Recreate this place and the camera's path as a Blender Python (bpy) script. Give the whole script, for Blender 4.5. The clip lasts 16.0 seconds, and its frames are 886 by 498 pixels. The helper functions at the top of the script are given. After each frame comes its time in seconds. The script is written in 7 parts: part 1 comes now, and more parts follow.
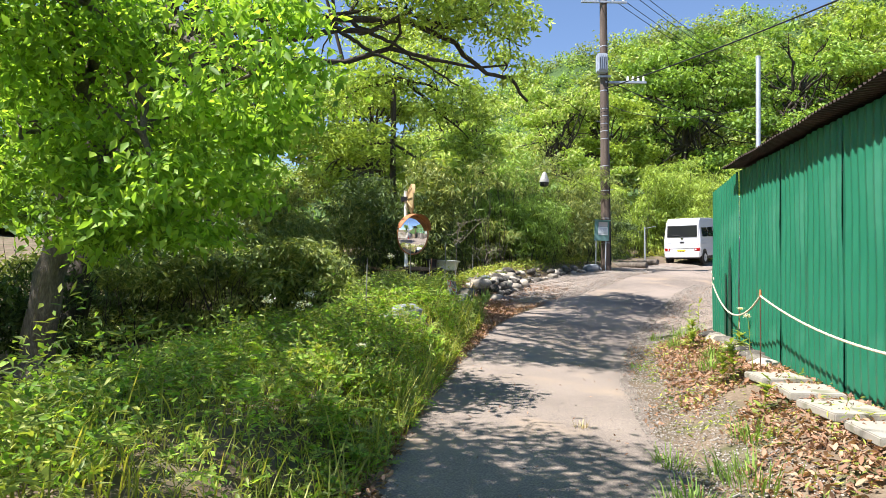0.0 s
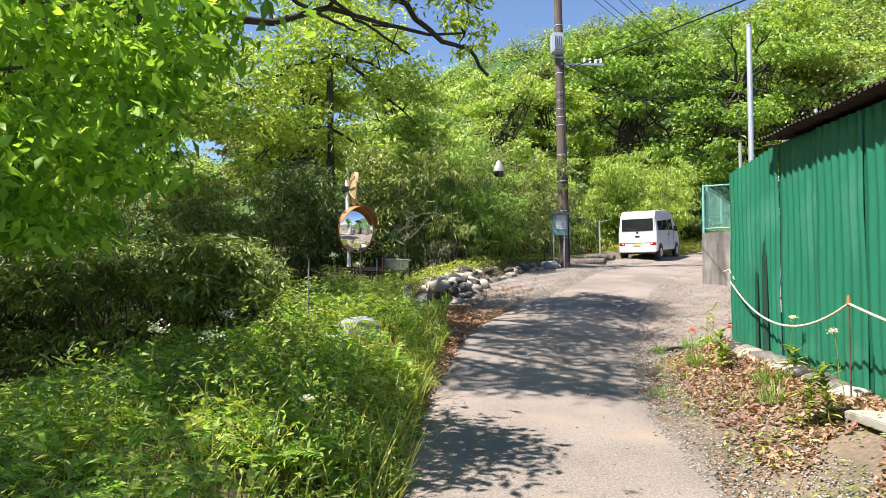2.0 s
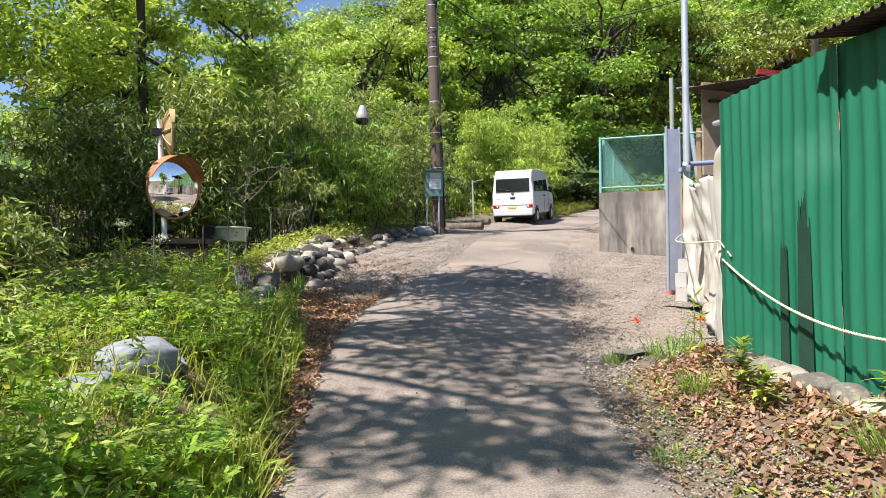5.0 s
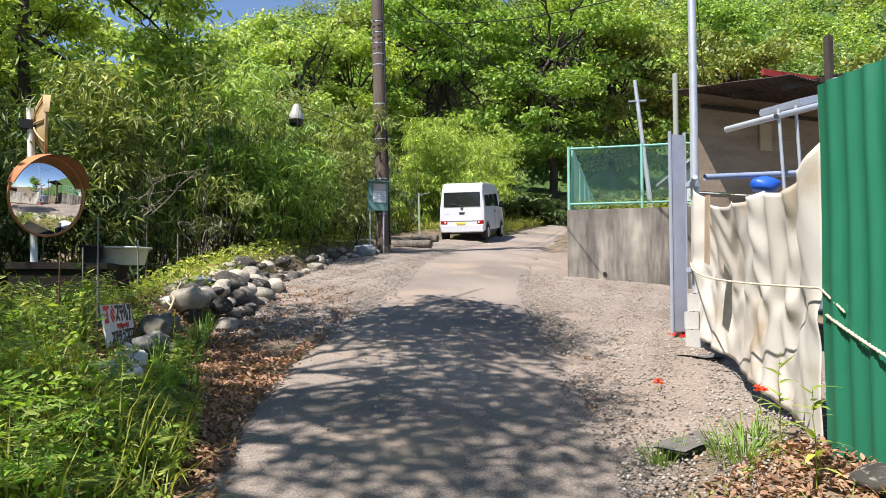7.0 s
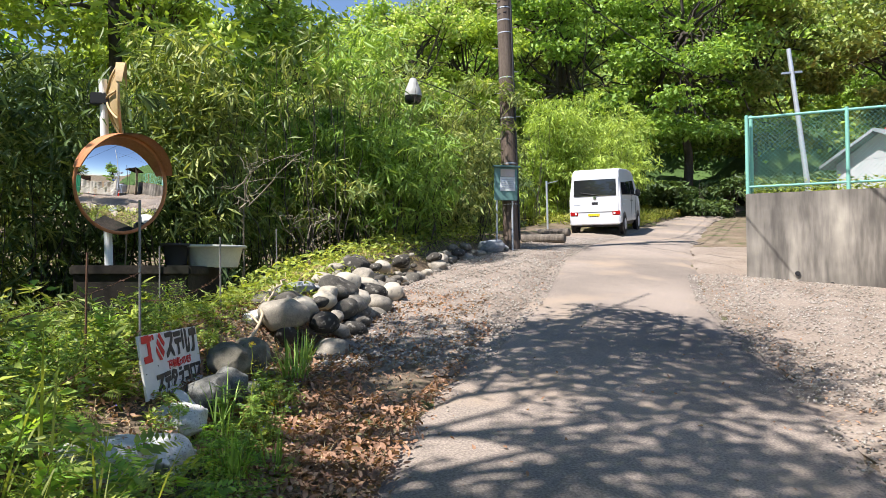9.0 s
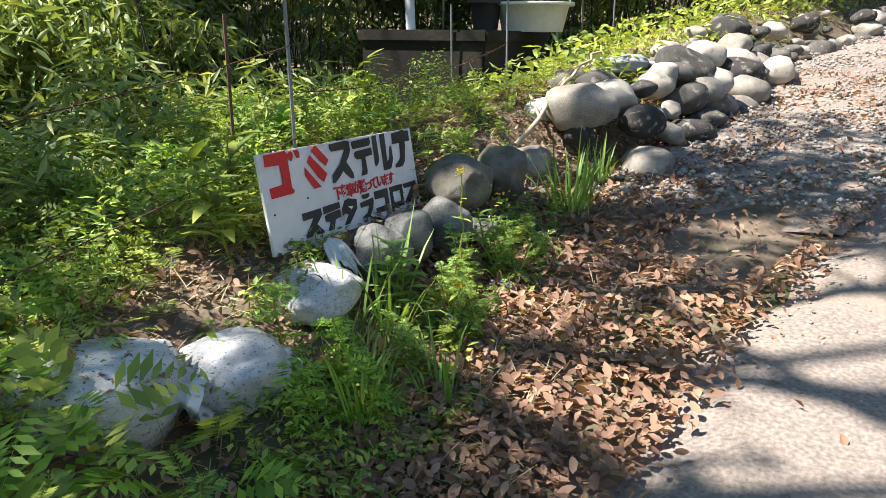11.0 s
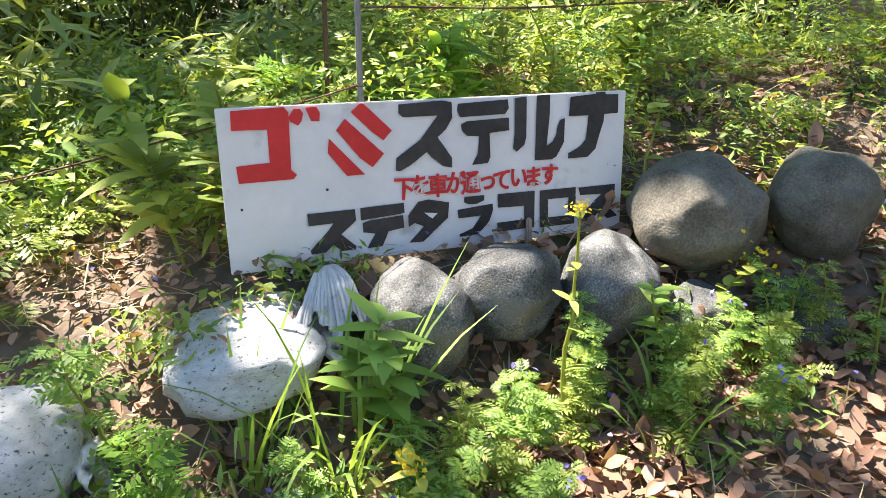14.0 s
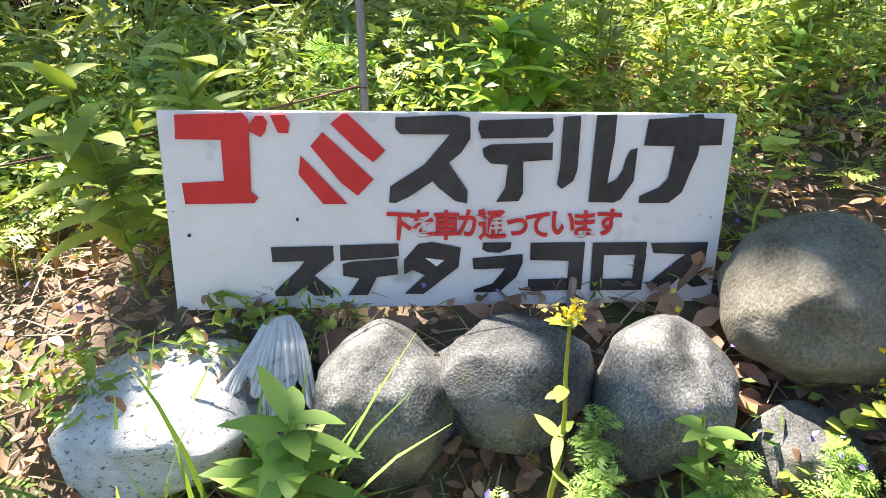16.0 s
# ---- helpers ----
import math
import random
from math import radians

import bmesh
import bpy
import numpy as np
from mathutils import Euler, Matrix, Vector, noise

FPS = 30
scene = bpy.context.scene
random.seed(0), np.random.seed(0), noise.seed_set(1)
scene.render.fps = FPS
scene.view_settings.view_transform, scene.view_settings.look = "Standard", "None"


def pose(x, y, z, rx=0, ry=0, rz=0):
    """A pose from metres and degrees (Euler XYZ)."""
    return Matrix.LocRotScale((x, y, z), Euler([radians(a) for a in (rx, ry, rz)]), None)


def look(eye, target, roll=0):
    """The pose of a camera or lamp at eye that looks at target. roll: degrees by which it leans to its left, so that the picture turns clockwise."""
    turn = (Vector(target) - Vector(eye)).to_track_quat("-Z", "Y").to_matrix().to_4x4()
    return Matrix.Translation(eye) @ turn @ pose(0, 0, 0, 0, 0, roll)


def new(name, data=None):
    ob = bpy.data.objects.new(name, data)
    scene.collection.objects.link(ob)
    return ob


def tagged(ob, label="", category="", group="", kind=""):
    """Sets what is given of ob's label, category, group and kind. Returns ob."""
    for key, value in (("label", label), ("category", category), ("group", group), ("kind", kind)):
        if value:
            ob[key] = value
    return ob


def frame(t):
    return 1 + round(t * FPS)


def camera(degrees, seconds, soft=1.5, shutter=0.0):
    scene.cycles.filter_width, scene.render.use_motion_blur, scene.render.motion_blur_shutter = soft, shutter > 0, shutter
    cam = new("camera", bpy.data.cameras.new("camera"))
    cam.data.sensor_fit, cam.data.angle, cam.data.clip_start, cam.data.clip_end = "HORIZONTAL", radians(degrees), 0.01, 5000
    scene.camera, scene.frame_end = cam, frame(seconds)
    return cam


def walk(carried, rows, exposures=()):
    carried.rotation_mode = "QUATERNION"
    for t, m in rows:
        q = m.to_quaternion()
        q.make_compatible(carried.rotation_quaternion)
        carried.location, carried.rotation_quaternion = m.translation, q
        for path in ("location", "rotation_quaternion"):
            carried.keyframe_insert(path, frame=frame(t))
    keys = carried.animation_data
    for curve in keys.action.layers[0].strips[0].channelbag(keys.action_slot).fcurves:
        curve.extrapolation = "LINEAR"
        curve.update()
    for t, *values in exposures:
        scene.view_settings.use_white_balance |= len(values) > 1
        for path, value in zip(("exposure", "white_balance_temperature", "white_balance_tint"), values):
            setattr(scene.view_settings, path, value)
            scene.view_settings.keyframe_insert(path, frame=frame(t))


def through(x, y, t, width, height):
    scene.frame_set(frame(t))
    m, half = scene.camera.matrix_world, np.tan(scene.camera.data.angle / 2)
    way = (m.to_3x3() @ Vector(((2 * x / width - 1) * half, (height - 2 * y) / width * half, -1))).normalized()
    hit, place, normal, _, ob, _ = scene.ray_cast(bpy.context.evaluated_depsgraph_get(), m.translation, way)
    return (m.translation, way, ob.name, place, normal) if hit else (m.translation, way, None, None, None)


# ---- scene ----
cam = camera(64.0, 16.0, 0.8)
SKY, SUN = 0.085, 5.0
EXPOSURES = ((0, 1.2, 6300, 15), (4.0, 1.02, 6300, 15), (7.0, 0.9, 6300, 15), (9.0, 1.06, 6300, 15), (10.2, 1.28, 6300, 14), (12.3, 1.65, 6350, 15), (14.0, 2.1, 6500, 18), (16, 2.25, 6550, 18))
PATH = [
    (0, (0.000, 0.000, 1.450), (-0.000, 1.994, 1.610), 2.0),
    (0.5, (-0.107, 0.538, 1.477), (-0.075, 2.534, 1.599), 1.5),
    (1, (-0.166, 1.102, 1.498), (-0.065, 3.096, 1.625), 0.7),
    (1.5, (-0.238, 1.607, 1.536), (-0.117, 3.598, 1.684), 0.7),
    (2, (-0.310, 2.130, 1.604), (-0.123, 4.115, 1.761), 0.9),
    (2.5, (-0.272, 2.675, 1.667), (-0.036, 4.655, 1.825), 0.1),
    (3, (-0.304, 3.224, 1.690), (-0.018, 5.199, 1.834), 0.5),
    (3.5, (-0.226, 3.796, 1.706), (0.166, 5.754, 1.815), 0.3),
    (4, (-0.175, 4.313, 1.747), (0.278, 6.259, 1.822), -0.3),
    (4.5, (-0.125, 4.821, 1.802), (0.405, 6.749, 1.863), -0.9),
    (4.7, (-0.073, 5.028, 1.823), (0.483, 6.948, 1.881), -0.7),
    (6.8, (0.399, 7.159, 2.126), (1.143, 9.014, 2.201), 0.2),
    (7, (0.440, 7.352, 2.113), (1.197, 9.201, 2.205), 0.0),
    (7.5, (0.548, 7.847, 2.161), (1.262, 9.710, 2.296), 0.1),
    (8, (0.574, 8.388, 2.203), (1.228, 10.272, 2.351), 0.3),
    (8.5, (0.682, 8.905, 2.231), (1.248, 10.818, 2.373), -0.8),
    (9, (0.728, 9.440, 2.222), (1.189, 11.384, 2.300), -0.1),
    (9.5, (0.813, 9.905, 2.228), (1.138, 11.878, 2.181), 0.4),
    (10, (0.926, 10.324, 2.274), (1.011, 12.305, 2.008), 0.9),
    (10.2, (0.961, 10.499, 2.249), (0.949, 12.467, 1.896), 1.0),
    (12.3, (1.657, 12.009, 2.341), (0.493, 13.467, 1.622), -1.8),
    (12.5, (1.535, 12.041, 2.213), (0.394, 13.569, 1.610), -0.4),
    (13, (1.518, 12.279, 2.227), (0.151, 13.599, 1.605), 0.6),
    (13.5, (1.445, 12.527, 2.258), (-0.017, 13.670, 1.512), 2.2),
    (14, (1.361, 12.716, 2.266), (-0.152, 13.708, 1.414), 2.1),
    (14.5, (1.403, 12.942, 2.237), (-0.271, 13.639, 1.393), 0.5),
    (15, (1.384, 13.062, 2.240), (-0.334, 13.578, 1.355), 0.9),
    (15.5, (1.289, 13.124, 2.229), (-0.431, 13.585, 1.318), 1.0),
    (16, (1.154, 13.162, 2.259), (-0.528, 13.670, 1.305), 1.4),
]
walk(cam, [(t, look(eye, target, roll)) for t, eye, target, roll in PATH], EXPOSURES)

# ---- world and sun ----
SUN_TO = Vector((-0.50, -0.23, 0.835)).normalized()
world = bpy.data.worlds.new("world")
scene.world = world
world.use_nodes = True
wn = world.node_tree.nodes
sky = wn.new("ShaderNodeTexSky")
sky.sky_type = "NISHITA"
sky.sun_disc = False
sky.sun_elevation = math.asin(SUN_TO.z)
sky.sun_rotation = math.atan2(SUN_TO.x, SUN_TO.y)
sky.air_density = 1.0
sky.dust_density = 0.0
sky.ozone_density = 3.0
world.node_tree.links.new(sky.outputs[0], wn["Background"].inputs[0])
wn["Background"].inputs[1].default_value = SKY
sun = bpy.data.lights.new("sun", "SUN")
sun.energy, sun.angle, sun.color = SUN, radians(0.55), (1.0, 0.95, 0.87)
sun_ob = new("sun", sun)
sun_ob.matrix_world = look(SUN_TO * 60, (0, 0, 0))

rng = np.random.default_rng(7)


# ---- mesh helpers ----
def quick_mesh(name, verts, faces):
    """A mesh from an array of points and an array of faces that all have the same number of corners."""
    verts, faces = np.asarray(verts, np.float32).reshape(-1, 3), np.asarray(faces, np.int32)
    me = bpy.data.meshes.new(name)
    k = faces.shape[1]
    me.vertices.add(len(verts))
    me.vertices.foreach_set("co", verts.ravel())
    me.loops.add(faces.size)
    me.loops.foreach_set("vertex_index", faces.ravel())
    me.polygons.add(len(faces))
    me.polygons.foreach_set("loop_start", np.arange(0, faces.size, k, dtype=np.int32))
    me.update(calc_edges=True)
    me.validate()
    return me


def smooth(me, on=True):
    me.polygons.foreach_set("use_smooth", [on] * len(me.polygons))
    me.update()


def thing(name, data, material, label="", category="", group="", kind="", at=None, soft=False):
    """A top-level object from a mesh or bmesh."""
    if isinstance(data, bmesh.types.BMesh):
        me = bpy.data.meshes.new(name)
        data.to_mesh(me)
        data.free()
        data = me
    if soft:
        smooth(data)
    if material:
        data.materials.append(material)
    ob = new(name, data)
    if at is not None:
        ob.matrix_world = at
    return tagged(ob, label, category, group, kind)


def empty(name, at, label, category, group="", kind=""):
    ob = new(name)
    ob.empty_display_size = 0.2
    ob.matrix_basis = at
    return tagged(ob, label, category, group, kind)


def part(name, data, material, parent, label="", at=None, soft=False):
    """One mesh under a thing or a part, in the parent's own space."""
    ob = thing(name, data, material, soft=soft)
    if label:
        ob["label"] = label
    ob.parent = parent
    if at is not None:
        ob.matrix_basis = at
    return ob


def box(size, bevel=0.0, at=None, segments=2):
    bm = bmesh.new()
    bmesh.ops.create_cube(bm, size=1)
    bmesh.ops.scale(bm, vec=size, verts=bm.verts)
    if bevel:
        bmesh.ops.bevel(bm, geom=bm.edges[:], offset=bevel, segments=segments, affect="EDGES")
    if at is not None:
        bmesh.ops.transform(bm, matrix=at, verts=bm.verts)
    return bm


def cyl(r, depth, sides=16, r2=None, bevel=0.0, at=None):
    bm = bmesh.new()
    bmesh.ops.create_cone(bm, cap_ends=True, segments=sides, radius1=r, radius2=r if r2 is None else r2, depth=depth)
    if bevel:
        rim = [e for e in bm.edges if abs(e.verts[0].co.z - e.verts[1].co.z) < 1e-5]
        bmesh.ops.bevel(bm, geom=rim, offset=bevel, segments=2, affect="EDGES")
    if at is not None:
        bmesh.ops.transform(bm, matrix=at, verts=bm.verts)
    return bm


def tube(points, radii, sides=8):
    """Points and quads of a tapering tube along a line of points."""
    p = np.asarray(points, float)
    radii = np.broadcast_to(np.asarray(radii, float), len(p))
    along = np.gradient(p, axis=0)
    along /= np.linalg.norm(along, axis=1)[:, None] + 1e-9
    ref = np.array([0.13, 0.21, 0.97]) if abs(along[:, 2]).mean() < 0.8 else np.array([0.98, 0.17, 0.1])
    u = np.cross(along, ref)
    u /= np.linalg.norm(u, axis=1)[:, None]
    v = np.cross(along, u)
    a = np.linspace(0, 2 * np.pi, sides, endpoint=False)
    ring = u[:, None] * np.cos(a)[None, :, None] + v[:, None] * np.sin(a)[None, :, None]
    verts = (p[:, None] + ring * radii[:, None, None]).reshape(-1, 3)
    i, j = np.meshgrid(np.arange(len(p) - 1), np.arange(sides), indexing="ij")
    k = (j + 1) % sides
    faces = np.stack([i * sides + j, i * sides + k, (i + 1) * sides + k, (i + 1) * sides + j], -1).reshape(-1, 4)
    return verts, faces


def join(pieces):
    verts, faces, n = [], [], 0
    for v, f in pieces:
        verts.append(v)
        faces.append(np.asarray(f) + n)
        n += len(v)
    return np.concatenate(verts), np.concatenate(faces)


def tubes(name, lines, sides=6):
    return quick_mesh(name, *join([tube(p, r, sides) for p, r in lines]))


def bend(a, b, n=8, lift=0.0, wobble=0.0, r=None):
    """A line of n points from a to b, raised in its middle and a little uneven."""
    a, b = np.asarray(a, float), np.asarray(b, float)
    t = np.linspace(0, 1, n)[:, None]
    line = a + (b - a) * t
    line[:, 2] += lift * 4 * (t * (1 - t))[:, 0]
    if wobble and r is not None:
        line[1:-1] += r.normal(0, wobble, (n - 2, 3))
    return line


def leaf_cloud(name, centres, size, r, aspect=0.42, droop=0.35, fold=0.25, up=0.5, oval=False, facing=None):
    """A mesh of folded pointed leaves, one at each centre. droop: how far they hang; up: how far they face the sky; facing: the way that each one faces."""
    c = np.asarray(centres, float)
    n = len(c)
    out = r.normal(0, 1, (n, 3))
    out[:, 2] = out[:, 2] * 0.5 - droop
    out /= np.linalg.norm(out, axis=1)[:, None]
    face = r.normal(0, 0.6, (n, 3)) + (np.array([0, 0, up]) if facing is None else facing)
    side = np.cross(out, face)
    side /= np.linalg.norm(side, axis=1)[:, None] + 1e-9
    nrm = np.cross(side, out)
    s = (np.asarray(size) * r.uniform(0.65, 1.3, n))[:, None]
    w = s * aspect * 0.5
    if oval:
        curl = r.uniform(-0.25, 0.35, (n, 1))
        verts = np.empty((n, 8, 3))
        for k, (t, q, e) in enumerate(((0.0, 0.0, 0), (0.22, 0.75, 1), (0.58, 1.0, 1), (0.85, 0.5, 1), (1.0, 0.0, 0), (0.85, 0.5, -1), (0.58, 1.0, -1), (0.22, 0.75, -1))):
            verts[:, k] = c + out * s * t + side * w * q * e + nrm * (w * q * fold * abs(e) * r.uniform(0.2, 1.2, (n, 1)) + s * curl * t * t)
        i = np.arange(n)[:, None] * 8
        return quick_mesh(name, verts.reshape(-1, 3), np.concatenate([i + [0, 1, 2], i + [0, 2, 4], i + [2, 3, 4], i + [0, 4, 6], i + [4, 5, 6], i + [0, 6, 7]]))
    verts = np.empty((n, 4, 3))
    verts[:, 0] = c
    verts[:, 1] = c + out * s * 0.45 + side * w + nrm * w * fold
    verts[:, 2] = c + out * s - nrm * s * 0.1
    verts[:, 3] = c + out * s * 0.45 - side * w + nrm * w * fold
    i = np.arange(n)[:, None] * 4
    faces = np.concatenate([i + [0, 1, 2], i + [0, 2, 3]])
    return quick_mesh(name, verts.reshape(-1, 3), faces)


def clustered(blobs, n, r, per=40, spread=0.28, shell=0.45, thin=0.55):
    """Leaf places in tufts that fill round lumps, denser near their outside. blobs: (centre, radii); thin: how flat the tufts are."""
    vol = np.array([np.prod(b[1]) ** 0.75 for b in blobs])
    pick = r.choice(len(blobs), max(1, n // per), p=vol / vol.sum())
    cen = np.array([b[0] for b in blobs], float)[pick]
    rad = np.array([b[1] for b in blobs], float)[pick]
    d = r.normal(0, 1, cen.shape)
    d /= np.linalg.norm(d, axis=1)[:, None]
    tufts = cen + d * rad * (shell + (1 - shell) * r.random((len(cen), 1)) ** 0.6)
    k = r.integers(0, len(tufts), n)
    flat = r.normal(0, 1, (n, 3)) * np.array([1, 1, thin])
    return tufts[k] + flat * spread * rad[k].mean(axis=1)[:, None] * 0.5, tufts


def sprigs(name, base, out, length, r, pairs=6, wide=0.36, droop=0.4, plump=0.42):
    """Feathered leaves: leaflets in pairs along a bowed rib, one rib at each base."""
    b, d = np.asarray(base, float), np.asarray(out, float)
    n = len(b)
    d = d / (np.linalg.norm(d, axis=1)[:, None] + 1e-9)
    side = np.cross(d, np.array([0, 0, 1.0]) + r.normal(0, 0.25, (n, 3)))
    side /= np.linalg.norm(side, axis=1)[:, None] + 1e-9
    L = np.broadcast_to(np.asarray(length, float), n)[:, None]
    down = np.array([0, 0, -1.0])
    quads = []
    for t in np.append(np.linspace(0.2, 0.92, pairs), 1.0):
        p = b + d * L * t + down * droop * L * t * t
        run = d + down * 2 * droop * t
        run /= np.linalg.norm(run, axis=1)[:, None]
        size = L * wide * math.sin(math.pi * (0.22 + 0.68 * t)) * r.uniform(0.75, 1.2, (n, 1))
        for e in ((-1, 1) if t < 1 else (0,)):
            way = side * e * 0.9 + run * (0.55 if e else 1.0) + down * 0.12
            way /= np.linalg.norm(way, axis=1)[:, None]
            across = np.cross(np.cross(side, run), way)
            w = size * plump * 0.5
            quads.append(np.stack([p, p + way * size * 0.5 + across * w, p + way * size, p + way * size * 0.5 - across * w], 1))
    p, q = b, b + d * L * 0.95 + down * droop * L * 0.9
    quads.append(np.stack([p - side * 0.0008, p + side * 0.0008, q + side * 0.0004, q - side * 0.0004], 1))
    v = np.concatenate(quads).reshape(-1, 3)
    return quick_mesh(name, v, np.arange(len(v)).reshape(-1, 4))


# ---- materials ----
def new_mat(name):
    m = bpy.data.materials.new(name)
    m.use_nodes = True
    return m, m.node_tree.nodes, m.node_tree.links


def ramp(nodes, stops):
    n = nodes.new("ShaderNodeValToRGB")
    while len(n.color_ramp.elements) < len(stops):
        n.color_ramp.elements.new(0.5)
    for e, (p, c) in zip(n.color_ramp.elements, stops):
        e.position, e.color = p, (*c, 1)
    return n


def surface(name, stops, scale=3.0, rough=0.7, metal=0.0, bump=0.3, fine=40.0, fine_mix=0.5, detail=6.0, spec=0.4, distance=0.01, stretch=(1, 1, 1), piece=0.0, spots=None):
    """Stains at one scale and grain at a finer one, with relief. piece: how far single pieces differ. spots: (scale, colour, amount) of a second soiling."""
    m, nodes, links = new_mat(name)
    b = nodes["Principled BSDF"]
    coord = nodes.new("ShaderNodeTexCoord")
    mapping = nodes.new("ShaderNodeMapping")
    mapping.inputs["Scale"].default_value = stretch
    links.new(coord.outputs["Object"], mapping.inputs[0])
    big = nodes.new("ShaderNodeTexNoise")
    big.inputs["Scale"].default_value, big.inputs["Detail"].default_value = scale, detail
    small = nodes.new("ShaderNodeTexNoise")
    small.inputs["Scale"].default_value, small.inputs["Detail"].default_value = fine, 4.0
    for n in (big, small):
        links.new(mapping.outputs[0], n.inputs["Vector"])
    mix = nodes.new("ShaderNodeMix")
    mix.inputs[0].default_value = fine_mix
    links.new(big.outputs[0], mix.inputs[2])
    links.new(small.outputs[0], mix.inputs[3])
    value = mix.outputs[0]
    if piece:
        info = nodes.new("ShaderNodeObjectInfo")
        add = nodes.new("ShaderNodeMath")
        add.operation = "MULTIPLY_ADD"
        add.inputs[1].default_value = piece
        links.new(info.outputs["Random"], add.inputs[0])
        links.new(value, add.inputs[2])
        sub = nodes.new("ShaderNodeMath")
        sub.operation = "SUBTRACT"
        sub.inputs[1].default_value = piece / 2
        links.new(add.outputs[0], sub.inputs[0])
        value = sub.outputs[0]
    col = ramp(nodes, stops)
    links.new(value, col.inputs[0])
    colour = col.outputs[0]
    if spots:
        n = nodes.new("ShaderNodeTexNoise")
        n.inputs["Scale"].default_value, n.inputs["Detail"].default_value = spots[0], 8.0
        links.new(coord.outputs["Object"], n.inputs["Vector"])
        lim = ramp(nodes, [(0.62 - spots[2] * 0.3, (0, 0, 0)), (0.7, (1, 1, 1))])
        links.new(n.outputs[0], lim.inputs[0])
        over = nodes.new("ShaderNodeMix")
        over.data_type = "RGBA"
        links.new(lim.outputs[0], over.inputs[0])
        links.new(colour, over.inputs[6])
        over.inputs[7].default_value = (*spots[1], 1)
        colour = over.outputs[2]
    links.new(colour, b.inputs["Base Color"])
    b.inputs["Roughness"].default_value, b.inputs["Metallic"].default_value = rough, metal
    b.inputs["Specular IOR Level"].default_value = spec
    if bump:
        bp = nodes.new("ShaderNodeBump")
        bp.inputs["Strength"].default_value, bp.inputs["Distance"].default_value = bump, distance
        links.new(mix.outputs[0], bp.inputs["Height"])
        links.new(bp.outputs[0], b.inputs["Normal"])
    return m


def leaf_mat(name, dark, mid, light, through=0.42, rough=0.5):
    """Leaves: colour by leaf, with patches over the crown, and light shining through."""
    m, nodes, links = new_mat(name)
    b = nodes["Principled BSDF"]
    geo = nodes.new("ShaderNodeNewGeometry")
    coord = nodes.new("ShaderNodeTexCoord")
    n = nodes.new("ShaderNodeTexNoise")
    n.inputs["Scale"].default_value, n.inputs["Detail"].default_value = 0.7, 3.0
    links.new(coord.outputs["Object"], n.inputs["Vector"])
    mix = nodes.new("ShaderNodeMix")
    mix.inputs[0].default_value = 0.5
    links.new(geo.outputs["Random Per Island"], mix.inputs[2])
    links.new(n.outputs[0], mix.inputs[3])
    col = ramp(nodes, [(0.1, dark), (0.5, mid), (0.9, light)])
    links.new(mix.outputs[0], col.inputs[0])
    links.new(col.outputs[0], b.inputs["Base Color"])
    b.inputs["Roughness"].default_value = rough
    b.inputs["Specular IOR Level"].default_value = 0.35
    tr = nodes.new("ShaderNodeBsdfTranslucent")
    warm = nodes.new("ShaderNodeMix")
    warm.data_type, warm.blend_type = "RGBA", "MULTIPLY"
    warm.inputs[0].default_value = 1.0
    links.new(col.outputs[0], warm.inputs[6])
    warm.inputs[7].default_value = (1.5, 1.45, 0.6, 1)
    links.new(warm.outputs[2], tr.inputs[0])
    sh = nodes.new("ShaderNodeMixShader")
    sh.inputs[0].default_value = through
    links.new(b.outputs[0], sh.inputs[1])
    links.new(tr.outputs[0], sh.inputs[2])
    links.new(sh.outputs[0], nodes["Material Output"].inputs[0])
    return m


def plain(name, colour, rough=0.5, metal=0.0, vary=0.12, scale=6.0, bump=0.05):
    lo = tuple(c * (1 - vary) for c in colour)
    hi = tuple(min(1, c * (1 + vary)) for c in colour)
    return surface(name, [(0.3, lo), (0.7, hi)], scale, rough, metal, bump, 60.0, 0.35)


def glass_mat(name, tint, rough=0.02):
    m, nodes, links = new_mat(name)
    b = nodes["Principled BSDF"]
    b.inputs["Base Color"].default_value = (*tint, 1)
    b.inputs["Roughness"].default_value = rough
    b.inputs["Specular IOR Level"].default_value = 0.6
    return m


ASPHALT = surface("worn_asphalt", [(0.36, (0.135, 0.115, 0.098)), (0.5, (0.236, 0.197, 0.162)), (0.64, (0.345, 0.286, 0.236))], 0.55, 0.92, 0, 0.8, 75.0, 0.58, 9.0, 0.25, 0.008, spots=(0.9, (0.318, 0.250, 0.186), 0.3))
SOIL = surface("bare_soil", [(0.3, (0.10, 0.075, 0.05)), (0.55, (0.19, 0.145, 0.10)), (0.75, (0.30, 0.245, 0.18))], 1.2, 0.95, 0, 0.8, 30.0, 0.5, 8.0, 0.2, 0.02, spots=(2.2, (0.06, 0.085, 0.025), 0.4))
GRAVEL_BED = surface("gravelly_ground", [(0.3, (0.14, 0.108, 0.083)), (0.5, (0.245, 0.20, 0.16)), (0.7, (0.34, 0.29, 0.24))], 1.1, 0.95, 0, 0.9, 38.0, 0.6, 6.0, 0.2, 0.02)
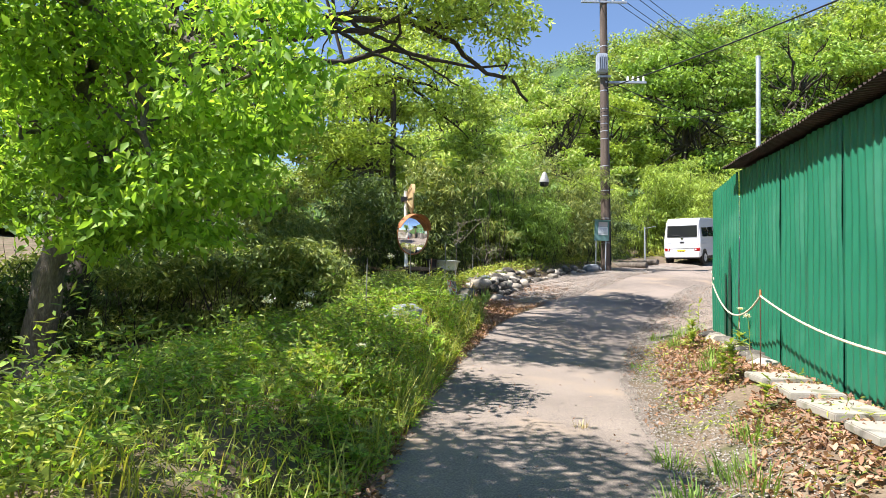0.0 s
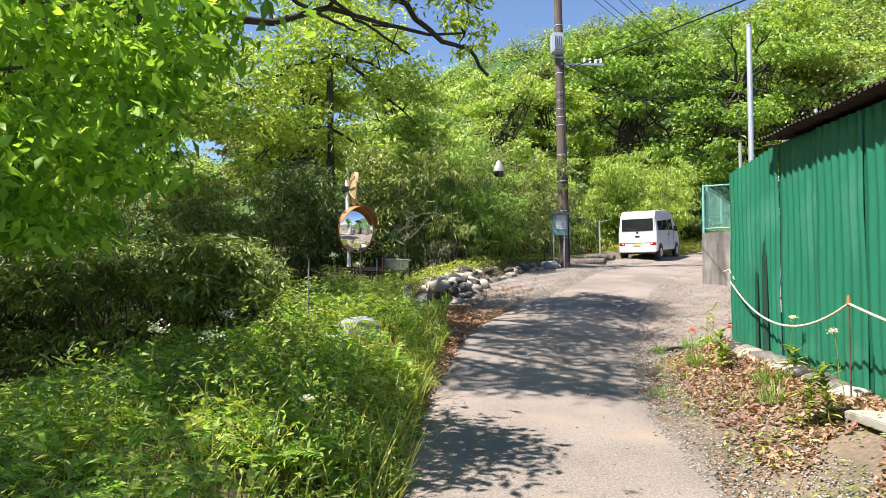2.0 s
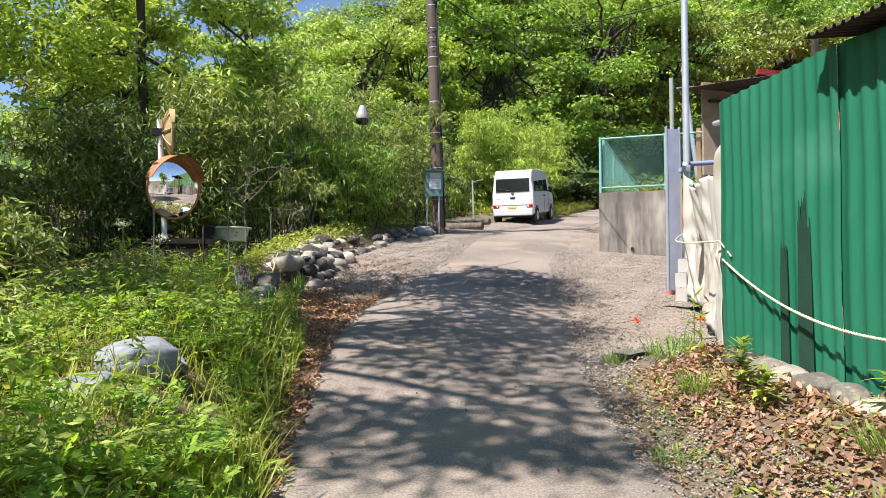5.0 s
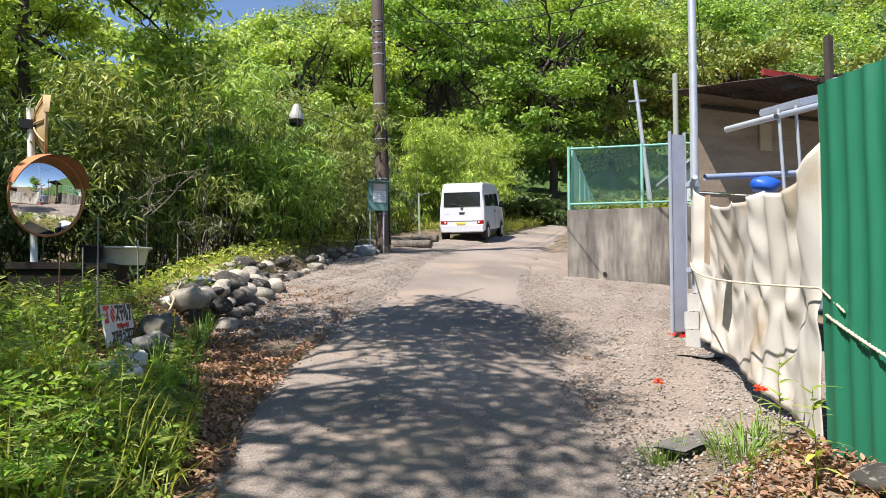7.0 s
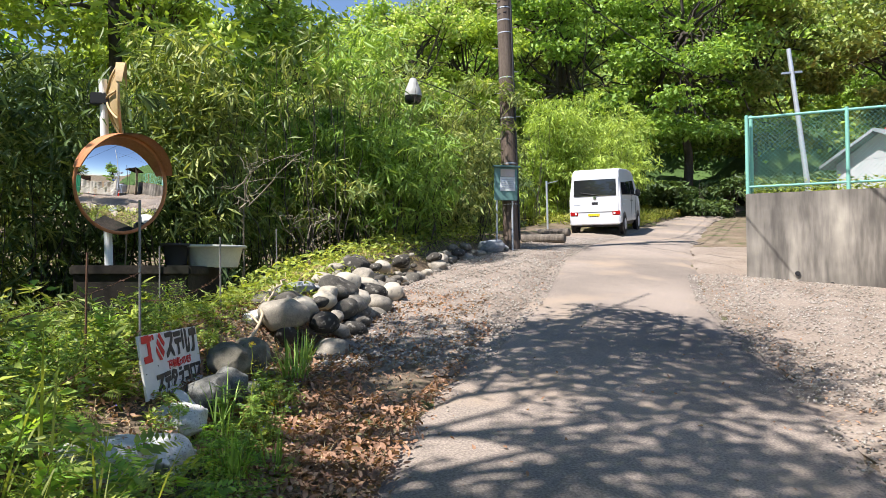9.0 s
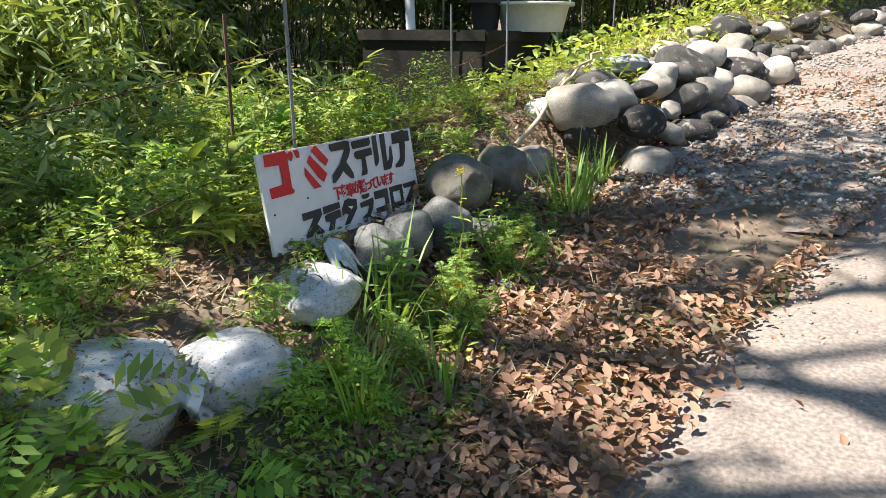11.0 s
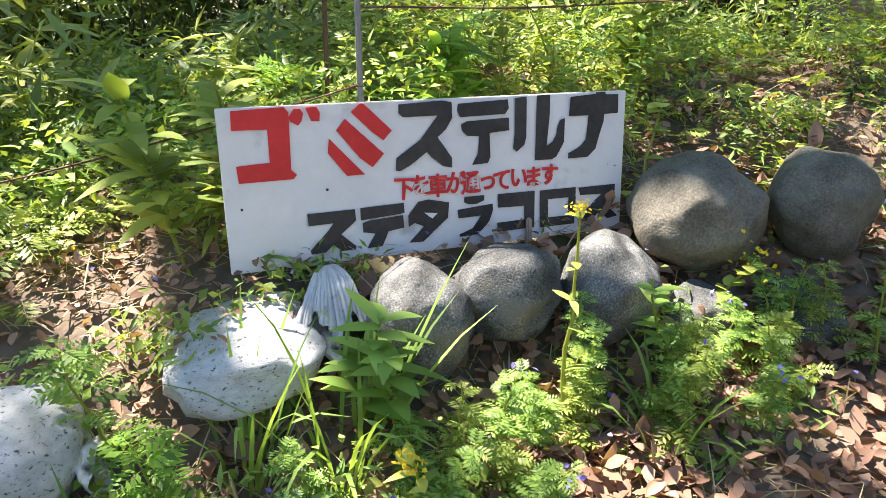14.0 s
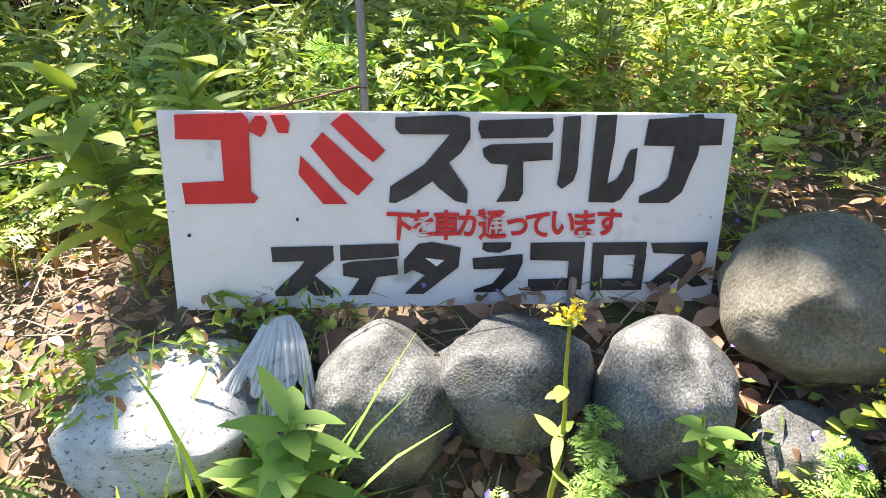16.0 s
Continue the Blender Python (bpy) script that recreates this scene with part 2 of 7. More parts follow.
STONE = surface("river_stone", [(0.12, (0.040, 0.037, 0.032)), (0.5, (0.135, 0.122, 0.100)), (0.85, (0.42, 0.375, 0.30))], 2.2, 0.88, 0, 0.4, 34.0, 0.6, 8.0, 0.25, 0.008, piece=0.9, spots=(3.0, (0.27, 0.25, 0.21), 0.15))
BLUE_STONE = surface("speckled_blue_grey_boulder", [(0.36, (0.034, 0.035, 0.031)), (0.47, (0.096, 0.097, 0.087)), (0.56, (0.172, 0.174, 0.156)), (0.66, (0.37, 0.37, 0.335))], 1.5, 0.8, 0, 0.3, 30.0, 0.46, 8.0, 0.35, 0.02, piece=0.05, spots=(1.7, (0.17, 0.155, 0.115), 0.2))
OLIVE_STONE = surface("smooth_olive_boulder", [(0.34, (0.062, 0.056, 0.040)), (0.5, (0.150, 0.135, 0.098)), (0.66, (0.27, 0.245, 0.185))], 1.6, 0.78, 0, 0.3, 26.0, 0.38, 9.0, 0.35, 0.02, piece=0.05, spots=(1.5, (0.085, 0.088, 0.070), 0.4))
CONCRETE = surface("stained_concrete", [(0.36, (0.075, 0.068, 0.060)), (0.46, (0.19, 0.172, 0.148)), (0.54, (0.33, 0.30, 0.255)), (0.64, (0.46, 0.42, 0.35))], 1.3, 0.9, 0, 0.4, 9.0, 0.3, 9.0, 0.25, 0.008, (1.5, 1, 0.22), spots=(0.9, (0.080, 0.074, 0.066), 0.85))
DARK_CONCRETE = surface("black_stain_and_hollow_shade", [(0.3, (0.006, 0.005, 0.003)), (0.5, (0.017, 0.013, 0.009)), (0.7, (0.050, 0.042, 0.030))], 1.2, 0.95, 0, 0.4, 30.0, 0.4, 8.0, spots=(3.0, (0.008, 0.011, 0.004), 0.3))
BLOCK = surface("concrete_block", [(0.3, (0.34, 0.325, 0.30)), (0.7, (0.5, 0.485, 0.45))], 3.0, 0.95, 0, 0.5, 80.0, 0.5)
PAVER = surface("old_paving_slab", [(0.3, (0.270, 0.247, 0.203)), (0.7, (0.413, 0.383, 0.323))], 2.0, 0.95, 0, 0.4, 60.0, 0.4, spots=(3.0, (0.120, 0.128, 0.060), 0.3))
GREEN_SHEET = surface("green_painted_steel", [(0.25, (0.012, 0.115, 0.062)), (0.5, (0.018, 0.155, 0.085)), (0.75, (0.035, 0.205, 0.12))], 0.8, 0.36, 0.0, 0.06, 14.0, 0.25, 6.0, 0.5, 0.004, (1, 1, 0.25), spots=(1.0, (0.05, 0.21, 0.13), 0.2))
DARK_ROOF_STEEL = surface("dark_rusted_roof_steel", [(0.3, (0.022, 0.016, 0.012)), (0.5, (0.045, 0.030, 0.022)), (0.75, (0.09, 0.06, 0.045))], 3.0, 0.8, 0.1, 0.2, 30.0, 0.4)
RUST_SHEET = surface("rusty_roof_steel", [(0.3, (0.07, 0.035, 0.02)), (0.5, (0.14, 0.07, 0.04)), (0.75, (0.24, 0.15, 0.10))], 3.0, 0.8, 0.2, 0.2, 30.0, 0.4)
DARK_STREAK = surface("dark_run_stain", [(0.3, (0.010, 0.035, 0.022)), (0.7, (0.02, 0.07, 0.045))], 6.0, 0.6, 0, 0.0)
POLE_WOOD = surface("creosoted_pole", [(0.3, (0.055, 0.04, 0.03)), (0.5, (0.11, 0.082, 0.062)), (0.75, (0.19, 0.15, 0.12))], 2.5, 0.85, 0, 0.3, 30.0, 0.5, stretch=(6, 6, 0.6))
BARK = surface("tree_bark", [(0.3, (0.05, 0.042, 0.033)), (0.5, (0.13, 0.11, 0.088)), (0.75, (0.27, 0.235, 0.19))], 4.0, 0.95, 0, 0.9, 22.0, 0.5, stretch=(3, 3, 0.7), distance=0.03)
DARK_BARK = surface("dark_bark", [(0.3, (0.025, 0.021, 0.017)), (0.7, (0.085, 0.07, 0.055))], 4.0, 0.95, 0, 0.7, 22.0, 0.5, stretch=(3, 3, 0.7), distance=0.02)
STEEL = plain("galvanised_steel", (0.55, 0.57, 0.6), 0.45, 0.55)
GREY_STEEL = plain("grey_painted_steel", (0.36, 0.40, 0.46), 0.45, 0.2)
WHITE_PAINT = plain("white_paint", (0.78, 0.78, 0.76), 0.5, 0.0, 0.08)
BLACK = plain("black_plastic", (0.02, 0.02, 0.022), 0.5)
TAN = surface("faded_tan_plastic", [(0.3, (0.34, 0.22, 0.10)), (0.7, (0.55, 0.42, 0.22))], 3.0, 0.6, 0, 0.1, 40, 0.4)
ORANGE = surface("faded_orange_paint", [(0.3, (0.30, 0.10, 0.035)), (0.7, (0.52, 0.22, 0.09))], 3.0, 0.6, 0, 0.1, 40, 0.4)
CANVAS = surface("weathered_canvas", [(0.25, (0.425, 0.383, 0.315)), (0.5, (0.561, 0.527, 0.459)), (0.75, (0.637, 0.612, 0.561))], 1.4, 0.9, 0, 0.3, 120.0, 0.3, spots=(1.6, (0.391, 0.315, 0.221), 0.25))
ROPE = surface("pale_rope", [(0.3, (0.42, 0.36, 0.24)), (0.7, (0.66, 0.60, 0.45))], 30.0, 0.9, 0, 0.5, 160, 0.5)
PLYWOOD = surface("weathered_plywood", [(0.3, (0.22, 0.165, 0.115)), (0.7, (0.42, 0.33, 0.24))], 1.4, 0.85, 0, 0.2, 20, 0.4, stretch=(1, 1, 4))
FENCE_GREEN = plain("pale_green_fence_paint", (0.20, 0.46, 0.38), 0.5)
BOARD_GREEN = plain("green_grey_board", (0.12, 0.24, 0.22), 0.6)
PAPER = plain("paper", (0.62, 0.66, 0.66), 0.8)
VAN_WHITE = plain("white_car_paint", (0.60, 0.61, 0.62), 0.25, 0.0, 0.02, 2.0, 0.0)
CAR_GLASS = glass_mat("dark_car_glass", (0.018, 0.02, 0.022))
TYRE = plain("tyre_rubber", (0.02, 0.02, 0.02), 0.85)
CHROME = plain("chrome", (0.7, 0.7, 0.7), 0.15, 1.0, 0.02)
RED_LAMP = plain("red_lamp_glass", (0.35, 0.012, 0.012), 0.2)
YELLOW = plain("yellow_plate", (0.75, 0.52, 0.03), 0.5)
SIGN_WHITE = surface("white_painted_board", [(0.25, (0.68, 0.65, 0.60)), (0.6, (0.78, 0.755, 0.71))], 5.0, 0.6, 0, 0.06, 50, 0.3, spots=(9.0, (0.52, 0.50, 0.45), 0.02))
SIGN_RED = surface("brushed_red_paint", [(0.3, (0.55, 0.018, 0.015)), (0.7, (0.72, 0.035, 0.03))], 9.0, 0.55, 0, 0.1, 60, 0.3, stretch=(1, 4, 1))
SIGN_BLACK = surface("brushed_black_paint", [(0.3, (0.014, 0.013, 0.013)), (0.75, (0.06, 0.056, 0.052))], 10.0, 0.5, 0, 0.15, 70, 0.4, stretch=(1, 5, 1))
SANDBAG = surface("weathered_woven_sack", [(0.3, (0.40, 0.39, 0.36)), (0.6, (0.62, 0.61, 0.58))], 6.0, 0.8, 0, 0.5, 60, 0.3, distance=0.02, spots=(18.0, (0.075, 0.068, 0.052), 0.12))
GREY_BAG = surface("grey_sack", [(0.3, (0.15, 0.165, 0.175)), (0.7, (0.33, 0.35, 0.365))], 5.0, 0.8, 0, 0.4, 90, 0.35)
DRY_LEAF = leaf_mat("dry_leaf", (0.095, 0.052, 0.034), (0.32, 0.182, 0.112), (0.60, 0.39, 0.26), 0.18, 0.7)
STRAW = leaf_mat("dry_straw", (0.30, 0.23, 0.12), (0.48, 0.39, 0.22), (0.62, 0.53, 0.34), 0.25, 0.8)
L_BRIGHT = leaf_mat("fresh_leaf", (0.058, 0.125, 0.022), (0.255, 0.440, 0.066), (0.520, 0.690, 0.118), 0.52)
L_MAPLE = leaf_mat("maple_leaf", (0.052, 0.100, 0.023), (0.225, 0.365, 0.072), (0.470, 0.630, 0.150), 0.32)
L_YELLOW = leaf_mat("yellow_green_leaf", (0.088, 0.143, 0.026), (0.330, 0.450, 0.085), (0.640, 0.740, 0.180), 0.33)
L_ACACIA = leaf_mat("acacia_leaf_and_blossom", (0.151, 0.259, 0.041), (0.316, 0.451, 0.092), (0.800, 0.800, 0.500), 0.4)
# Very low green: the shade inside thickets and under trees put into leaf colour.
L_DARK = leaf_mat("shade_dark_leaf", (0.019, 0.034, 0.011), (0.077, 0.125, 0.037), (0.180, 0.260, 0.076), 0.22)
L_BAMBOO = leaf_mat("bamboo_leaf", (0.052, 0.074, 0.022), (0.206, 0.278, 0.077), (0.560, 0.555, 0.198), 0.27)
L_WOODS = leaf_mat("woodland_leaf", (0.050, 0.077, 0.020), (0.220, 0.285, 0.075), (0.480, 0.510, 0.150), 0.24)
L_WEED = leaf_mat("weed_leaf", (0.075, 0.110, 0.022), (0.262, 0.342, 0.063), (0.630, 0.652, 0.139), 0.34)
GRASS = leaf_mat("grass_blade", (0.083, 0.114, 0.022), (0.299, 0.340, 0.068), (0.700, 0.616, 0.159), 0.42)
PETAL_WHITE = leaf_mat("white_petal", (0.62, 0.62, 0.6), (0.72, 0.72, 0.7), (0.8, 0.8, 0.78), 0.4)
PETAL_YELLOW = leaf_mat("yellow_petal", (0.6, 0.42, 0.02), (0.72, 0.55, 0.03), (0.8, 0.66, 0.06), 0.3)
PETAL_RED = leaf_mat("poppy_petal", (0.6, 0.05, 0.015), (0.72, 0.08, 0.02), (0.8, 0.13, 0.03), 0.4)
PETAL_BLUE = leaf_mat("violet_petal", (0.16, 0.13, 0.5), (0.24, 0.2, 0.62), (0.34, 0.3, 0.7), 0.3)

# ---- lie of the land ----
ROAD_Y = [-40.0, -8.0, 0.0, 8.0, 16.0, 22.0, 27.3, 34.0, 45.0, 60.0]
ROAD_Z = [-2.6, -0.6, 0.0, 0.6, 1.76, 2.66, 3.31, 4.5, 6.0, 7.5]
LEFT_Y = [-40.0, 0.0, 4.25, 5.9, 7.9, 9.75, 12.0, 14.5, 17.0, 20.5, 23.8, 27.5, 32.0, 44.0]
LEFT_X = [-3.5, -0.95, -0.47, -0.38, -0.1, 0.28, 0.84, 1.96, 3.4, 5.15, 7.2, 10.2, 14.0, 25.0]
RIGHT_X = [-0.9, 1.3, 1.65, 1.9, 2.2, 2.68, 3.6, 4.75, 5.85, 7.9, 10.0, 12.6, 16.0, 26.8]
BANK_Y = [-40.0, 0.0, 9.75, 11.5, 13.0, 14.6, 15.6, 17.4, 18.4, 20.4, 21.8, 24.0, 27.5, 32.0, 44.0]
BANK_X = [-3.6, -1.05, 0.2, 0.55, 0.72, 0.85, 1.35, 1.9, 2.3, 3.4, 4.3, 5.9, 8.6, 12.5, 24.0]


def zroad(y):
    d = 1.2
    return sum(np.interp(np.asarray(y, float) + k * d, ROAD_Y, ROAD_Z) for k in (-1, 0, 1)) / 3


def step(x, a, b):
    t = np.clip((np.asarray(x, float) - a) / (b - a), 0, 1)
    return t * t * (3 - 2 * t)


def gz(x, y):
    """The height of the ground."""
    x, y = np.asarray(x, float), np.asarray(y, float)
    z = zroad(y)
    left = np.interp(y, BANK_Y, BANK_X) - x
    high = np.interp(y, [-5, 3, 12, 13, 15, 22, 30], [0.25, 0.38, 0.36, 0.24, 0.30, 0.25, 0.1])
    z = z + high * step(left, 0.0, 0.75) - 0.9 * step(left, 1.2, 6.0)
    z = z - 0.42 * step(left, 0.8, 1.7) * step(y, 14.2, 15.4) * (1 - step(y, 19, 22))
    z = z + np.interp(y, [12.6, 13.05, 13.5, 13.9], [0, 0.08, 0.02, 0]) * step(left, 0.32, 0.44) * (1 - step(left, 1.2, 2.2))
    right = x - np.interp(y, LEFT_Y, RIGHT_X)
    z = z + np.interp(y, [-10, 4, 9, 10.5, 11.5], [0.4, 0.42, 0.36, 0.25, 0.0]) * step(right, 0.0, 1.1)
    r = np.hypot(x, y)
    az = np.degrees(np.arctan2(x, y))
    rise = np.interp(az, [-180, -120, -70, -40, -12, 0, 4, 9, 15, 30, 55, 80, 110, 180], [-1, 0, 5, 6, 7.5, 12, 14.5, 17.2, 18.8, 20.5, 19, 12, 3, -1])
    t = np.clip((r - 34) / 92, 0, 1)
    hill = 126 * np.tan(np.radians(rise)) * (t ** 1.25)
    lump = np.sin(x * 0.11 + 1.3) * np.cos(y * 0.09) * 2.2 * t
    far = np.clip((r - 130) / 200, 0, 1)
    z = z * (1 - t) + (3.0 + hill + lump) * t * (1 - 0.8 * far) if np.ndim(z) else z
    return z


def gz1(x, y):
    return float(gz(np.array([x]), np.array([y]))[0])


def grid(xs, ys, zfun):
    X, Y = np.meshgrid(xs, ys)
    v = np.stack([X.ravel(), Y.ravel(), zfun(X.ravel(), Y.ravel())], 1)
    nx, ny = len(xs), len(ys)
    i, j = np.meshgrid(np.arange(ny - 1), np.arange(nx - 1), indexing="ij")
    a = (i * nx + j).ravel()
    return v, np.stack([a, a + 1, a + 1 + nx, a + nx], 1)


def graded(lo, hi, fine_lo, fine_hi, fine, n):
    mid = np.arange(fine_lo, fine_hi, fine)
    return np.concatenate([fine_lo - np.geomspace(fine, fine_lo - lo, n)[::-1], mid, fine_hi + np.geomspace(fine, hi - fine_hi, n)])


def rough_ground(x, y):
    near = (np.hypot(x - 2, y - 12) < 22)
    on_road = (x > np.interp(y, LEFT_Y, LEFT_X) - 0.15) & (x < np.interp(y, LEFT_Y, RIGHT_X) + 0.15)
    wave = 0.025 * np.sin(x * 7.1 + 2 * np.sin(y * 3.3)) * np.cos(y * 6.3 + 1.7 * np.sin(x * 2.9))
    return gz(x, y) + np.where(near & ~on_road, wave, 0) - np.where(on_road, 0.03, 0)


ground_me = quick_mesh("ground", *grid(graded(-900, 900, -6, 14, 0.12, 34), graded(-900, 900, -3, 30, 0.12, 34), rough_ground))
thing("ground", ground_me, SOIL, "bare brown soil verge with weeds and moss", "ground", kind="structure", soft=True)

ys = np.arange(-30, 44, 0.2)
side = np.linspace(0, 1, 15)
jag = lambda y, k: 0.05 * np.sin(y * 3.1 + k) + 0.035 * np.sin(y * 8.7 + 2 * k) + 0.02 * np.sin(y * 21 + k)
lx, rx = np.interp(ys, LEFT_Y, LEFT_X) + jag(ys, 1), np.interp(ys, LEFT_Y, RIGHT_X) + jag(ys, 4)
RX = lx[:, None] + (rx - lx)[:, None] * side
RY = np.repeat(ys[:, None], 15, 1)
RZ = zroad(RY) + 0.012 + 0.02 * np.sin(np.pi * side)[None, :]
RZ[:, 0] -= 0.05
RZ[:, -1] -= 0.05
i, j = np.meshgrid(np.arange(len(ys) - 1), np.arange(14), indexing="ij")
a = (i * 15 + j).ravel()
road_me = quick_mesh("road", np.stack([RX, RY, RZ], -1).reshape(-1, 3), np.stack([a, a + 1, a + 16, a + 15], 1))
thing("road", road_me, ASPHALT, "worn dusty pale asphalt lane with crumbling edges", "road", kind="structure", soft=True)


def ribbon(name, ya, yb, xa, xb, lift, material, label):
    yy = np.arange(ya, yb, 0.15)
    s = np.linspace(0, 1, 22)
    A, B = xa(yy) + jag(yy, 2), xb(yy) + jag(yy, 5)
    X = A[:, None] + (B - A)[:, None] * s
    Y = np.repeat(yy[:, None], 22, 1)
    edge = np.minimum(np.minimum(s, 1 - s)[None, :] * 6, np.minimum(np.arange(len(yy)), len(yy) - 1 - np.arange(len(yy)))[:, None] / 5)
    Z = gz(X.ravel(), Y.ravel()).reshape(X.shape) + (lift + 0.02) * np.clip(edge, 0, 1) - 0.02 * (edge < 0.05) + 0.012 * np.sin(X * 9) * np.cos(Y * 8)
    i, j = np.meshgrid(np.arange(len(yy) - 1), np.arange(21), indexing="ij")
    a = (i * 22 + j).ravel()
    me = quick_mesh(name, np.stack([X, Y, Z], -1).reshape(-1, 3), np.stack([a, a + 1, a + 23, a + 22], 1))
    return thing(name, me, material, label, "gravel", kind="structure", soft=True)


ribbon("gravel_left", 14.4, 30, lambda y: np.interp(y, BANK_Y, BANK_X) - 0.1, lambda y: np.interp(y, LEFT_Y, LEFT_X) + 0.1, 0.02, GRAVEL_BED, "pale gravel shoulder beside the lane")
ribbon("gravel_right", 10.6, 24, lambda y: np.interp(y, LEFT_Y, RIGHT_X) - 0.08, lambda y: np.interp(y, [10.6, 13.5, 18, 24], [4.3, 8.5, 9.6, 12]), 0.022, GRAVEL_BED, "loose gravel forecourt beside the lane")

# ---- green shed beside the lane ----
def frame_at(origin, along, up=(0, 0, 1)):
    """A pose whose x runs along a wall, y out of its back and z up."""
    x = Vector(along).normalized()
    z = Vector(up)
    y = z.cross(x)
    m = Matrix((x, y, z)).transposed().to_4x4()
    m.translation = origin
    return m


def corrugated(length, z0, z1, pitch=0.13, depth=0.018, z1b=None):
    """A trapezoid-ribbed sheet in the x-z plane; z1b: height of its other end."""
    xs, ys = [], []
    n = max(1, round(length / pitch))
    p = length / n
    for k in range(n):
        for f, d in ((0.0, 0), (0.52, 0), (0.62, -depth), (0.9, -depth)):
            xs.append((k + f) * p)
            ys.append(d)
    xs.append(length)
    ys.append(0)
    xs, ys = np.array(xs), np.array(ys)
    m = len(xs)
    v = []
    rows = 7
    for j in range(rows):
        t = j / (rows - 1)
        top = z1 + ((z1b if z1b is not None else z1) - z1) * xs / length
        dent = 0.006 * np.sin(xs * 5.3 + j * 1.7)
        v.append(np.stack([xs, ys + dent, z0 + (top - z0) * t], 1))
    v = np.concatenate(v)
    i, j = np.meshgrid(np.arange(rows - 1), np.arange(m - 1), indexing="ij")
    a = (i * m + j).ravel()
    f = np.stack([a, a + 1, a + 1 + m, a + m], 1)
    back = v + np.array([0, 0.004, 0])
    return quick_mesh("sheet", np.concatenate([v, back]), np.concatenate([f, f[:, ::-1] + len(v)]))


CORNER = Vector((3.92, 10.21, 0))
BACK = Vector((-0.145, -0.99, 0)).normalized()
shed = empty("shed", frame_at(CORNER, BACK), "long shed clad in green ribbed steel with a rusty roof edge", "shed")
edge = 1.36
while edge < 17:
    w = 0.78
    z0 = 1.0 - 0.05 * edge
    part("cladding_sheet", corrugated(w + 0.02, z0, 3.34 - 0.05 * edge, z1b=3.30 - 0.05 * edge), GREEN_SHEET, shed, at=pose(edge, -0.012 * (round(edge / w) % 2), 0))
    edge += w
part("back_wall", box((15.8, 0.06, 2.6), 0, pose(9.3, 3.6, 1.655, 0, 2.86, 0)), RUST_SHEET, shed)
part("end_wall", box((0.06, 3.55, 2.55), 0, pose(1.42, 1.82, 2.0)), RUST_SHEET, shed)
part("end_wall", box((0.06, 3.55, 2.55), 0, pose(17.1, 1.82, 1.265)), RUST_SHEET, shed)
roof_sheet = corrugated(16.0, 0, 4.1, 0.076, 0.02)
part("roof", roof_sheet, DARK_ROOF_STEEL, shed, "dark rusty brown corrugated roof sheets", at=pose(1.32, -0.21, 3.314, 0, 2.86, 0) @ pose(0, 0, 0, -84, 0, 0))
part("eaves_board", box((15.8, 0.03, 0.06), 0.004, pose(9.3, 0.03, 2.86, 0, 2.86, 0)), DARK_BARK, shed)
screen = empty("metal_screen", frame_at(CORNER, BACK), "narrow green ribbed steel screen at the shed's corner", "screen")
part("sheet", corrugated(1.38, 0.95, 3.22, z1b=3.27), GREEN_SHEET, screen, at=pose(0, -0.02, 0))
part("post", cyl(0.025, 2.4, 10, at=pose(0.06, 0.05, 2.05)), STEEL, screen)
srng = np.random.default_rng(11)
stain = []
for k in range(70):
    lobe = k % 3 == 0
    x0 = (0.84 if lobe else 1.06) + (0.035 if lobe else 0.06) * float(np.clip(srng.normal(0, 0.6), -1, 1))
    top, low, w = (1.7 if lobe else 1.75) + (0.35 if lobe else 0.62) * srng.random() ** 0.7, 0.98, 0.010 + 0.02 * srng.random()
    y0 = -0.044 - 0.00004 * k
    stain.append((np.array([[x0 - w, y0, low], [x0 + w, y0, low], [x0 + w * 0.3, y0, top], [x0 - w * 0.3, y0, top]]), np.array([[0, 1, 2, 3]])))
part("run_stain", quick_mesh("run_stain", *join(stain)), DARK_STREAK, screen, "dark runs of spilt tar")

# rope along the shed
def rope_mesh(points, r=0.011):
    """Two strands twisted about a line."""
    p = np.asarray(points, float)
    seg = np.linalg.norm(np.diff(p, axis=0), axis=1)
    s = np.concatenate([[0], np.cumsum(seg)])
    n = max(20, int(s[-1] / 0.014))
    q = np.linspace(0, s[-1], n)
    line = np.stack([np.interp(q, s, p[:, k]) for k in range(3)], 1)
    d = np.gradient(line, axis=0)
    d /= np.linalg.norm(d, axis=1)[:, None]
    u = np.cross(d, [0, 0, 1.0])
    u /= np.linalg.norm(u, axis=1)[:, None] + 1e-9
    v = np.cross(d, u)
    out = []
    for ph in (0, np.pi):
        a = q / 0.05 * 2 * np.pi + ph
        out.append(tube(line + (u * np.cos(a)[:, None] + v * np.sin(a)[:, None]) * r * 0.5, r * 0.62, 5))
    return quick_mesh("rope", *join(out))


def sag(a, b, drop, n=24):
    return bend(a, b, n, -drop)


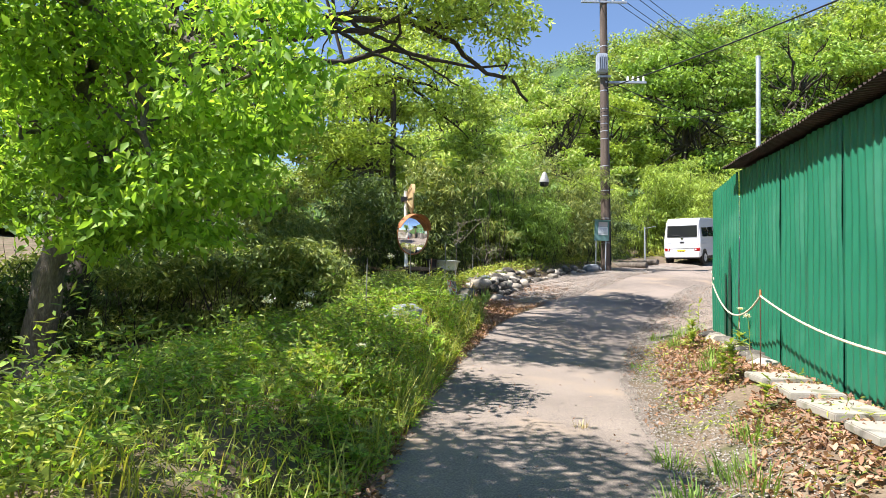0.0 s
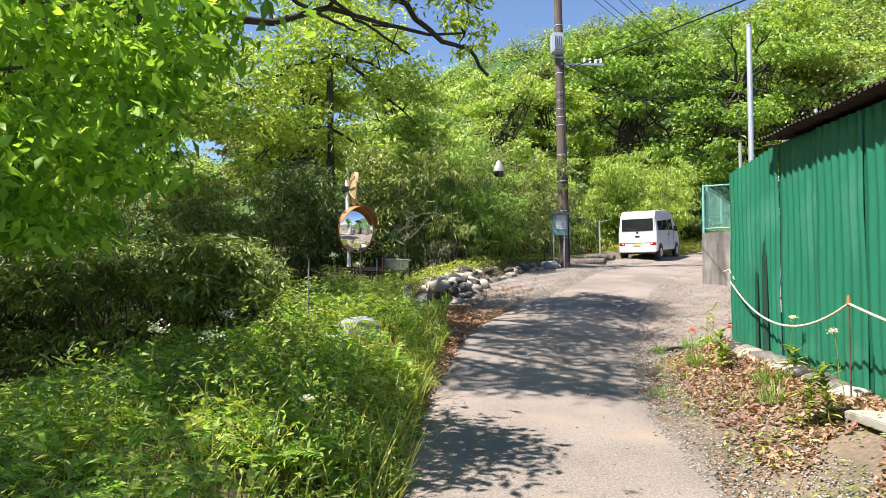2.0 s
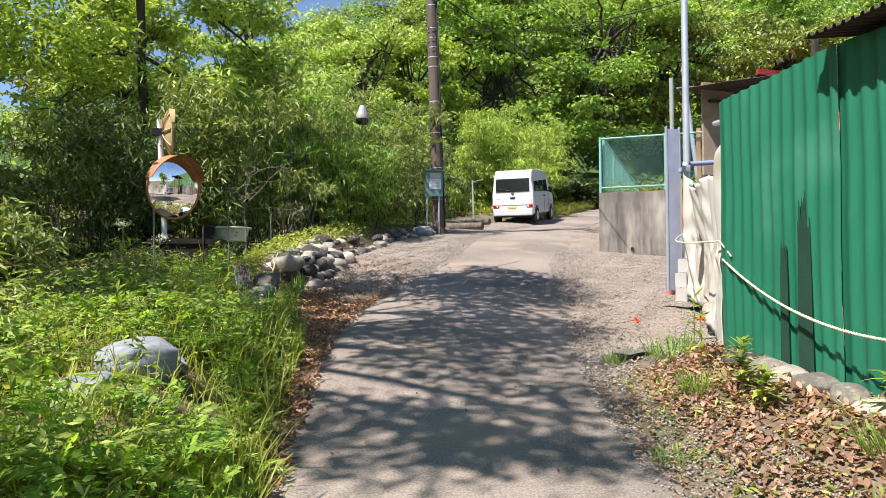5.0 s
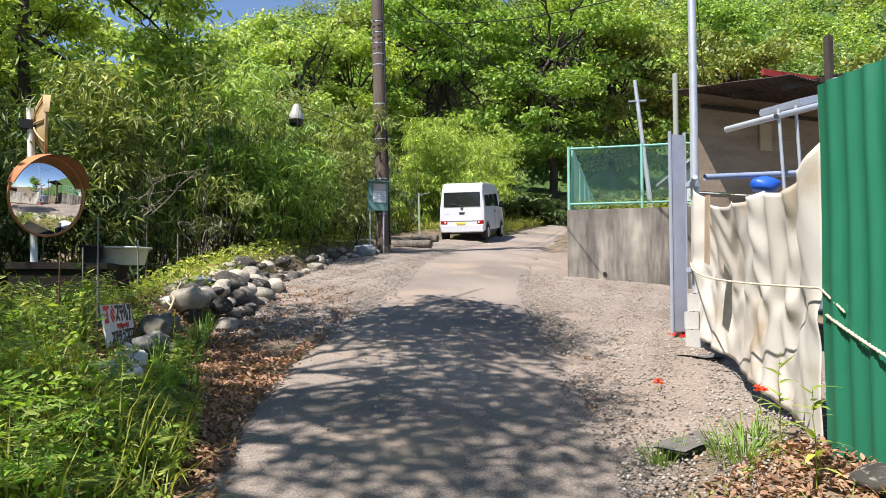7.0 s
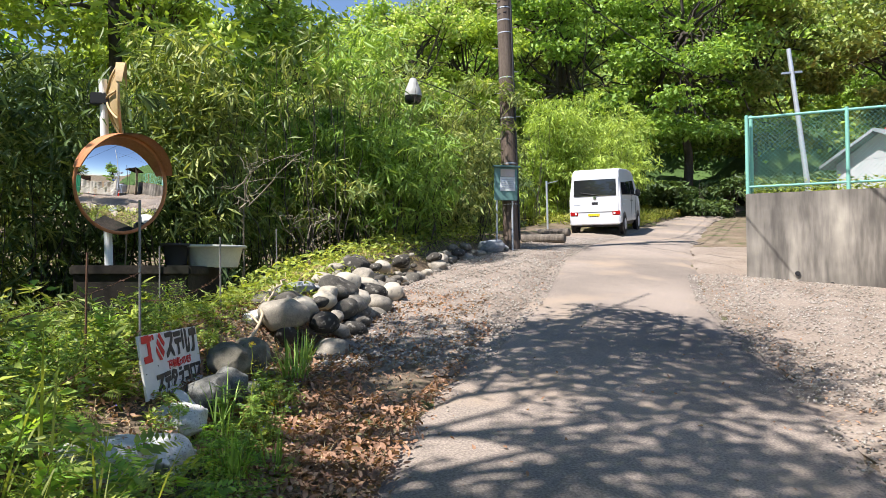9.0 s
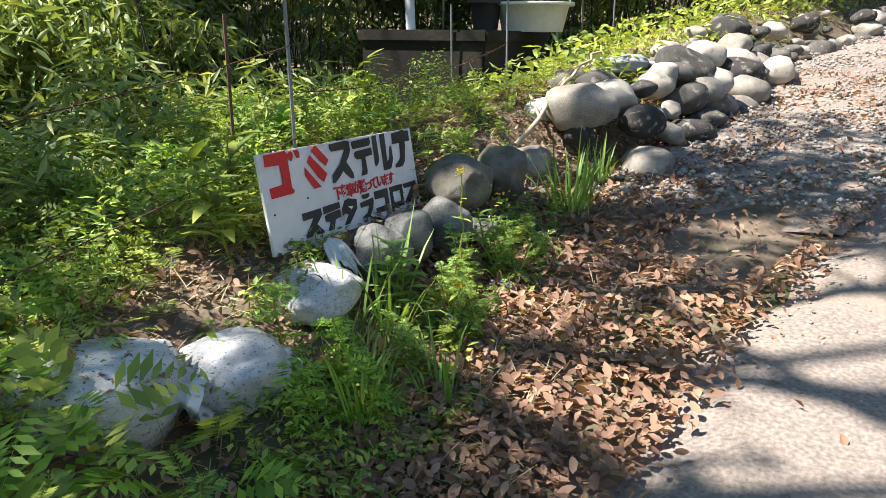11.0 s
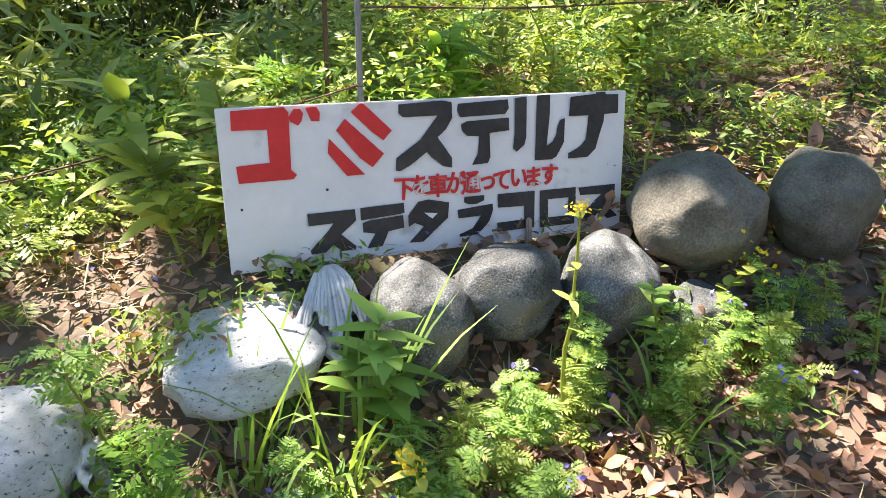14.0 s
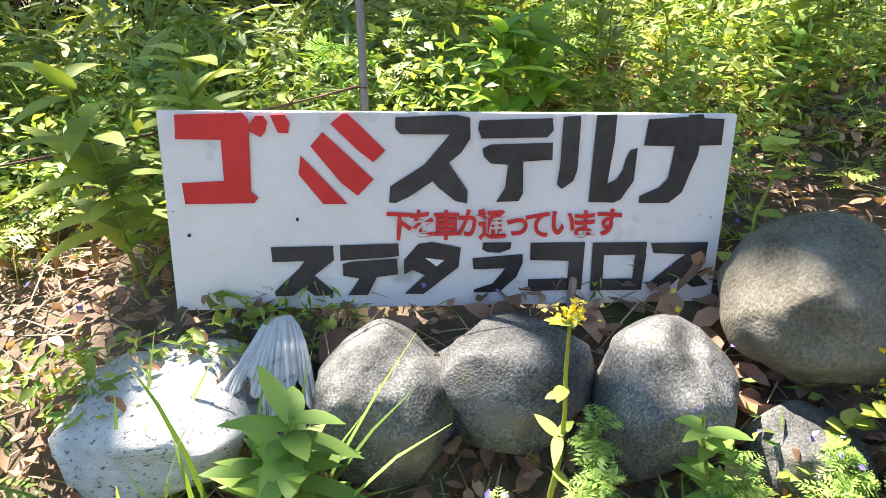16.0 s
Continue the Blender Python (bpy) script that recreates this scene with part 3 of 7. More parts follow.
POSTS = [(3.19, 7.1, 1.66), (2.72, 3.6, 1.22), (2.3, 0.2, 1.0)]
line = np.concatenate([sag((3.88, 10.18, 1.93), POSTS[0], 0.32), sag(POSTS[0], POSTS[1], 0.12)[1:], sag(POSTS[1], POSTS[2], 0.2)[1:]])
thing("barrier_rope", rope_mesh(line), ROPE, "pale twisted rope slung between thin rods before the shed", "rope")
for x, y, z in POSTS:
    g = gz1(x, y)
    rod = empty("rope_post", pose(x, y, g), "thin rusty steel rod with a plastic cap holding a rope", "post", "rope posts")
    part("rod", cyl(0.006, z - g + 0.14, 8, at=pose(0, 0, (z - g) / 2 - 0.02)), RUST_SHEET, rod)
    part("cap", cyl(0.016, 0.07, 10, 0.01, 0.004, at=pose(0, 0, z - g + 0.03)), ORANGE, rod, "faded orange plastic cap")

# slabs and edging stones under the shed
def slab(x, y, z, w, l, turn, tilt=2.0):
    bm = box((w, l, 0.06), 0.008)
    for v in bm.verts:
        v.co += Vector((noise.noise(v.co * 9 + Vector((x, y, 0))) * 0.006, noise.noise(v.co * 7) * 0.006, 0))
    return thing("paving_slab", bm, PAVER, "old pale paving slab lying askew by the shed", "slab", "slabs along the shed", at=pose(x, y, z, tilt, -1.5, turn))


for x, y, w, l, turn in ((3.05, 6.45, 0.42, 0.5, -6), (2.98, 5.78, 0.40, 0.62, -14), (2.86, 5.05, 0.42, 0.6, -4), (2.78, 4.35, 0.4, 0.55, -10), (2.66, 3.6, 0.4, 0.6, -8)):
    slab(x, y, gz1(x, y) + 0.03, w, l, turn)


def stone_mesh(seed, flat=0.72, sub=3, worn=0.72):
    bm = bmesh.new()
    bmesh.ops.create_icosphere(bm, subdivisions=sub, radius=1)
    off = Vector((seed * 3.7, seed * 1.9, seed * 0.7))
    cr = np.random.default_rng(seed + 600)
    cuts = [(Vector(cr.normal(0, 1, 3)).normalized(), worn + 0.18 * cr.random()) for _ in range(9)]
    for v in bm.verts:
        c = v.co.normalized()
        v.co = c * (1 + 0.30 * noise.noise(c * 0.9 + off) + 0.10 * noise.noise(c * 2.3 + off) + 0.02 * noise.noise(c * 7 + off))
        for n, lim in cuts:
            over = v.co.dot(n) - lim
            if over > 0:
                v.co -= n * over * 0.8
        v.co.z *= flat
    me = bpy.data.meshes.new("stone")
    bm.to_mesh(me)
    bm.free()
    smooth(me)
    return me


STONES = [stone_mesh(k, 0.62 + 0.06 * (k % 5)) for k in range(10)]
for me in STONES:
    me.materials.append(STONE)


def stone(x, y, z, sx, sy, sz, k, turn, label, group, tilt=0.0):
    ob = new("stone", STONES[k % len(STONES)])
    ob.matrix_world = pose(x, y, z, tilt, tilt * 0.5, turn) @ Matrix.Diagonal((sx, sy, sz, 1))
    return tagged(ob, label, "stone", group)


qr = np.random.default_rng(5)
for s in np.arange(0.5, 3.2, 0.27):
    x, y = 3.92 - 0.145 * s - 0.12 - 0.06 * qr.random(), 10.21 - 0.99 * s
    stone(x, y, gz1(x, y) + 0.02, 0.13 + 0.04 * qr.random(), 0.15 + 0.04 * qr.random(), 0.11, int(qr.integers(10)), qr.random() * 360, "pale rounded edging stone under the shed wall", "edging stones")

# ---- canvas sheet, gate and yard ----
A, B = np.array([6.02, 13.58]), np.array([3.96, 10.27])
nu, nv = 150, 40
U, V = np.meshgrid(np.linspace(0, 1, nu), np.linspace(0, 1, nv))
top = np.interp(U, [0, 0.12, 0.4, 0.8, 0.93, 1], [3.2, 2.98, 2.82, 2.78, 2.82, 2.97]) - 0.05 * np.abs(np.sin(U * 14))
low = np.interp(U, [0, 0.25, 0.7, 0.93, 1.0], [1.52, 1.46, 1.30, 1.24, 1.02])
hang = 1 - V
crimp = np.sin(U * 23 + 2.1 * np.sin(U * 5.3) + 0.8 * V) + 0.6 * np.sin(U * 47 + 3.0 * np.sin(U * 9.1) - 1.4 * V)
slack = np.sin(U * 9 + 3.1 * V + 1.5 * np.sin(U * 4)) + 0.5 * np.sin(U * 31 - 6.5 * V) * np.sin(V * 5 + U * 8)
fold = 0.036 * crimp * (0.25 + 0.75 * np.clip((V - 0.45) * 3, 0, 1) + 0.25 * hang) + 0.022 * slack + 0.010 * np.sin(V * 27 + U * 19 + 2 * np.sin(U * 40)) * np.sin(U * 13) + 0.03 * np.exp(-((V - 0.47) / 0.05) ** 2) * np.sin(U * 40)
belly = -0.10 * np.sin(np.pi * U) * np.sin(np.pi * V)
d2 = (B - A) / np.linalg.norm(B - A)
n2 = np.array([d2[1], -d2[0]])
PX = A[0] + (B - A)[0] * U + n2[0] * (fold + belly)
PY = A[1] + (B - A)[1] * U + n2[1] * (fold + belly)
PZ = low + (top - low) * V
ii, jj = np.meshgrid(np.arange(nv - 1), np.arange(nu - 1), indexing="ij")
aa = (ii * nu + jj).ravel()
tarp = empty("canvas_sheet", pose(0, 0, 0), "stained cream canvas sheet hung across the yard entrance", "tarpaulin")
cloth = part("cloth", quick_mesh("cloth", np.stack([PX, PY, PZ], -1).reshape(-1, 3), np.stack([aa, aa + 1, aa + 1 + nu, aa + nu], 1)), CANVAS, tarp, soft=True)
sol = cloth.modifiers.new("thickness", "SOLIDIFY")
sol.thickness = 0.004
pu = 0.40
px, py = A + (B - A) * pu + np.array([-0.13, 0.10])
part("patch", box((0.22, 0.008, 0.62), 0.003, frame_at((px, py, 2.58), (*d2, 0)) @ pose(0, 0, 0, 0, 6, 0)), plain("tan_canvas", (0.46, 0.34, 0.22), 0.9, 0, 0.3, 4.0, 0.2), tarp, "tan canvas patch")
tie = [(A[0] + (B - A)[0] * u - n2[0] * 0 + 0.0, A[1] + (B - A)[1] * u, 2.32 - 0.24 * u - 0.05 * math.sin(math.pi * u)) for u in np.linspace(-0.02, 1.02, 30)]
tie = np.array(tie) + np.array([-0.20, 0.13, 0]) * np.sin(np.linspace(0.15, np.pi - 0.15, 30))[:, None]
thing("tie_rope", rope_mesh(np.concatenate([tie, [[3.86, 10.05, 1.95]]]), 0.008), ROPE, "thin rope tied round the canvas sheet", "rope")

gate = empty("gate_pole", pose(6.10, 13.66, 1.42), "tall galvanised steel pole with clamps at the yard gate", "pole")
part("pole", cyl(0.045, 5.14, 20, at=pose(0, 0, 2.57)), STEEL, gate)
part("cap", cyl(0.05, 0.04, 20, bevel=0.01, at=pose(0, 0, 5.15)), STEEL, gate)
part("side_post", cyl(0.03, 3.1, 14, at=pose(-0.10, 0.18, 1.55)), plain("weathered_post", (0.3, 0.32, 0.28), 0.7), gate)
for z in (1.78, 0.82):
    part("clamp", box((0.14, 0.10, 0.07), 0.012, pose(-0.06, -0.03, z)), GREY_STEEL, gate)
    part("pipe_stub", cyl(0.03, 0.22, 14, at=pose(-0.13, -0.12, z + 0.02, 70, 0, -30)), GREY_STEEL, gate)
leaf = empty("gate_leaf", pose(5.98, 13.8, 1.5), "narrow blue-grey steel gate panel beside the pole", "gate")
part("panel", box((0.20, 0.03, 2.25), 0.006, pose(0.0, 0, 1.17)), plain("blue_grey_paint", (0.33, 0.35, 0.42), 0.5), leaf)
for x in (-0.105, 0.105):
    part("stile", box((0.02, 0.045, 2.3), 0.005, pose(x, 0, 1.18)), GREY_STEEL, leaf)


def concrete_block(x, y, z, turn):
    bm = box((0.39, 0.15, 0.19), 0.006)
    ob = empty("concrete_block", pose(x, y, z, 0, 0, turn), "hollow grey concrete block stacked by the gate", "concrete block", "gate blocks")
    part("block", bm, BLOCK, ob, at=pose(0, 0, 0.095))
    # No holes are cut: dark plates on top paint the shade inside the hollows.
    for k in (-0.12, 0, 0.12):
        part("hollow", box((0.075, 0.06, 0.012), 0.004, pose(k, 0, 0.188)), DARK_CONCRETE, ob)
    return ob


gx, gy = 5.90, 13.46
g0 = gz1(gx, gy) + 0.02
concrete_block(gx, gy, g0, 40)
concrete_block(gx + 0.03, gy + 0.02, g0 + 0.19, 34)
concrete_block(gx + 0.06, gy + 0.05, g0 + 0.38, 44)
cone = empty("traffic_cone", pose(6.14, 13.92, gz1(6.14, 13.92) + 0.02), "red plastic traffic cone behind the blocks", "traffic cone")
CONE = plain("red_plastic", (0.62, 0.03, 0.02), 0.45)
part("foot", box((0.34, 0.34, 0.035), 0.01, pose(0, 0, 0.018)), CONE, cone)
part("shell", cyl(0.12, 0.66, 22, 0.03, at=pose(0, 0, 0.36)), CONE, cone)
part("band", cyl(0.085, 0.10, 22, 0.072, at=pose(0, 0, 0.42)), WHITE_PAINT, cone)


def rumpled(name, w, l, seed, lift):
    v, f = grid(np.linspace(-w / 2, w / 2, 16), np.linspace(-l / 2, l / 2, 16), lambda x, y: 0.012 + lift * np.abs(np.sin(x * 9 + seed) * np.cos(y * 7 + seed * 2)))
    n = len(v)
    bottom = v.copy()
    bottom[:, 2] = 0.0
    return quick_mesh(name, np.concatenate([v, bottom]), np.concatenate([f, f[:, ::-1] + n]))


thing("rubber_mat", rumpled("mat", 0.55, 0.42, 1, 0.02), plain("grey_rubber", (0.09, 0.09, 0.088), 0.85), "worn dark rubber mat lying on the gravel", "mat", at=pose(5.62, 13.05, gz1(5.62, 13.05) + 0.025, 0, 0, 40), soft=True)
thing("dark_sheeting", rumpled("sheeting", 0.9, 0.22, 4, 0.02), plain("grey_sheeting", (0.13, 0.12, 0.105), 0.85), "crumpled dark sheeting half buried at the verge", "sheeting", at=pose(3.72, 10.95, gz1(3.72, 10.95) + 0.01, 0, 0, 20), soft=True)

# yard behind the sheet
yard = empty("lean_to", pose(0, 0, 0), "open lean-to with plywood walls and a rusty tin roof", "lean-to")
part("plywood", box((2.9, 0.05, 1.6), 0.004, pose(9.3, 15.6, 4.25)), PLYWOOD, yard)
part("plywood", box((2.85, 0.05, 1.9), 0.004, pose(9.3, 15.62, 2.48)), PLYWOOD, yard)
part("light_board", box((0.24, 0.03, 0.42), 0.003, pose(9.2, 15.55, 4.35)), plain("pale_board", (0.48, 0.40, 0.28), 0.8), yard)
part("shelf_rail", box((2.8, 0.06, 0.05), 0.003, pose(9.35, 15.54, 4.72)), DARK_BARK, yard)
for x in (8.75, 10.5):
    part("post", box((0.09, 0.09, 4.0), 0.008, pose(x, 14.05, 3.4)), DARK_BARK, yard)
part("roof", corrugated(4.6, 0, 1.9, 0.076, 0.018), DARK_ROOF_STEEL, yard, "rusty tin roof", at=pose(7.9, 13.9, 4.74, -84, 0, 0) @ pose(0, 0, 0, 0, -14, 0))
for k in range(2):
    part("purlin", box((4.4, 0.05, 0.07), 0.004, pose(10.1, 14.1 + k * 0.85, 5.16 + 0.09 * k) @ pose(0, 0, 0, 0, -14, 0)), DARK_BARK, yard)
part("tie_beam", box((2.9, 0.05, 0.09), 0.004, pose(9.5, 14.5, 4.95)), plain("red_oxide", (0.30, 0.03, 0.025), 0.6), yard)
cab = empty("truck_frame", pose(6.9, 13.0, 1.5), "grey steel canopy frame of a small parked truck", "truck frame")
for a, b in (((-0.38, -0.1, 2.36), (0.9, 0.1, 2.72)), ((-0.38, 0.6, 2.36), (0.9, 0.7, 2.72)), ((-0.38, -0.1, 2.36), (-0.38, 0.6, 2.36)), ((0.9, 0.1, 2.72), (0.9, 0.7, 2.72))):
    part("rail", tubes("rail", [([a, b], 0.035)], 10), STEEL, cab)
for x, y in ((-0.34, -0.1), (-0.02, -0.04), (0.4, 0.02), (0.85, 0.1)):
    part("upright", tubes("upright", [([(x + 0.1, y, 1.0), (x, y, 2.45 + 0.25 * (x + 0.34))], 0.018)], 8), STEEL, cab)
part("bed", box((2.4, 1.3, 0.9), 0.02, pose(0.75, 0.5, 0.75)), GREY_STEEL, cab)
part("canopy_sheet", box((0.8, 0.6, 0.10), 0.02, pose(0.55, 0.35, 2.70) @ pose(0, 0, 0, 0, -15, 0)), GREY_STEEL, cab)
thing("steel_pipe", tubes("pipe", [([(5.75, 13.12, 3.2), (7.6, 12.85, 3.34)], 0.032)], 12), plain("blue_grey_pipe", (0.25, 0.30, 0.42), 0.5), "blue-grey steel pipe lying across the yard entrance", "pipe")
thing("blue_sheet", stone_mesh(31, 0.5, 3), plain("blue_plastic", (0.02, 0.10, 0.5), 0.4), "crumpled bright blue plastic sheet behind the canvas", "plastic sheet", at=pose(6.35, 12.9, 3.12) @ Matrix.Diagonal((0.16, 0.16, 0.2, 1)))

# ---- retaining wall with fence ----
W0, W1 = Vector((7.62, 18.74, 0)), Vector((11.6, 15.65, 0))
wall_dir = (W1 - W0).normalized()
back_dir = Vector((0.60, 0.80, 0))
W2 = W0 + back_dir * 13


def wall_run(name, p, q, z_low, z_top, thick, inward):
    d = (q - p).normalized()
    L = (q - p).length
    bm = box((L, thick, z_top - z_low), 0.012)
    bmesh.ops.subdivide_edges(bm, edges=bm.edges[:], cuts=3, use_grid_fill=True)
    m = frame_at((p + q) / 2 + inward * thick / 2 + Vector((0, 0, (z_low + z_top) / 2)), d)
    return thing(name, bm, CONCRETE, "rain-streaked grey concrete retaining wall", "wall", kind="structure", at=m)


inw = Vector((0.61, 0.79, 0))
wall_run("wall_retaining_front", W0, W1, 1.2, 3.46, 0.18, inw)
inw2 = Vector((0.80, -0.60, 0))
wall_run("wall_retaining_side", W0 + back_dir * 0.19, W2, 1.6, 3.46 + 0.02, 0.18, inw2)
for u, z in ((0.68, 2.26), (1.12, 2.10), (2.05, 2.2)):
    p = W0 + wall_dir * u
    thing("weep_hole", cyl(0.036, 0.05, 16, at=pose(0, 0, 0, 90, 0, 0)), BLACK, "dark round drain pipe end in the wall", "drain pipe", "wall drains", at=frame_at(p + Vector((0, 0, z)) - inw * 0.0, wall_dir))
tz = 3.38
tv = np.array([(*(W0 + inw * 0.1)[:2], tz), (*(W1 + inw * 0.1)[:2], tz), (40, 16, tz), (44, 44, tz + 1.5), (*W2[:2], tz)])
thing("terrace", quick_mesh("terrace", tv, [[0, 1, 2, 3, 4]]), SOIL, "earth terrace held up by the concrete wall", "ground", kind="structure")


def chain_link(length, height, pitch=0.065, r=0.0022):
    """Zigzag wires in the x-z plane."""
    out = []
    for s in (1, -1):
        for c in np.arange(-height, length + height, pitch):
            x0, x1 = c, c + s * height
            t0, t1 = 0.0, 1.0
            ts = [t for t in np.linspace(0, 1, 15) if 0 <= x0 + (x1 - x0) * t <= length]
            if len(ts) < 2:
                continue
            p = [(x0 + (x1 - x0) * t, 0.003 * s, height * t) for t in (ts[0], ts[-1])]
            out.append((p, r))
    return tubes("mesh", out, 3)


def fence_run(p, d, bay, count, z, height, label):
    ob = empty("chain_link_fence", frame_at(p + Vector((0, 0, z)), d), label, "fence", "fences on the wall")
    for k in range(count + 1):
        part("post", cyl(0.028, height + 0.04, 12, bevel=0.005, at=pose(k * bay, 0, height / 2)), FENCE_GREEN, ob)
    for k in range(count):
        for zz, r in ((height - 0.02, 0.02), (0.10, 0.017)):
            part("rail", cyl(r, bay, 10, at=pose((k + 0.5) * bay, 0, zz, 0, 90, 0)), FENCE_GREEN, ob)
        part("chain_link", chain_link(bay, height - 0.06), FENCE_GREEN, ob, at=pose(k * bay, 0, 0.04))
    return ob


fz = 3.47
f0 = W0 + inw * 0.07 + wall_dir * 0.03
fence_run(f0, wall_dir, 1.33, 3, fz, 1.17, "pale green chain-link fence along the front wall")
fence_run(W0 + inw2 * 0.09 + back_dir * 0.2, back_dir, 1.9, 6, fz + 0.02, 1.17, "pale green chain-link fence running back along the road")
pw = f0 + wall_dir * 1.98
thing("timber_post", box((0.09, 0.09, 1.3), 0.008), plain("orange_timber", (0.42, 0.22, 0.10), 0.8, 0, 0.3, 5.0), "orange-brown timber post behind the chain-link", "post", at=frame_at(pw + Vector((0, 0, fz + 0.6)) + inw * 0.12, wall_dir))

# houses behind the fence
def house(x, y, z, w, d, h, turn, wall_mat, roof_mat, label, rise=0.9):
    ob = empty("house", pose(x, y, z, 0, 0, turn), label, "house")
    part("wall", box((w, d, h), 0.01, pose(0, 0, h / 2)), wall_mat, ob)
    e = 0.35
    for s in (-1, 1):
        v = np.array([(-w / 2 - e, s * (d / 2 + e), h - 0.12), (w / 2 + e, s * (d / 2 + e), h - 0.12), (w / 2 + e, 0, h + rise), (-w / 2 - e, 0, h + rise)])
        v = np.concatenate([v, v + [0, 0, 0.1]])
        part("roof", quick_mesh("roof", v, [[0, 1, 2, 3], [4, 5, 6, 7], [0, 1, 5, 4], [1, 2, 6, 5], [2, 3, 7, 6], [3, 0, 4, 7]]), roof_mat, ob)
        part("gable", quick_mesh("gable", np.array([(s * w / 2, -d / 2, h), (s * w / 2, d / 2, h), (s * w / 2, 0, h + rise)]), [[0, 1, 2]]), wall_mat, ob)
    for wx in (-w * 0.28, w * 0.22):
        win = part("window", box((w * 0.24, 0.06, h * 0.36), 0.01, pose(wx, -d / 2 - 0.02, h * 0.52)), GREY_STEEL, ob)
        part("pane", box((w * 0.20, 0.02, h * 0.29), 0, pose(wx, -d / 2 - 0.055, h * 0.52)), CAR_GLASS, win)
    return ob


GREY_WALL = plain("grey_rendered_wall", (0.42, 0.43, 0.43), 0.85, 0, 0.15, 1.5, 0.1)
CREAM_WALL = plain("cream_rendered_wall", (0.62, 0.58, 0.50), 0.85, 0, 0.12, 1.5, 0.1)
RED_ROOF = plain("red_roof_paint", (0.52, 0.04, 0.03), 0.5, 0, 0.15, 3.0, 0.1)
DARK_ROOF = plain("grey_roof_tile", (0.16, 0.17, 0.18), 0.7, 0, 0.2, 3.0, 0.3)
house(21.3, 27.9, 3.4, 4.6, 3.2, 2.5, 8, GREY_WALL, DARK_ROOF, "low grey rendered house with a dark roof behind the fence", 0.8)
house(19.0, 24.9, 3.4, 2.2, 1.6, 1.9, 10, CREAM_WALL, RED_ROOF, "small cream outhouse with a red edged roof", 0.35)
house(27.0, 30.0, 3.4, 6.0, 5.0, 4.0, -8, CREAM_WALL, RED_ROOF, "cream house with a bright red roof", 1.6)

# ---- utility pole, notice board, lamp, wires ----
PB = Vector((5.22, 22.55, 0))
pz = gz1(PB.x, PB.y)
upole = empty("utility_pole", pose(PB.x, PB.y, pz, -1.2, -1.3, 0), "tall dark creosoted timber utility pole with transformer box", "utility pole")
part("shaft", cyl(0.165, 11.2, 24, 0.105, at=pose(0, 0, 5.5)), POLE_WOOD, upole)
tb = part("transformer_box", box((0.34, 0.30, 0.62), 0.03, pose(-0.12, -0.22, 6.75)), plain("grey_blue_box", (0.38, 0.42, 0.48), 0.5), upole, "grey-blue steel box")
for k in range(5):
    part("cooling_fin", box((0.015, 0.1, 0.5), 0, pose(-0.24 + k * 0.06, -0.40, 6.75)), GREY_STEEL, tb)
part("bracket", box((0.42, 0.08, 0.06), 0.008, pose(-0.02, -0.12, 6.36)), GREY_STEEL, upole)
arm = part("crossarm", box((1.35, 0.07, 0.07), 0.006, pose(0.68, -0.10, 6.18)), GREY_STEEL, upole, "pale steel crossarm")
for k in range(4):
    part("insulator", cyl(0.045, 0.16, 12, 0.03, 0.01, at=pose(0.75 + 0.17 * k, -0.10, 6.30)), WHITE_PAINT, arm, "white porcelain insulator")
for z in (9.35, 8.9):
    a2 = part("crossarm", box((1.5, 0.07, 0.07), 0.006, pose(0, -0.1, z)), GREY_STEEL, upole)
    for k in (-0.65, -0.3, 0.3, 0.65):
        part("insulator", cyl(0.04, 0.15, 12, 0.03, 0.01, at=pose(k, -0.1, z + 0.11)), WHITE_PAINT, a2)
for z in (0.9, 1.7, 2.6, 3.4, 4.3, 4.55, 4.8, 5.05, 5.3, 5.9, 7.4):
    part("band", cyl(0.158 - 0.0042 * z + 0.006, 0.02, 20, at=pose(0, 0, z)), STEEL, upole)
for k in range(7):
    z = 2.2 + k * 0.45
    part("step_bolt", cyl(0.008, 0.16, 6, at=pose(0.18 * (1 if k % 2 else -1), 0, z, 0, 90, 0)), STEEL, upole)
part("conduit", tubes("conduit", [([(0.12, -0.13, 0.2), (0.09, -0.12, 6.2)], 0.022)], 8), BLACK, upole)
part("coil", tubes("coil", [([(0.14 * math.cos(a * 0.9), 0.14 * math.sin(a * 0.9) , 4.6 + a * 0.018) for a in range(46)], 0.014)], 6), BLACK, upole, "coiled black cable")

board = empty("notice_board", pose(4.98, 22.2, gz1(4.98, 22.2)), "small green-grey notice board with white papers on two posts", "notice board")
part("panel", box((0.46, 0.04, 0.62), 0.008, pose(0, 0, 1.30)), BOARD_GREEN, board)
part("hood", box((0.52, 0.14, 0.03), 0.006, pose(0, -0.03, 1.63)), BOARD_GREEN, board)
pp = part("paper", box((0.30, 0.006, 0.26), 0, pose(0.03, -0.026, 1.30)), PAPER, board, "white notice")
for k in range(5):
    part("text_line", box((0.24 - 0.02 * (k % 2), 0.003, 0.012), 0, pose(0.03, -0.031, 1.38 - k * 0.038)), GREY_STEEL, pp)
part("paper", box((0.28, 0.006, 0.14), 0, pose(0.03, -0.026, 1.51)), plain("pink_notice", (0.46, 0.42, 0.40), 0.8), board, "faded notice")
for x in (-0.17, 0.14):
    part("post", cyl(0.018, 1.2, 10, at=pose(x, 0.03, 0.6)), STEEL, board)

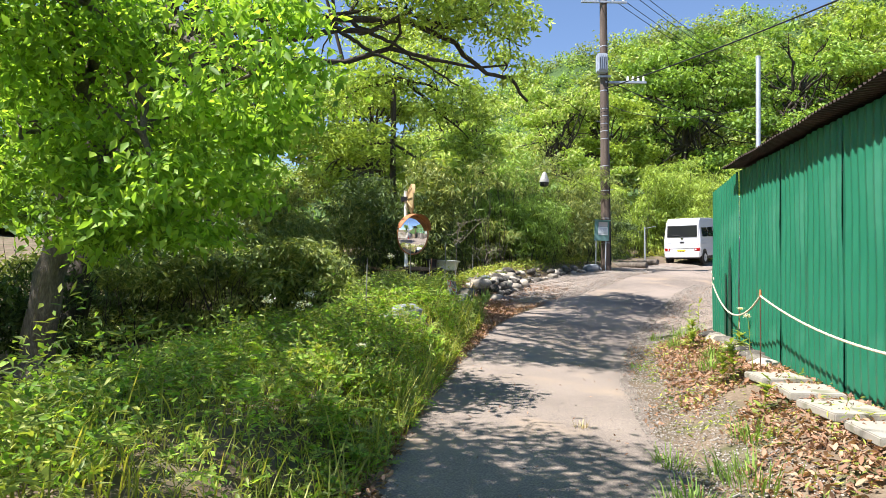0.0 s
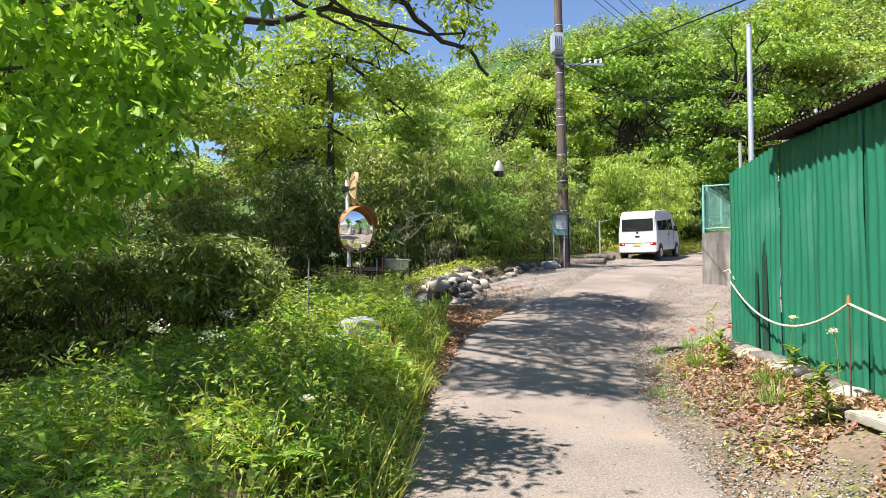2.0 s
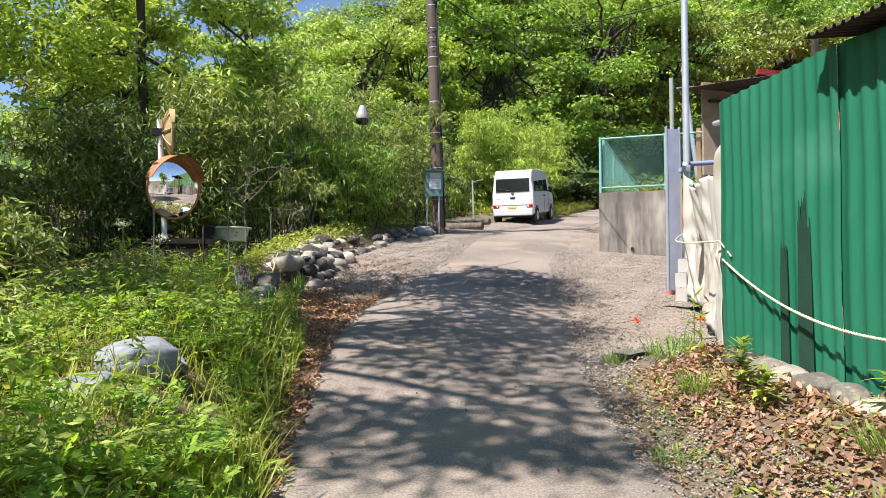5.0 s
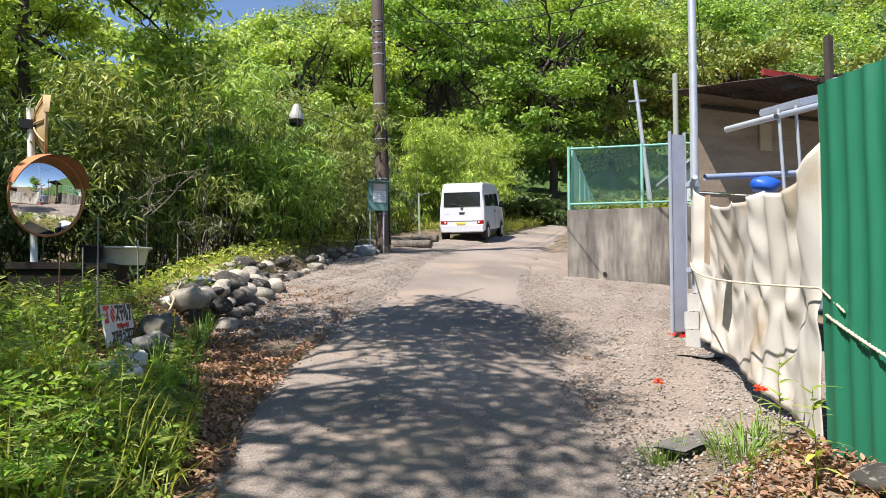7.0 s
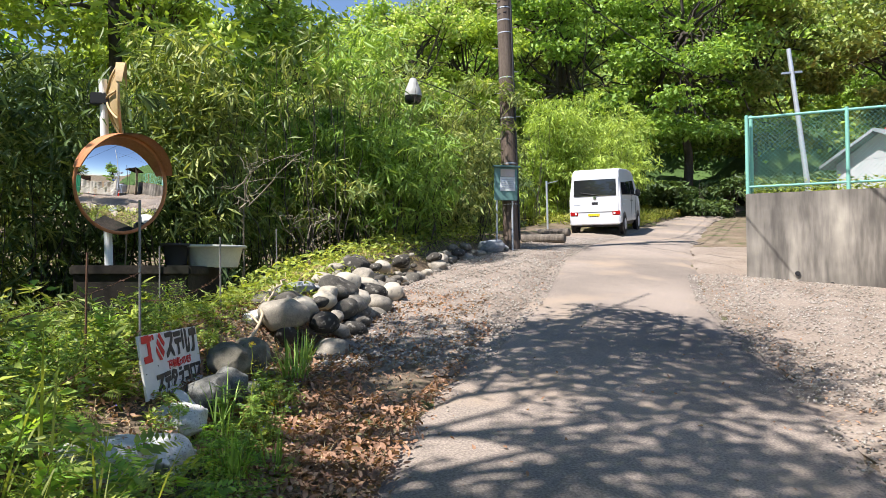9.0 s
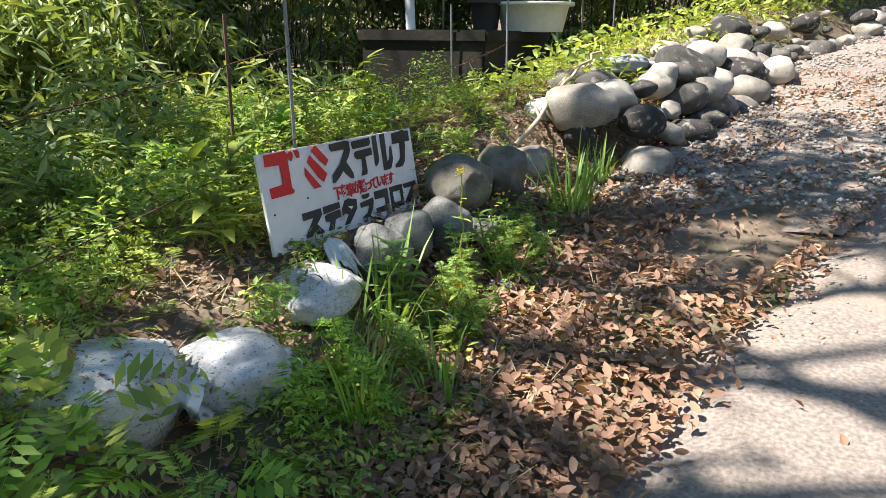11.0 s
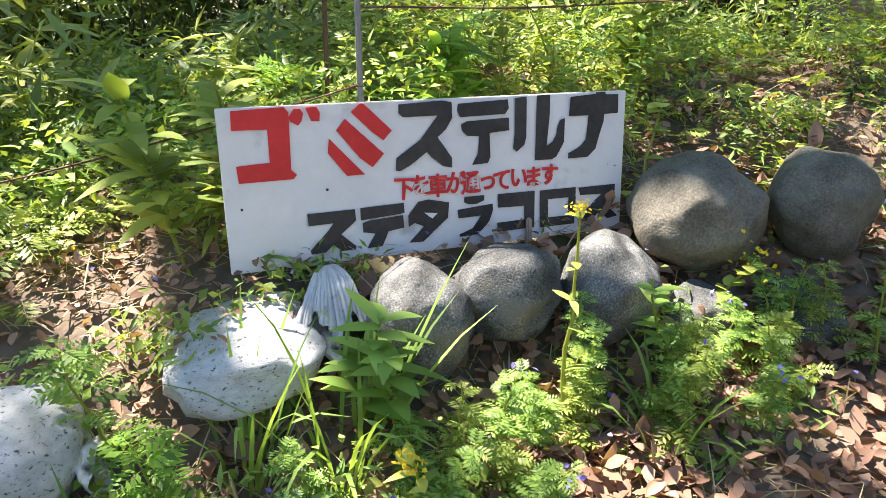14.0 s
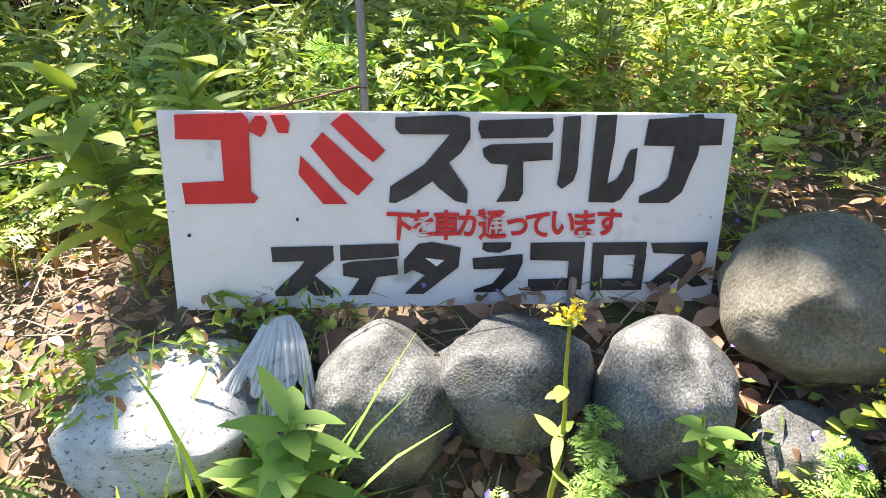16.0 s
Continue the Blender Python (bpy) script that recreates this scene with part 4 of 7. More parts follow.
lamp = empty("street_lamp", pose(2.96, 21.0, 5.24) @ Matrix.Scale(0.87, 4), "grey bell-shaped street lamp on a thin arm", "street lamp")
prof = [(0.02, 0.36), (0.06, 0.34), (0.10, 0.24), (0.15, 0.12), (0.165, 0.05), (0.165, 0.0), (0.155, -0.10), (0.10, -0.15), (0.0, -0.16)]
def lathe(name, prof, sides=24):
    a = np.linspace(0, 2 * np.pi, sides, endpoint=False)
    v = np.array([(r * np.cos(t), r * np.sin(t), z) for r, z in prof for t in a])
    i, j = np.meshgrid(np.arange(len(prof) - 1), np.arange(sides), indexing="ij")
    return quick_mesh(name, v, np.stack([i * sides + j, i * sides + (j + 1) % sides, (i + 1) * sides + (j + 1) % sides, (i + 1) * sides + j], -1).reshape(-1, 4))


part("shade", lathe("shade", prof[:6]), plain("pale_grey_enamel", (0.36, 0.36, 0.34), 0.45), lamp, soft=True)
part("globe", lathe("globe", prof[5:]), CAR_GLASS, lamp, "dark glass", soft=True)
part("arm", tubes("arm", [(bend((0, 0, 0.34), (2.45, 1.5, -0.15), 10, 0.10), 0.009)], 8), BLACK, lamp)

WIRE = plain("black_cable", (0.015, 0.015, 0.016), 0.6)
def wire(a, b, drop, r=0.012):
    return thing("overhead_cable", tubes("cable", [(sag(a, b, drop, 28), r)], 5), WIRE, "black overhead cable sagging between poles", "cable", "overhead cables")


for dx, z in ((-0.65, 9.4), (-0.3, 9.4), (0.3, 9.4), (0.65, 9.4)):
    wire((5.0 + dx, 22.2, pz + z), (10.5 + dx, -12.0, 8.2), 0.6)
    wire((5.0 + dx, 22.2, pz + z), (30.0 + dx, 52.0, 17.5), 1.2)
wire((5.05, 22.4, pz + 5.9), (12.5, -12, 6.4), 0.8, 0.018)
wire((5.05, 22.4, pz + 6.2), (24.0, 40.0, 12.0), 1.0, 0.018)
wire((6.1, 13.66, 5.6), (5.1, 22.4, pz + 5.4), 0.35, 0.008)
wire((6.1, 13.66, 6.3), (17.0, 25.0, 6.6), 0.5, 0.008)
far = empty("far_pole", pose(20.4, 32.0, 3.6, 0, -8, 0), "thin pale leaning pole beyond the fence", "pole")
part("shaft", cyl(0.11, 7.2, 12, 0.08, at=pose(0, 0, 3.6)), STEEL, far)
part("crossarm", box((0.9, 0.08, 0.08), 0.01, pose(0, 0, 6.3)), GREY_STEEL, far)

# ---- convex mirrors ----
def mirror_face(r, bulge, rings=14, sides=48):
    v = [(0, -bulge, 0)]
    for k in range(1, rings + 1):
        t = k / rings
        v += [(r * t * math.cos(a), -bulge * (1 - t * t), r * t * math.sin(a)) for a in np.linspace(0, 2 * np.pi, sides, endpoint=False)]
    tri = [[0, 1 + j, 1 + (j + 1) % sides] for j in range(sides)]
    quad = []
    for k in range(rings - 1):
        for j in range(sides):
            p, q = 1 + k * sides + j, 1 + k * sides + (j + 1) % sides
            quad += [[p, p + sides, q + sides], [p, q + sides, q]]
    return quick_mesh("face", np.array(v), np.array(tri + quad))


GLASS_MIRROR, mn, ml = new_mat("mirror_face")
mn["Principled BSDF"].inputs["Metallic"].default_value = 1.0
mn["Principled BSDF"].inputs["Roughness"].default_value = 0.015
mn["Principled BSDF"].inputs["Base Color"].default_value = (0.86, 0.87, 0.88, 1)


def traffic_mirror(parent, at, r, label, paint, deep=0.20):
    ob = part("mirror", mirror_face(r, 0.075), GLASS_MIRROR, parent, label, at, True)
    a = np.linspace(0, 2 * np.pi, 64)
    part("rim", tubes("rim", [([(math.cos(t) * (r + 0.008), 0.0, math.sin(t) * (r + 0.008)) for t in a], 0.017)], 8), paint, ob, "faded rim")
    hood = []
    for t in np.linspace(math.radians(15), math.radians(165), 40):
        for d in (0.02, -deep * math.sin(t) ** 0.5):
            hood.append((math.cos(t) * (r + 0.022), d, math.sin(t) * (r + 0.022)))
    hood = np.array(hood)
    k = np.arange(39) * 2
    hf = np.stack([k, k + 2, k + 3, k + 1], 1)
    hv = np.concatenate([hood, hood * [1.02, 1, 1.02]])
    part("hood", quick_mesh("hood", hv, np.concatenate([hf, hf[:, ::-1] + len(hood)])), paint, ob, "faded hood", soft=True)
    back = mirror_face(r * 1.005, -0.10)
    part("back_shell", back, paint, ob, "faded back shell", soft=True)
    for t in range(4):
        c, s = math.cos(t * math.pi / 4), math.sin(t * math.pi / 4)
        part("back_rib", tubes("rib", [([(c * r * u, 0.02 + 0.10 * (1 - u * u), s * r * u) for u in np.linspace(-1, 1, 12)], 0.012)], 6), paint, ob)
    part("bracket", box((0.10, 0.22, 0.12), 0.012, pose(0, 0.16, 0)), BLACK, ob, "black clamp")
    return ob


MB = (-0.84, 17.05, gz1(-0.84, 17.05))
mirrors = empty("traffic_mirror", pose(*MB, 0, -2.6, 0), "convex traffic mirrors with faded orange hoods on a white post", "traffic mirror")
part("post", cyl(0.04, 4.2 - MB[2] + 0.0, 16, at=pose(0, 0, (4.2 - MB[2]) / 2)), WHITE_PAINT, mirrors)
traffic_mirror(mirrors, pose(0.02 + 0.16, -0.17, 3.12 - MB[2], 7, 0, 42), 0.465, "round convex mirror facing the lane", ORANGE)
traffic_mirror(mirrors, pose(0.15, 0.02, 4.0 - MB[2], 0, 0, 98), 0.34, "round convex mirror facing across the lane", TAN, 0.07)

# concrete tank with tub and bucket
tank = thing("concrete_tank", box((1.0, 1.6, 0.95), 0.02), DARK_CONCRETE, "low black-stained concrete tank under the mirror post", "tank", at=pose(-0.46, 17.15, 1.85, 0, 0, -6))
part("rim", box((1.05, 1.65, 0.09), 0.015), DARK_CONCRETE, tank, "chipped concrete rim", pose(0, 0, 0.435))
def vessel(name, r1, r2, h, sx, wall=0.02, sides=28):
    prof = [(r1 * 0.98, 0.0), (r1, 0.01), (r2, h), (r2 + wall * 1.5, h), (r2 + wall * 1.5, h - 0.02), (r2 + wall, h - 0.03), (r2 - wall, h - 0.005), (r1 - wall, 0.05), (0.001, 0.05)]
    a = np.linspace(0, 2 * np.pi, sides, endpoint=False)
    v = np.array([(r * np.cos(t) * sx, r * np.sin(t), z) for r, z in prof for t in a])
    i, j = np.meshgrid(np.arange(len(prof) - 1), np.arange(sides), indexing="ij")
    return quick_mesh(name, v, np.stack([i * sides + j, i * sides + (j + 1) % sides, (i + 1) * sides + (j + 1) % sides, (i + 1) * sides + j], -1).reshape(-1, 4))


ENAMEL = plain("dirty_white_enamel", (0.52, 0.53, 0.48), 0.4, 0, 0.2, 4.0, 0.05)
thing("old_bathtub", vessel("tub", 0.20, 0.24, 0.23, 1.25), ENAMEL, "dirty white enamel tub used as a planter", "tub", at=pose(0.10, 17.3, 2.325, 0, 0, 10), soft=True)
thing("black_bucket", vessel("bucket", 0.10, 0.125, 0.24, 1.0), plain("dark_rubber", (0.035, 0.032, 0.03), 0.7), "dark plant pot standing beside the tub", "bucket", at=pose(-0.26, 17.15, 2.325), soft=True)

# ---- van ----
def van_build():
    van = empty("van", pose(9.28, 27.35, 0) @ pose(0, 0, gz1(9.8, 28.6) - 0.19, 6.0, 0, -37.5) @ Matrix.Scale(0.96, 4), "small white van parked on the verge with its rear facing back", "van")
    W = 1.475
    side = [(0.03, 0.34), (0.0, 0.55), (0.02, 1.0), (0.10, 1.62), (0.17, 1.80), (0.32, 1.88), (1.6, 1.895), (2.35, 1.85), (2.55, 1.74), (3.05, 1.10), (3.33, 0.92), (3.39, 0.62), (3.36, 0.34)]
    bm = bmesh.new()
    cols = []
    for s in (-1, 1):
        ring = []
        for y, z in side:
            inset = 1.0 if z < 1.0 else 1.0 - 0.13 * ((z - 1.0) / 0.9) ** 1.3
            ring.append(bm.verts.new((s * W / 2 * inset, y, z)))
        cols.append(ring)
    bm.faces.new(cols[0])
    bm.faces.new(cols[1][::-1])
    n = len(side)
    for k in range(n):
        bm.faces.new((cols[0][k], cols[0][(k + 1) % n], cols[1][(k + 1) % n], cols[1][k]))
    bmesh.ops.recalc_face_normals(bm, faces=bm.faces[:])
    bmesh.ops.bevel(bm, geom=bm.edges[:], offset=0.035, segments=3, affect="EDGES", profile=0.6)
    body = part("body", bm, VAN_WHITE, van, soft=True)

    def plate(x0, x1, z0, z1, y, lean, thick=0.012, bevel=0.02):
        w, h = x1 - x0, z1 - z0
        return box((w, thick, h), min(bevel, thick * 0.45), pose((x0 + x1) / 2, y, (z0 + z1) / 2, lean, 0, 0))

    door = part("tailgate", plate(-0.66, 0.66, 0.66, 1.70, 0.035, -4.4), VAN_WHITE, van)
    part("rear_window", plate(-0.60, 0.60, 1.12, 1.62, 0.040, -7.0), CAR_GLASS, door, "dark tinted glass")
    part("wiper", tubes("wiper", [([(0.05, 0.0, 1.14), (-0.42, 0.005, 1.22)], 0.012)], 6), BLACK, door)
    part("handle", plate(-0.09, 0.09, 0.86, 0.94, 0.008, -4), BLACK, door)
    part("badge", plate(-0.04, 0.04, 1.02, 1.09, 0.006, -4, 0.012), CHROME, door)
    part("model_mark", plate(-0.60, -0.42, 0.86, 0.89, 0.008, -4), GREY_STEEL, door)
    part("brake_light", plate(-0.08, 0.08, 1.665, 1.70, 0.085, -10), RED_LAMP, door)
    num = part("number_plate", plate(-0.20, 0.13, 0.44, 0.61, -0.004, 0), YELLOW, van, "yellow number plate")
    for k in range(4):
        part("digit_bar", plate(-0.15 + k * 0.065, -0.11 + k * 0.065, 0.465, 0.55, -0.012, 0, 0.006), BLACK, num)
    part("bumper", box((1.44, 0.12, 0.26), 0.03, pose(0, 0.02, 0.42)), VAN_WHITE, van)
    for s in (-1, 1):
        lamp_ob = part("tail_light", plate(s * 0.60 - 0.11, s * 0.60 + 0.11, 0.56, 0.68, -0.005, 0, 0.03), RED_LAMP, van, "red tail light")
        part("reverse_lens", plate(s * 0.55 - 0.04, s * 0.55 + 0.04, 0.58, 0.66, -0.012, 0, 0.03), WHITE_PAINT, lamp_ob)
        part("headlight", box((0.26, 0.06, 0.2), 0.02, pose(s * 0.55, 3.33, 0.85)), WHITE_PAINT, van)

    def side_pane(s, y0, y1, z0, z1):
        lean = s * 8.6
        return box((0.012, y1 - y0, z1 - z0), 0.005, pose(s * (W / 2 - 0.042), (y0 + y1) / 2, (z0 + z1) / 2, 0, -lean, 0))

    for s in (-1, 1):
        for y0, y1 in ((0.30, 0.98), (1.04, 1.72), (1.80, 2.42)):
            part("side_window", side_pane(s, y0, y1, 1.12, 1.60), CAR_GLASS, van, "dark tinted glass")
        for y in (1.76, 2.5):
            part("door_seam", box((0.006, 0.012, 0.75), 0, pose(s * (W / 2 + 0.001), y, 0.74)), BLACK, van)
        part("slide_rail", box((0.01, 0.8, 0.025), 0.003, pose(s * (W / 2 + 0.002), 0.62, 0.98)), GREY_STEEL, van)
        for y in (1.66, 1.86):
            part("door_handle", box((0.025, 0.12, 0.035), 0.008, pose(s * (W / 2 + 0.01), y, 0.95)), BLACK, van)
        part("lettering", box((0.006, 0.42, 0.035), 0, pose(s * (W / 2 + 0.003), 0.45, 0.86)), GREY_STEEL, van, "small dark line of lettering")
        m = part("wing_mirror", box((0.14, 0.10, 0.22), 0.03, pose(s * (W / 2 + 0.08), 2.52, 1.18)), BLACK, van)
        part("mirror_arm", box((0.10, 0.03, 0.04), 0.008, pose(s * (W / 2 + 0.0), 2.52, 1.12)), BLACK, m)
        for y in (0.50, 2.92):
            part("wheel_arch", cyl(0.335, 0.03, 28, at=pose(s * (W / 2 - 0.008), y, 0.30, 0, 90, 0)), BLACK, van)
            wheel = part("wheel", cyl(0.28, 0.16, 28, bevel=0.03, at=pose(s * (W / 2 - 0.06), y, 0.28, 0, 90, 0)), TYRE, van)
            part("rim", cyl(0.17, 0.03, 20, bevel=0.01, at=pose(s * (W / 2 + 0.012), y, 0.28, 0, 90, 0)), STEEL, wheel)
            part("hub", cyl(0.045, 0.03, 12, at=pose(s * (W / 2 + 0.025), y, 0.28, 0, 90, 0)), GREY_STEEL, wheel)
    part("windscreen", box((1.20, 0.015, 0.72), 0.006, pose(0, 2.80, 1.42, 38, 0, 0)), CAR_GLASS, van, "glass")
    part("underbody", box((1.3, 3.1, 0.14), 0.02, pose(0, 1.7, 0.30)), BLACK, van)
    return van


van_build()

# log, sack and posts by the pole
for x, y, turn, L in ((6.45, 24.35, -42, 1.25), (7.6, 26.4, -50, 1.0)):
    lg = empty("log", pose(x, y, gz1(x, y) + 0.11, 0, 0, turn), "weathered log lying at the edge of the gravel", "log", "logs by the pole")
    part("trunk", cyl(0.115, L, 18, 0.10, 0.01, at=pose(0, 0, 0, 0, 90, 0)), BARK, lg, soft=False)
for x, y, h in ((7.7, 26.9, 1.35), (12.6, 33.2, 1.1), (13.4, 34.3, 1.2)):
    thing("fence_stake", cyl(0.025, h, 10, at=pose(0, 0, h / 2)), STEEL, "thin grey stake at the edge of the thicket", "stake", "thicket stakes", at=pose(x, y, gz1(x, y), 2, -2, 0))
thing("stake_rail", tubes("rail", [([(7.7, 26.9, gz1(7.7, 26.9) + 1.3), (8.4, 27.9, gz1(8.4, 27.9) + 1.35)], 0.012)], 6), STEEL, "thin wire rail tied to a stake", "rail")
thing("sagging_rope", tubes("rope", [(sag((10.9, 31.0, 5.0), (13.4, 34.3, gz1(13.4, 34.3) + 1.1), 0.25), 0.012)], 6), ROPE, "pale rope slung at the road's edge", "rope")
thing("green_net", stone_mesh(41, 1.0, 3), plain("green_net", (0.03, 0.36, 0.16), 0.7), "crumpled bright green net hung on stakes", "net", at=pose(13.2, 34.0, gz1(13.2, 34.0) + 0.45) @ Matrix.Diagonal((0.32, 0.3, 0.45, 1)))

# ---- trees, thickets and woods ----
def limb_lines(base, tips, r0, rr, bow=0.25, n=9, wob=0.06):
    out = []
    base = np.asarray(base, float)
    for tip in tips:
        tip = np.asarray(tip, float)
        L = np.linalg.norm(tip - base)
        line = bend(base, tip, n, bow * 0.18 * L, wob * L * 0.25, rr)
        out.append((line, np.linspace(r0, r0 * 0.22, n)))
        for k in range(3):
            p = line[n // 2 + k % 3]
            q = p + rr.normal(0, 0.22 * L, 3) + [0, 0, 0.1 * L]
            q[2] = max(q[2], p[2] - 0.04 * L)
            out.append((bend(p, q, 5, 0.05 * L, 0.02 * L, rr), np.linspace(r0 * 0.4, r0 * 0.1, 5)))
    return out


def tree(base, trunk, r0, blobs, leaves, size, mat, seed, label, bark=BARK, aspect=0.45, droop=0.35, per=40, spread=0.3, shell=0.4, limbs=True, group="", name="tree", thin=0.55, up=0.5):
    rr = np.random.default_rng(seed)
    bx, by = base
    bz = gz1(bx, by) - 0.1
    ob = empty(name, pose(bx, by, bz), label, "tree", group)
    o = np.array([bx, by, bz])
    line = np.array([o + np.array(p) for p in trunk]) - o
    fine = np.stack([np.interp(np.linspace(0, 1, 14), np.linspace(0, 1, len(line)), line[:, k]) for k in range(3)], 1)
    fine[1:-1, :2] += rr.normal(0, r0 * 0.18, (12, 2))
    rad = np.linspace(r0, r0 * 0.45, 14)
    rad[0] *= 1.35
    part("trunk", tubes("trunk", [(fine, rad)], 14), bark, ob, soft=True)
    local = [(np.array(c) - o, np.array(q, float)) for c, q in blobs]
    pts, tufts = clustered(local, leaves, rr, per, spread, shell, thin)
    if limbs:
        tips = [c for c, q in local]
        lines = limb_lines(fine[-1], tips[: len(tips) // 2 + 1], r0 * 0.42, rr) + limb_lines(fine[9], tips[len(tips) // 2 + 1:], r0 * 0.36, rr)
        for k in rr.choice(len(tufts), min(len(tufts), 50), replace=False):
            c = min(tips, key=lambda q: np.linalg.norm(q - tufts[k]))
            lines.append((bend(c, tufts[k], 4, 0.05, 0.03, rr), np.linspace(r0 * 0.09, r0 * 0.03, 4)))
        part("branchwork", tubes("branchwork", lines, 6), bark, ob, soft=True)
    part("crown", leaf_cloud("crown", pts, size, rr, aspect, droop, 0.25, up), mat, ob)
    return ob


# the maple whose boughs hang beside the lane
tree((-4.9, 8.6), [(0, 0, 0), (0.15, 0.1, 1.6), (0.5, 0.0, 3.2), (0.8, -0.3, 4.6)], 0.21,
     [((-1.85, 6.5, 3.55), (0.75, 1.0, 0.9)), ((-2.1, 7.3, 2.85), (0.65, 0.75, 0.55)), ((-3.7, 8.3, 3.5), (1.3, 1.2, 1.0)), ((-2.8, 6.9, 2.4), (0.9, 0.9, 0.55)),
      ((-4.1, 6.9, 4.5), (1.1, 1.1, 0.9)), ((-4.8, 3.6, 4.8), (1.3, 1.2, 0.7)), ((-5.3, 9.6, 4.4), (1.6, 1.4, 1.2)), ((-4.4, 7.2, 3.0), (1.0, 1.0, 0.6)), ((-3.6, 7.4, 2.3), (0.9, 0.8, 0.5)),
      ((-2.6, 3.4, 5.4), (1.3, 1.2, 0.7)), ((-3.6, 2.2, 6.0), (1.4, 1.4, 0.7)), ((-5.0, 4.0, 5.2), (1.0, 1.0, 0.7)), ((-2.0, 1.6, 5.6), (1.2, 1.2, 0.6))],
     36000, 0.125, L_BRIGHT, 21, "leafy maple with fresh green drooping boughs beside the lane", aspect=0.46, droop=0.75, per=55, spread=0.42, thin=0.4, up=0.9)
# the tall tree whose boughs cross over the lane
tree((-5.8, 11.2), [(0, 0, 0), (0.2, 0.2, 2.4), (0.6, 0.5, 4.4), (1.0, 0.7, 6.2)], 0.26,
     [((-3.75, 7.5, 8.8), (0.8, 0.8, 0.4)), ((-2.6, 7.35, 8.8), (0.9, 0.8, 0.4)), ((-4.2, 10.4, 7.4), (0.8, 0.8, 0.5)), ((-2.9, 10.6, 7.4), (0.6, 0.6, 0.35)), ((-2.3, 9.0, 8.4), (1.0, 1.0, 0.6)), ((-1.6, 10.3, 8.8), (0.9, 0.9, 0.5)), ((-2.6, 12.3, 8.0), (0.45, 0.5, 0.3)), ((-1.6, 11.2, 8.1), (0.6, 0.5, 0.3)), ((-2.3, 10.5, 8.0), (0.6, 0.5, 0.35)), ((-5.5, 11.9, 8.6), (0.7, 0.7, 0.5)),
      ((-0.5, 12.3, 8.3), (1.3, 1.2, 0.6)), ((0.6, 13.9, 7.3), (1.1, 1.0, 0.5)), ((-0.9, 13.6, 7.3), (1.2, 1.0, 0.5)), ((1.25, 15.0, 6.7), (0.5, 0.5, 0.3)), ((-3.4, 13.6, 7.2), (0.7, 0.7, 0.4))],
     15500, 0.17, L_YELLOW, 22, "tall tree with dark boughs arching over the lane", DARK_BARK, 0.34, 0.5, 36, 0.5)
over = empty("overhanging_bough", pose(-4.8, 11.9, 5.9), "crooked dark bough reaching over the lane", "branch")
o = np.array([-4.8, 11.9, 5.9])
for line, r in (([(-4.8, 11.9, 5.9), (-3.2, 12.4, 6.55), (-2.0, 12.9, 6.75), (-0.9, 13.4, 6.95), (0.1, 14.1, 6.8), (0.8, 14.6, 6.35), (1.35, 15.1, 6.45), (1.75, 15.3, 6.0)], 0.085),
                ([(-2.4, 12.7, 6.7), (-1.6, 12.8, 6.15), (-0.7, 13.0, 5.85)], 0.05), ([(-2.0, 12.9, 6.75), (-1.0, 13.5, 6.45), (0.2, 14.2, 5.95)], 0.045), ([(-0.4, 13.6, 6.9), (0.6, 14.0, 7.2), (1.5, 14.4, 6.9)], 0.035)):
    p = np.array(line) - o
    f = np.stack([np.interp(np.linspace(0, 1, 22), np.linspace(0, 1, len(p)), p[:, k]) for k in range(3)], 1)
    f[1:-1] += np.random.default_rng(3).normal(0, 0.02, (20, 3))
    part("bough", tubes("bough", [(f, np.linspace(r, r * 0.35, 22))], 8), DARK_BARK, over, soft=True)
# slender tree behind the mirror
tree((-1.5, 20.3), [(0, 0, 0), (0.05, 0, 2.2), (-0.05, 0.1, 4.4), (-0.1, 0.2, 6.6)], 0.13,
     [((-1.2, 20.5, 8.6), (1.6, 1.4, 0.8)), ((0.4, 20.9, 7.6), (1.3, 1.2, 0.6)), ((-3.0, 20.2, 7.8), (1.5, 1.3, 0.7)), ((-4.4, 20.6, 6.6), (1.3, 1.2, 0.8)), ((0.9, 21.3, 6.3), (1.0, 0.9, 0.5)), ((-2.4, 20.2, 6.0), (1.2, 1.0, 0.6)), ((-0.4, 20.6, 5.4), (1.1, 1.0, 0.6)), ((-1.8, 21.5, 9.6), (1.4, 1.2, 0.7))],
     13000, 0.19, L_YELLOW, 23, "slender tree with sparse yellow-green leaves", DARK_BARK, 0.36, 0.4, 30, 0.42)
tree((-7.2, 15.5), [(0, 0, 0), (0.2, 0, 2.5), (0.5, 0.1, 5.0)], 0.16,
     [((-6.5, 15.5, 6.6), (1.6, 1.4, 0.9)), ((-5.0, 15.9, 5.6), (1.3, 1.2, 0.7)), ((-8.2, 15.5, 5.8), (1.5, 1.3, 0.9)), ((-4.3, 16.5, 6.9), (1.3, 1.2, 0.6)), ((-6.0, 16, 8.2), (1.6, 1.4, 0.8))],
     9000, 0.19, L_YELLOW, 24, "slender roadside tree with sparse fresh leaves", DARK_BARK, 0.36, 0.4, 30, 0.42)


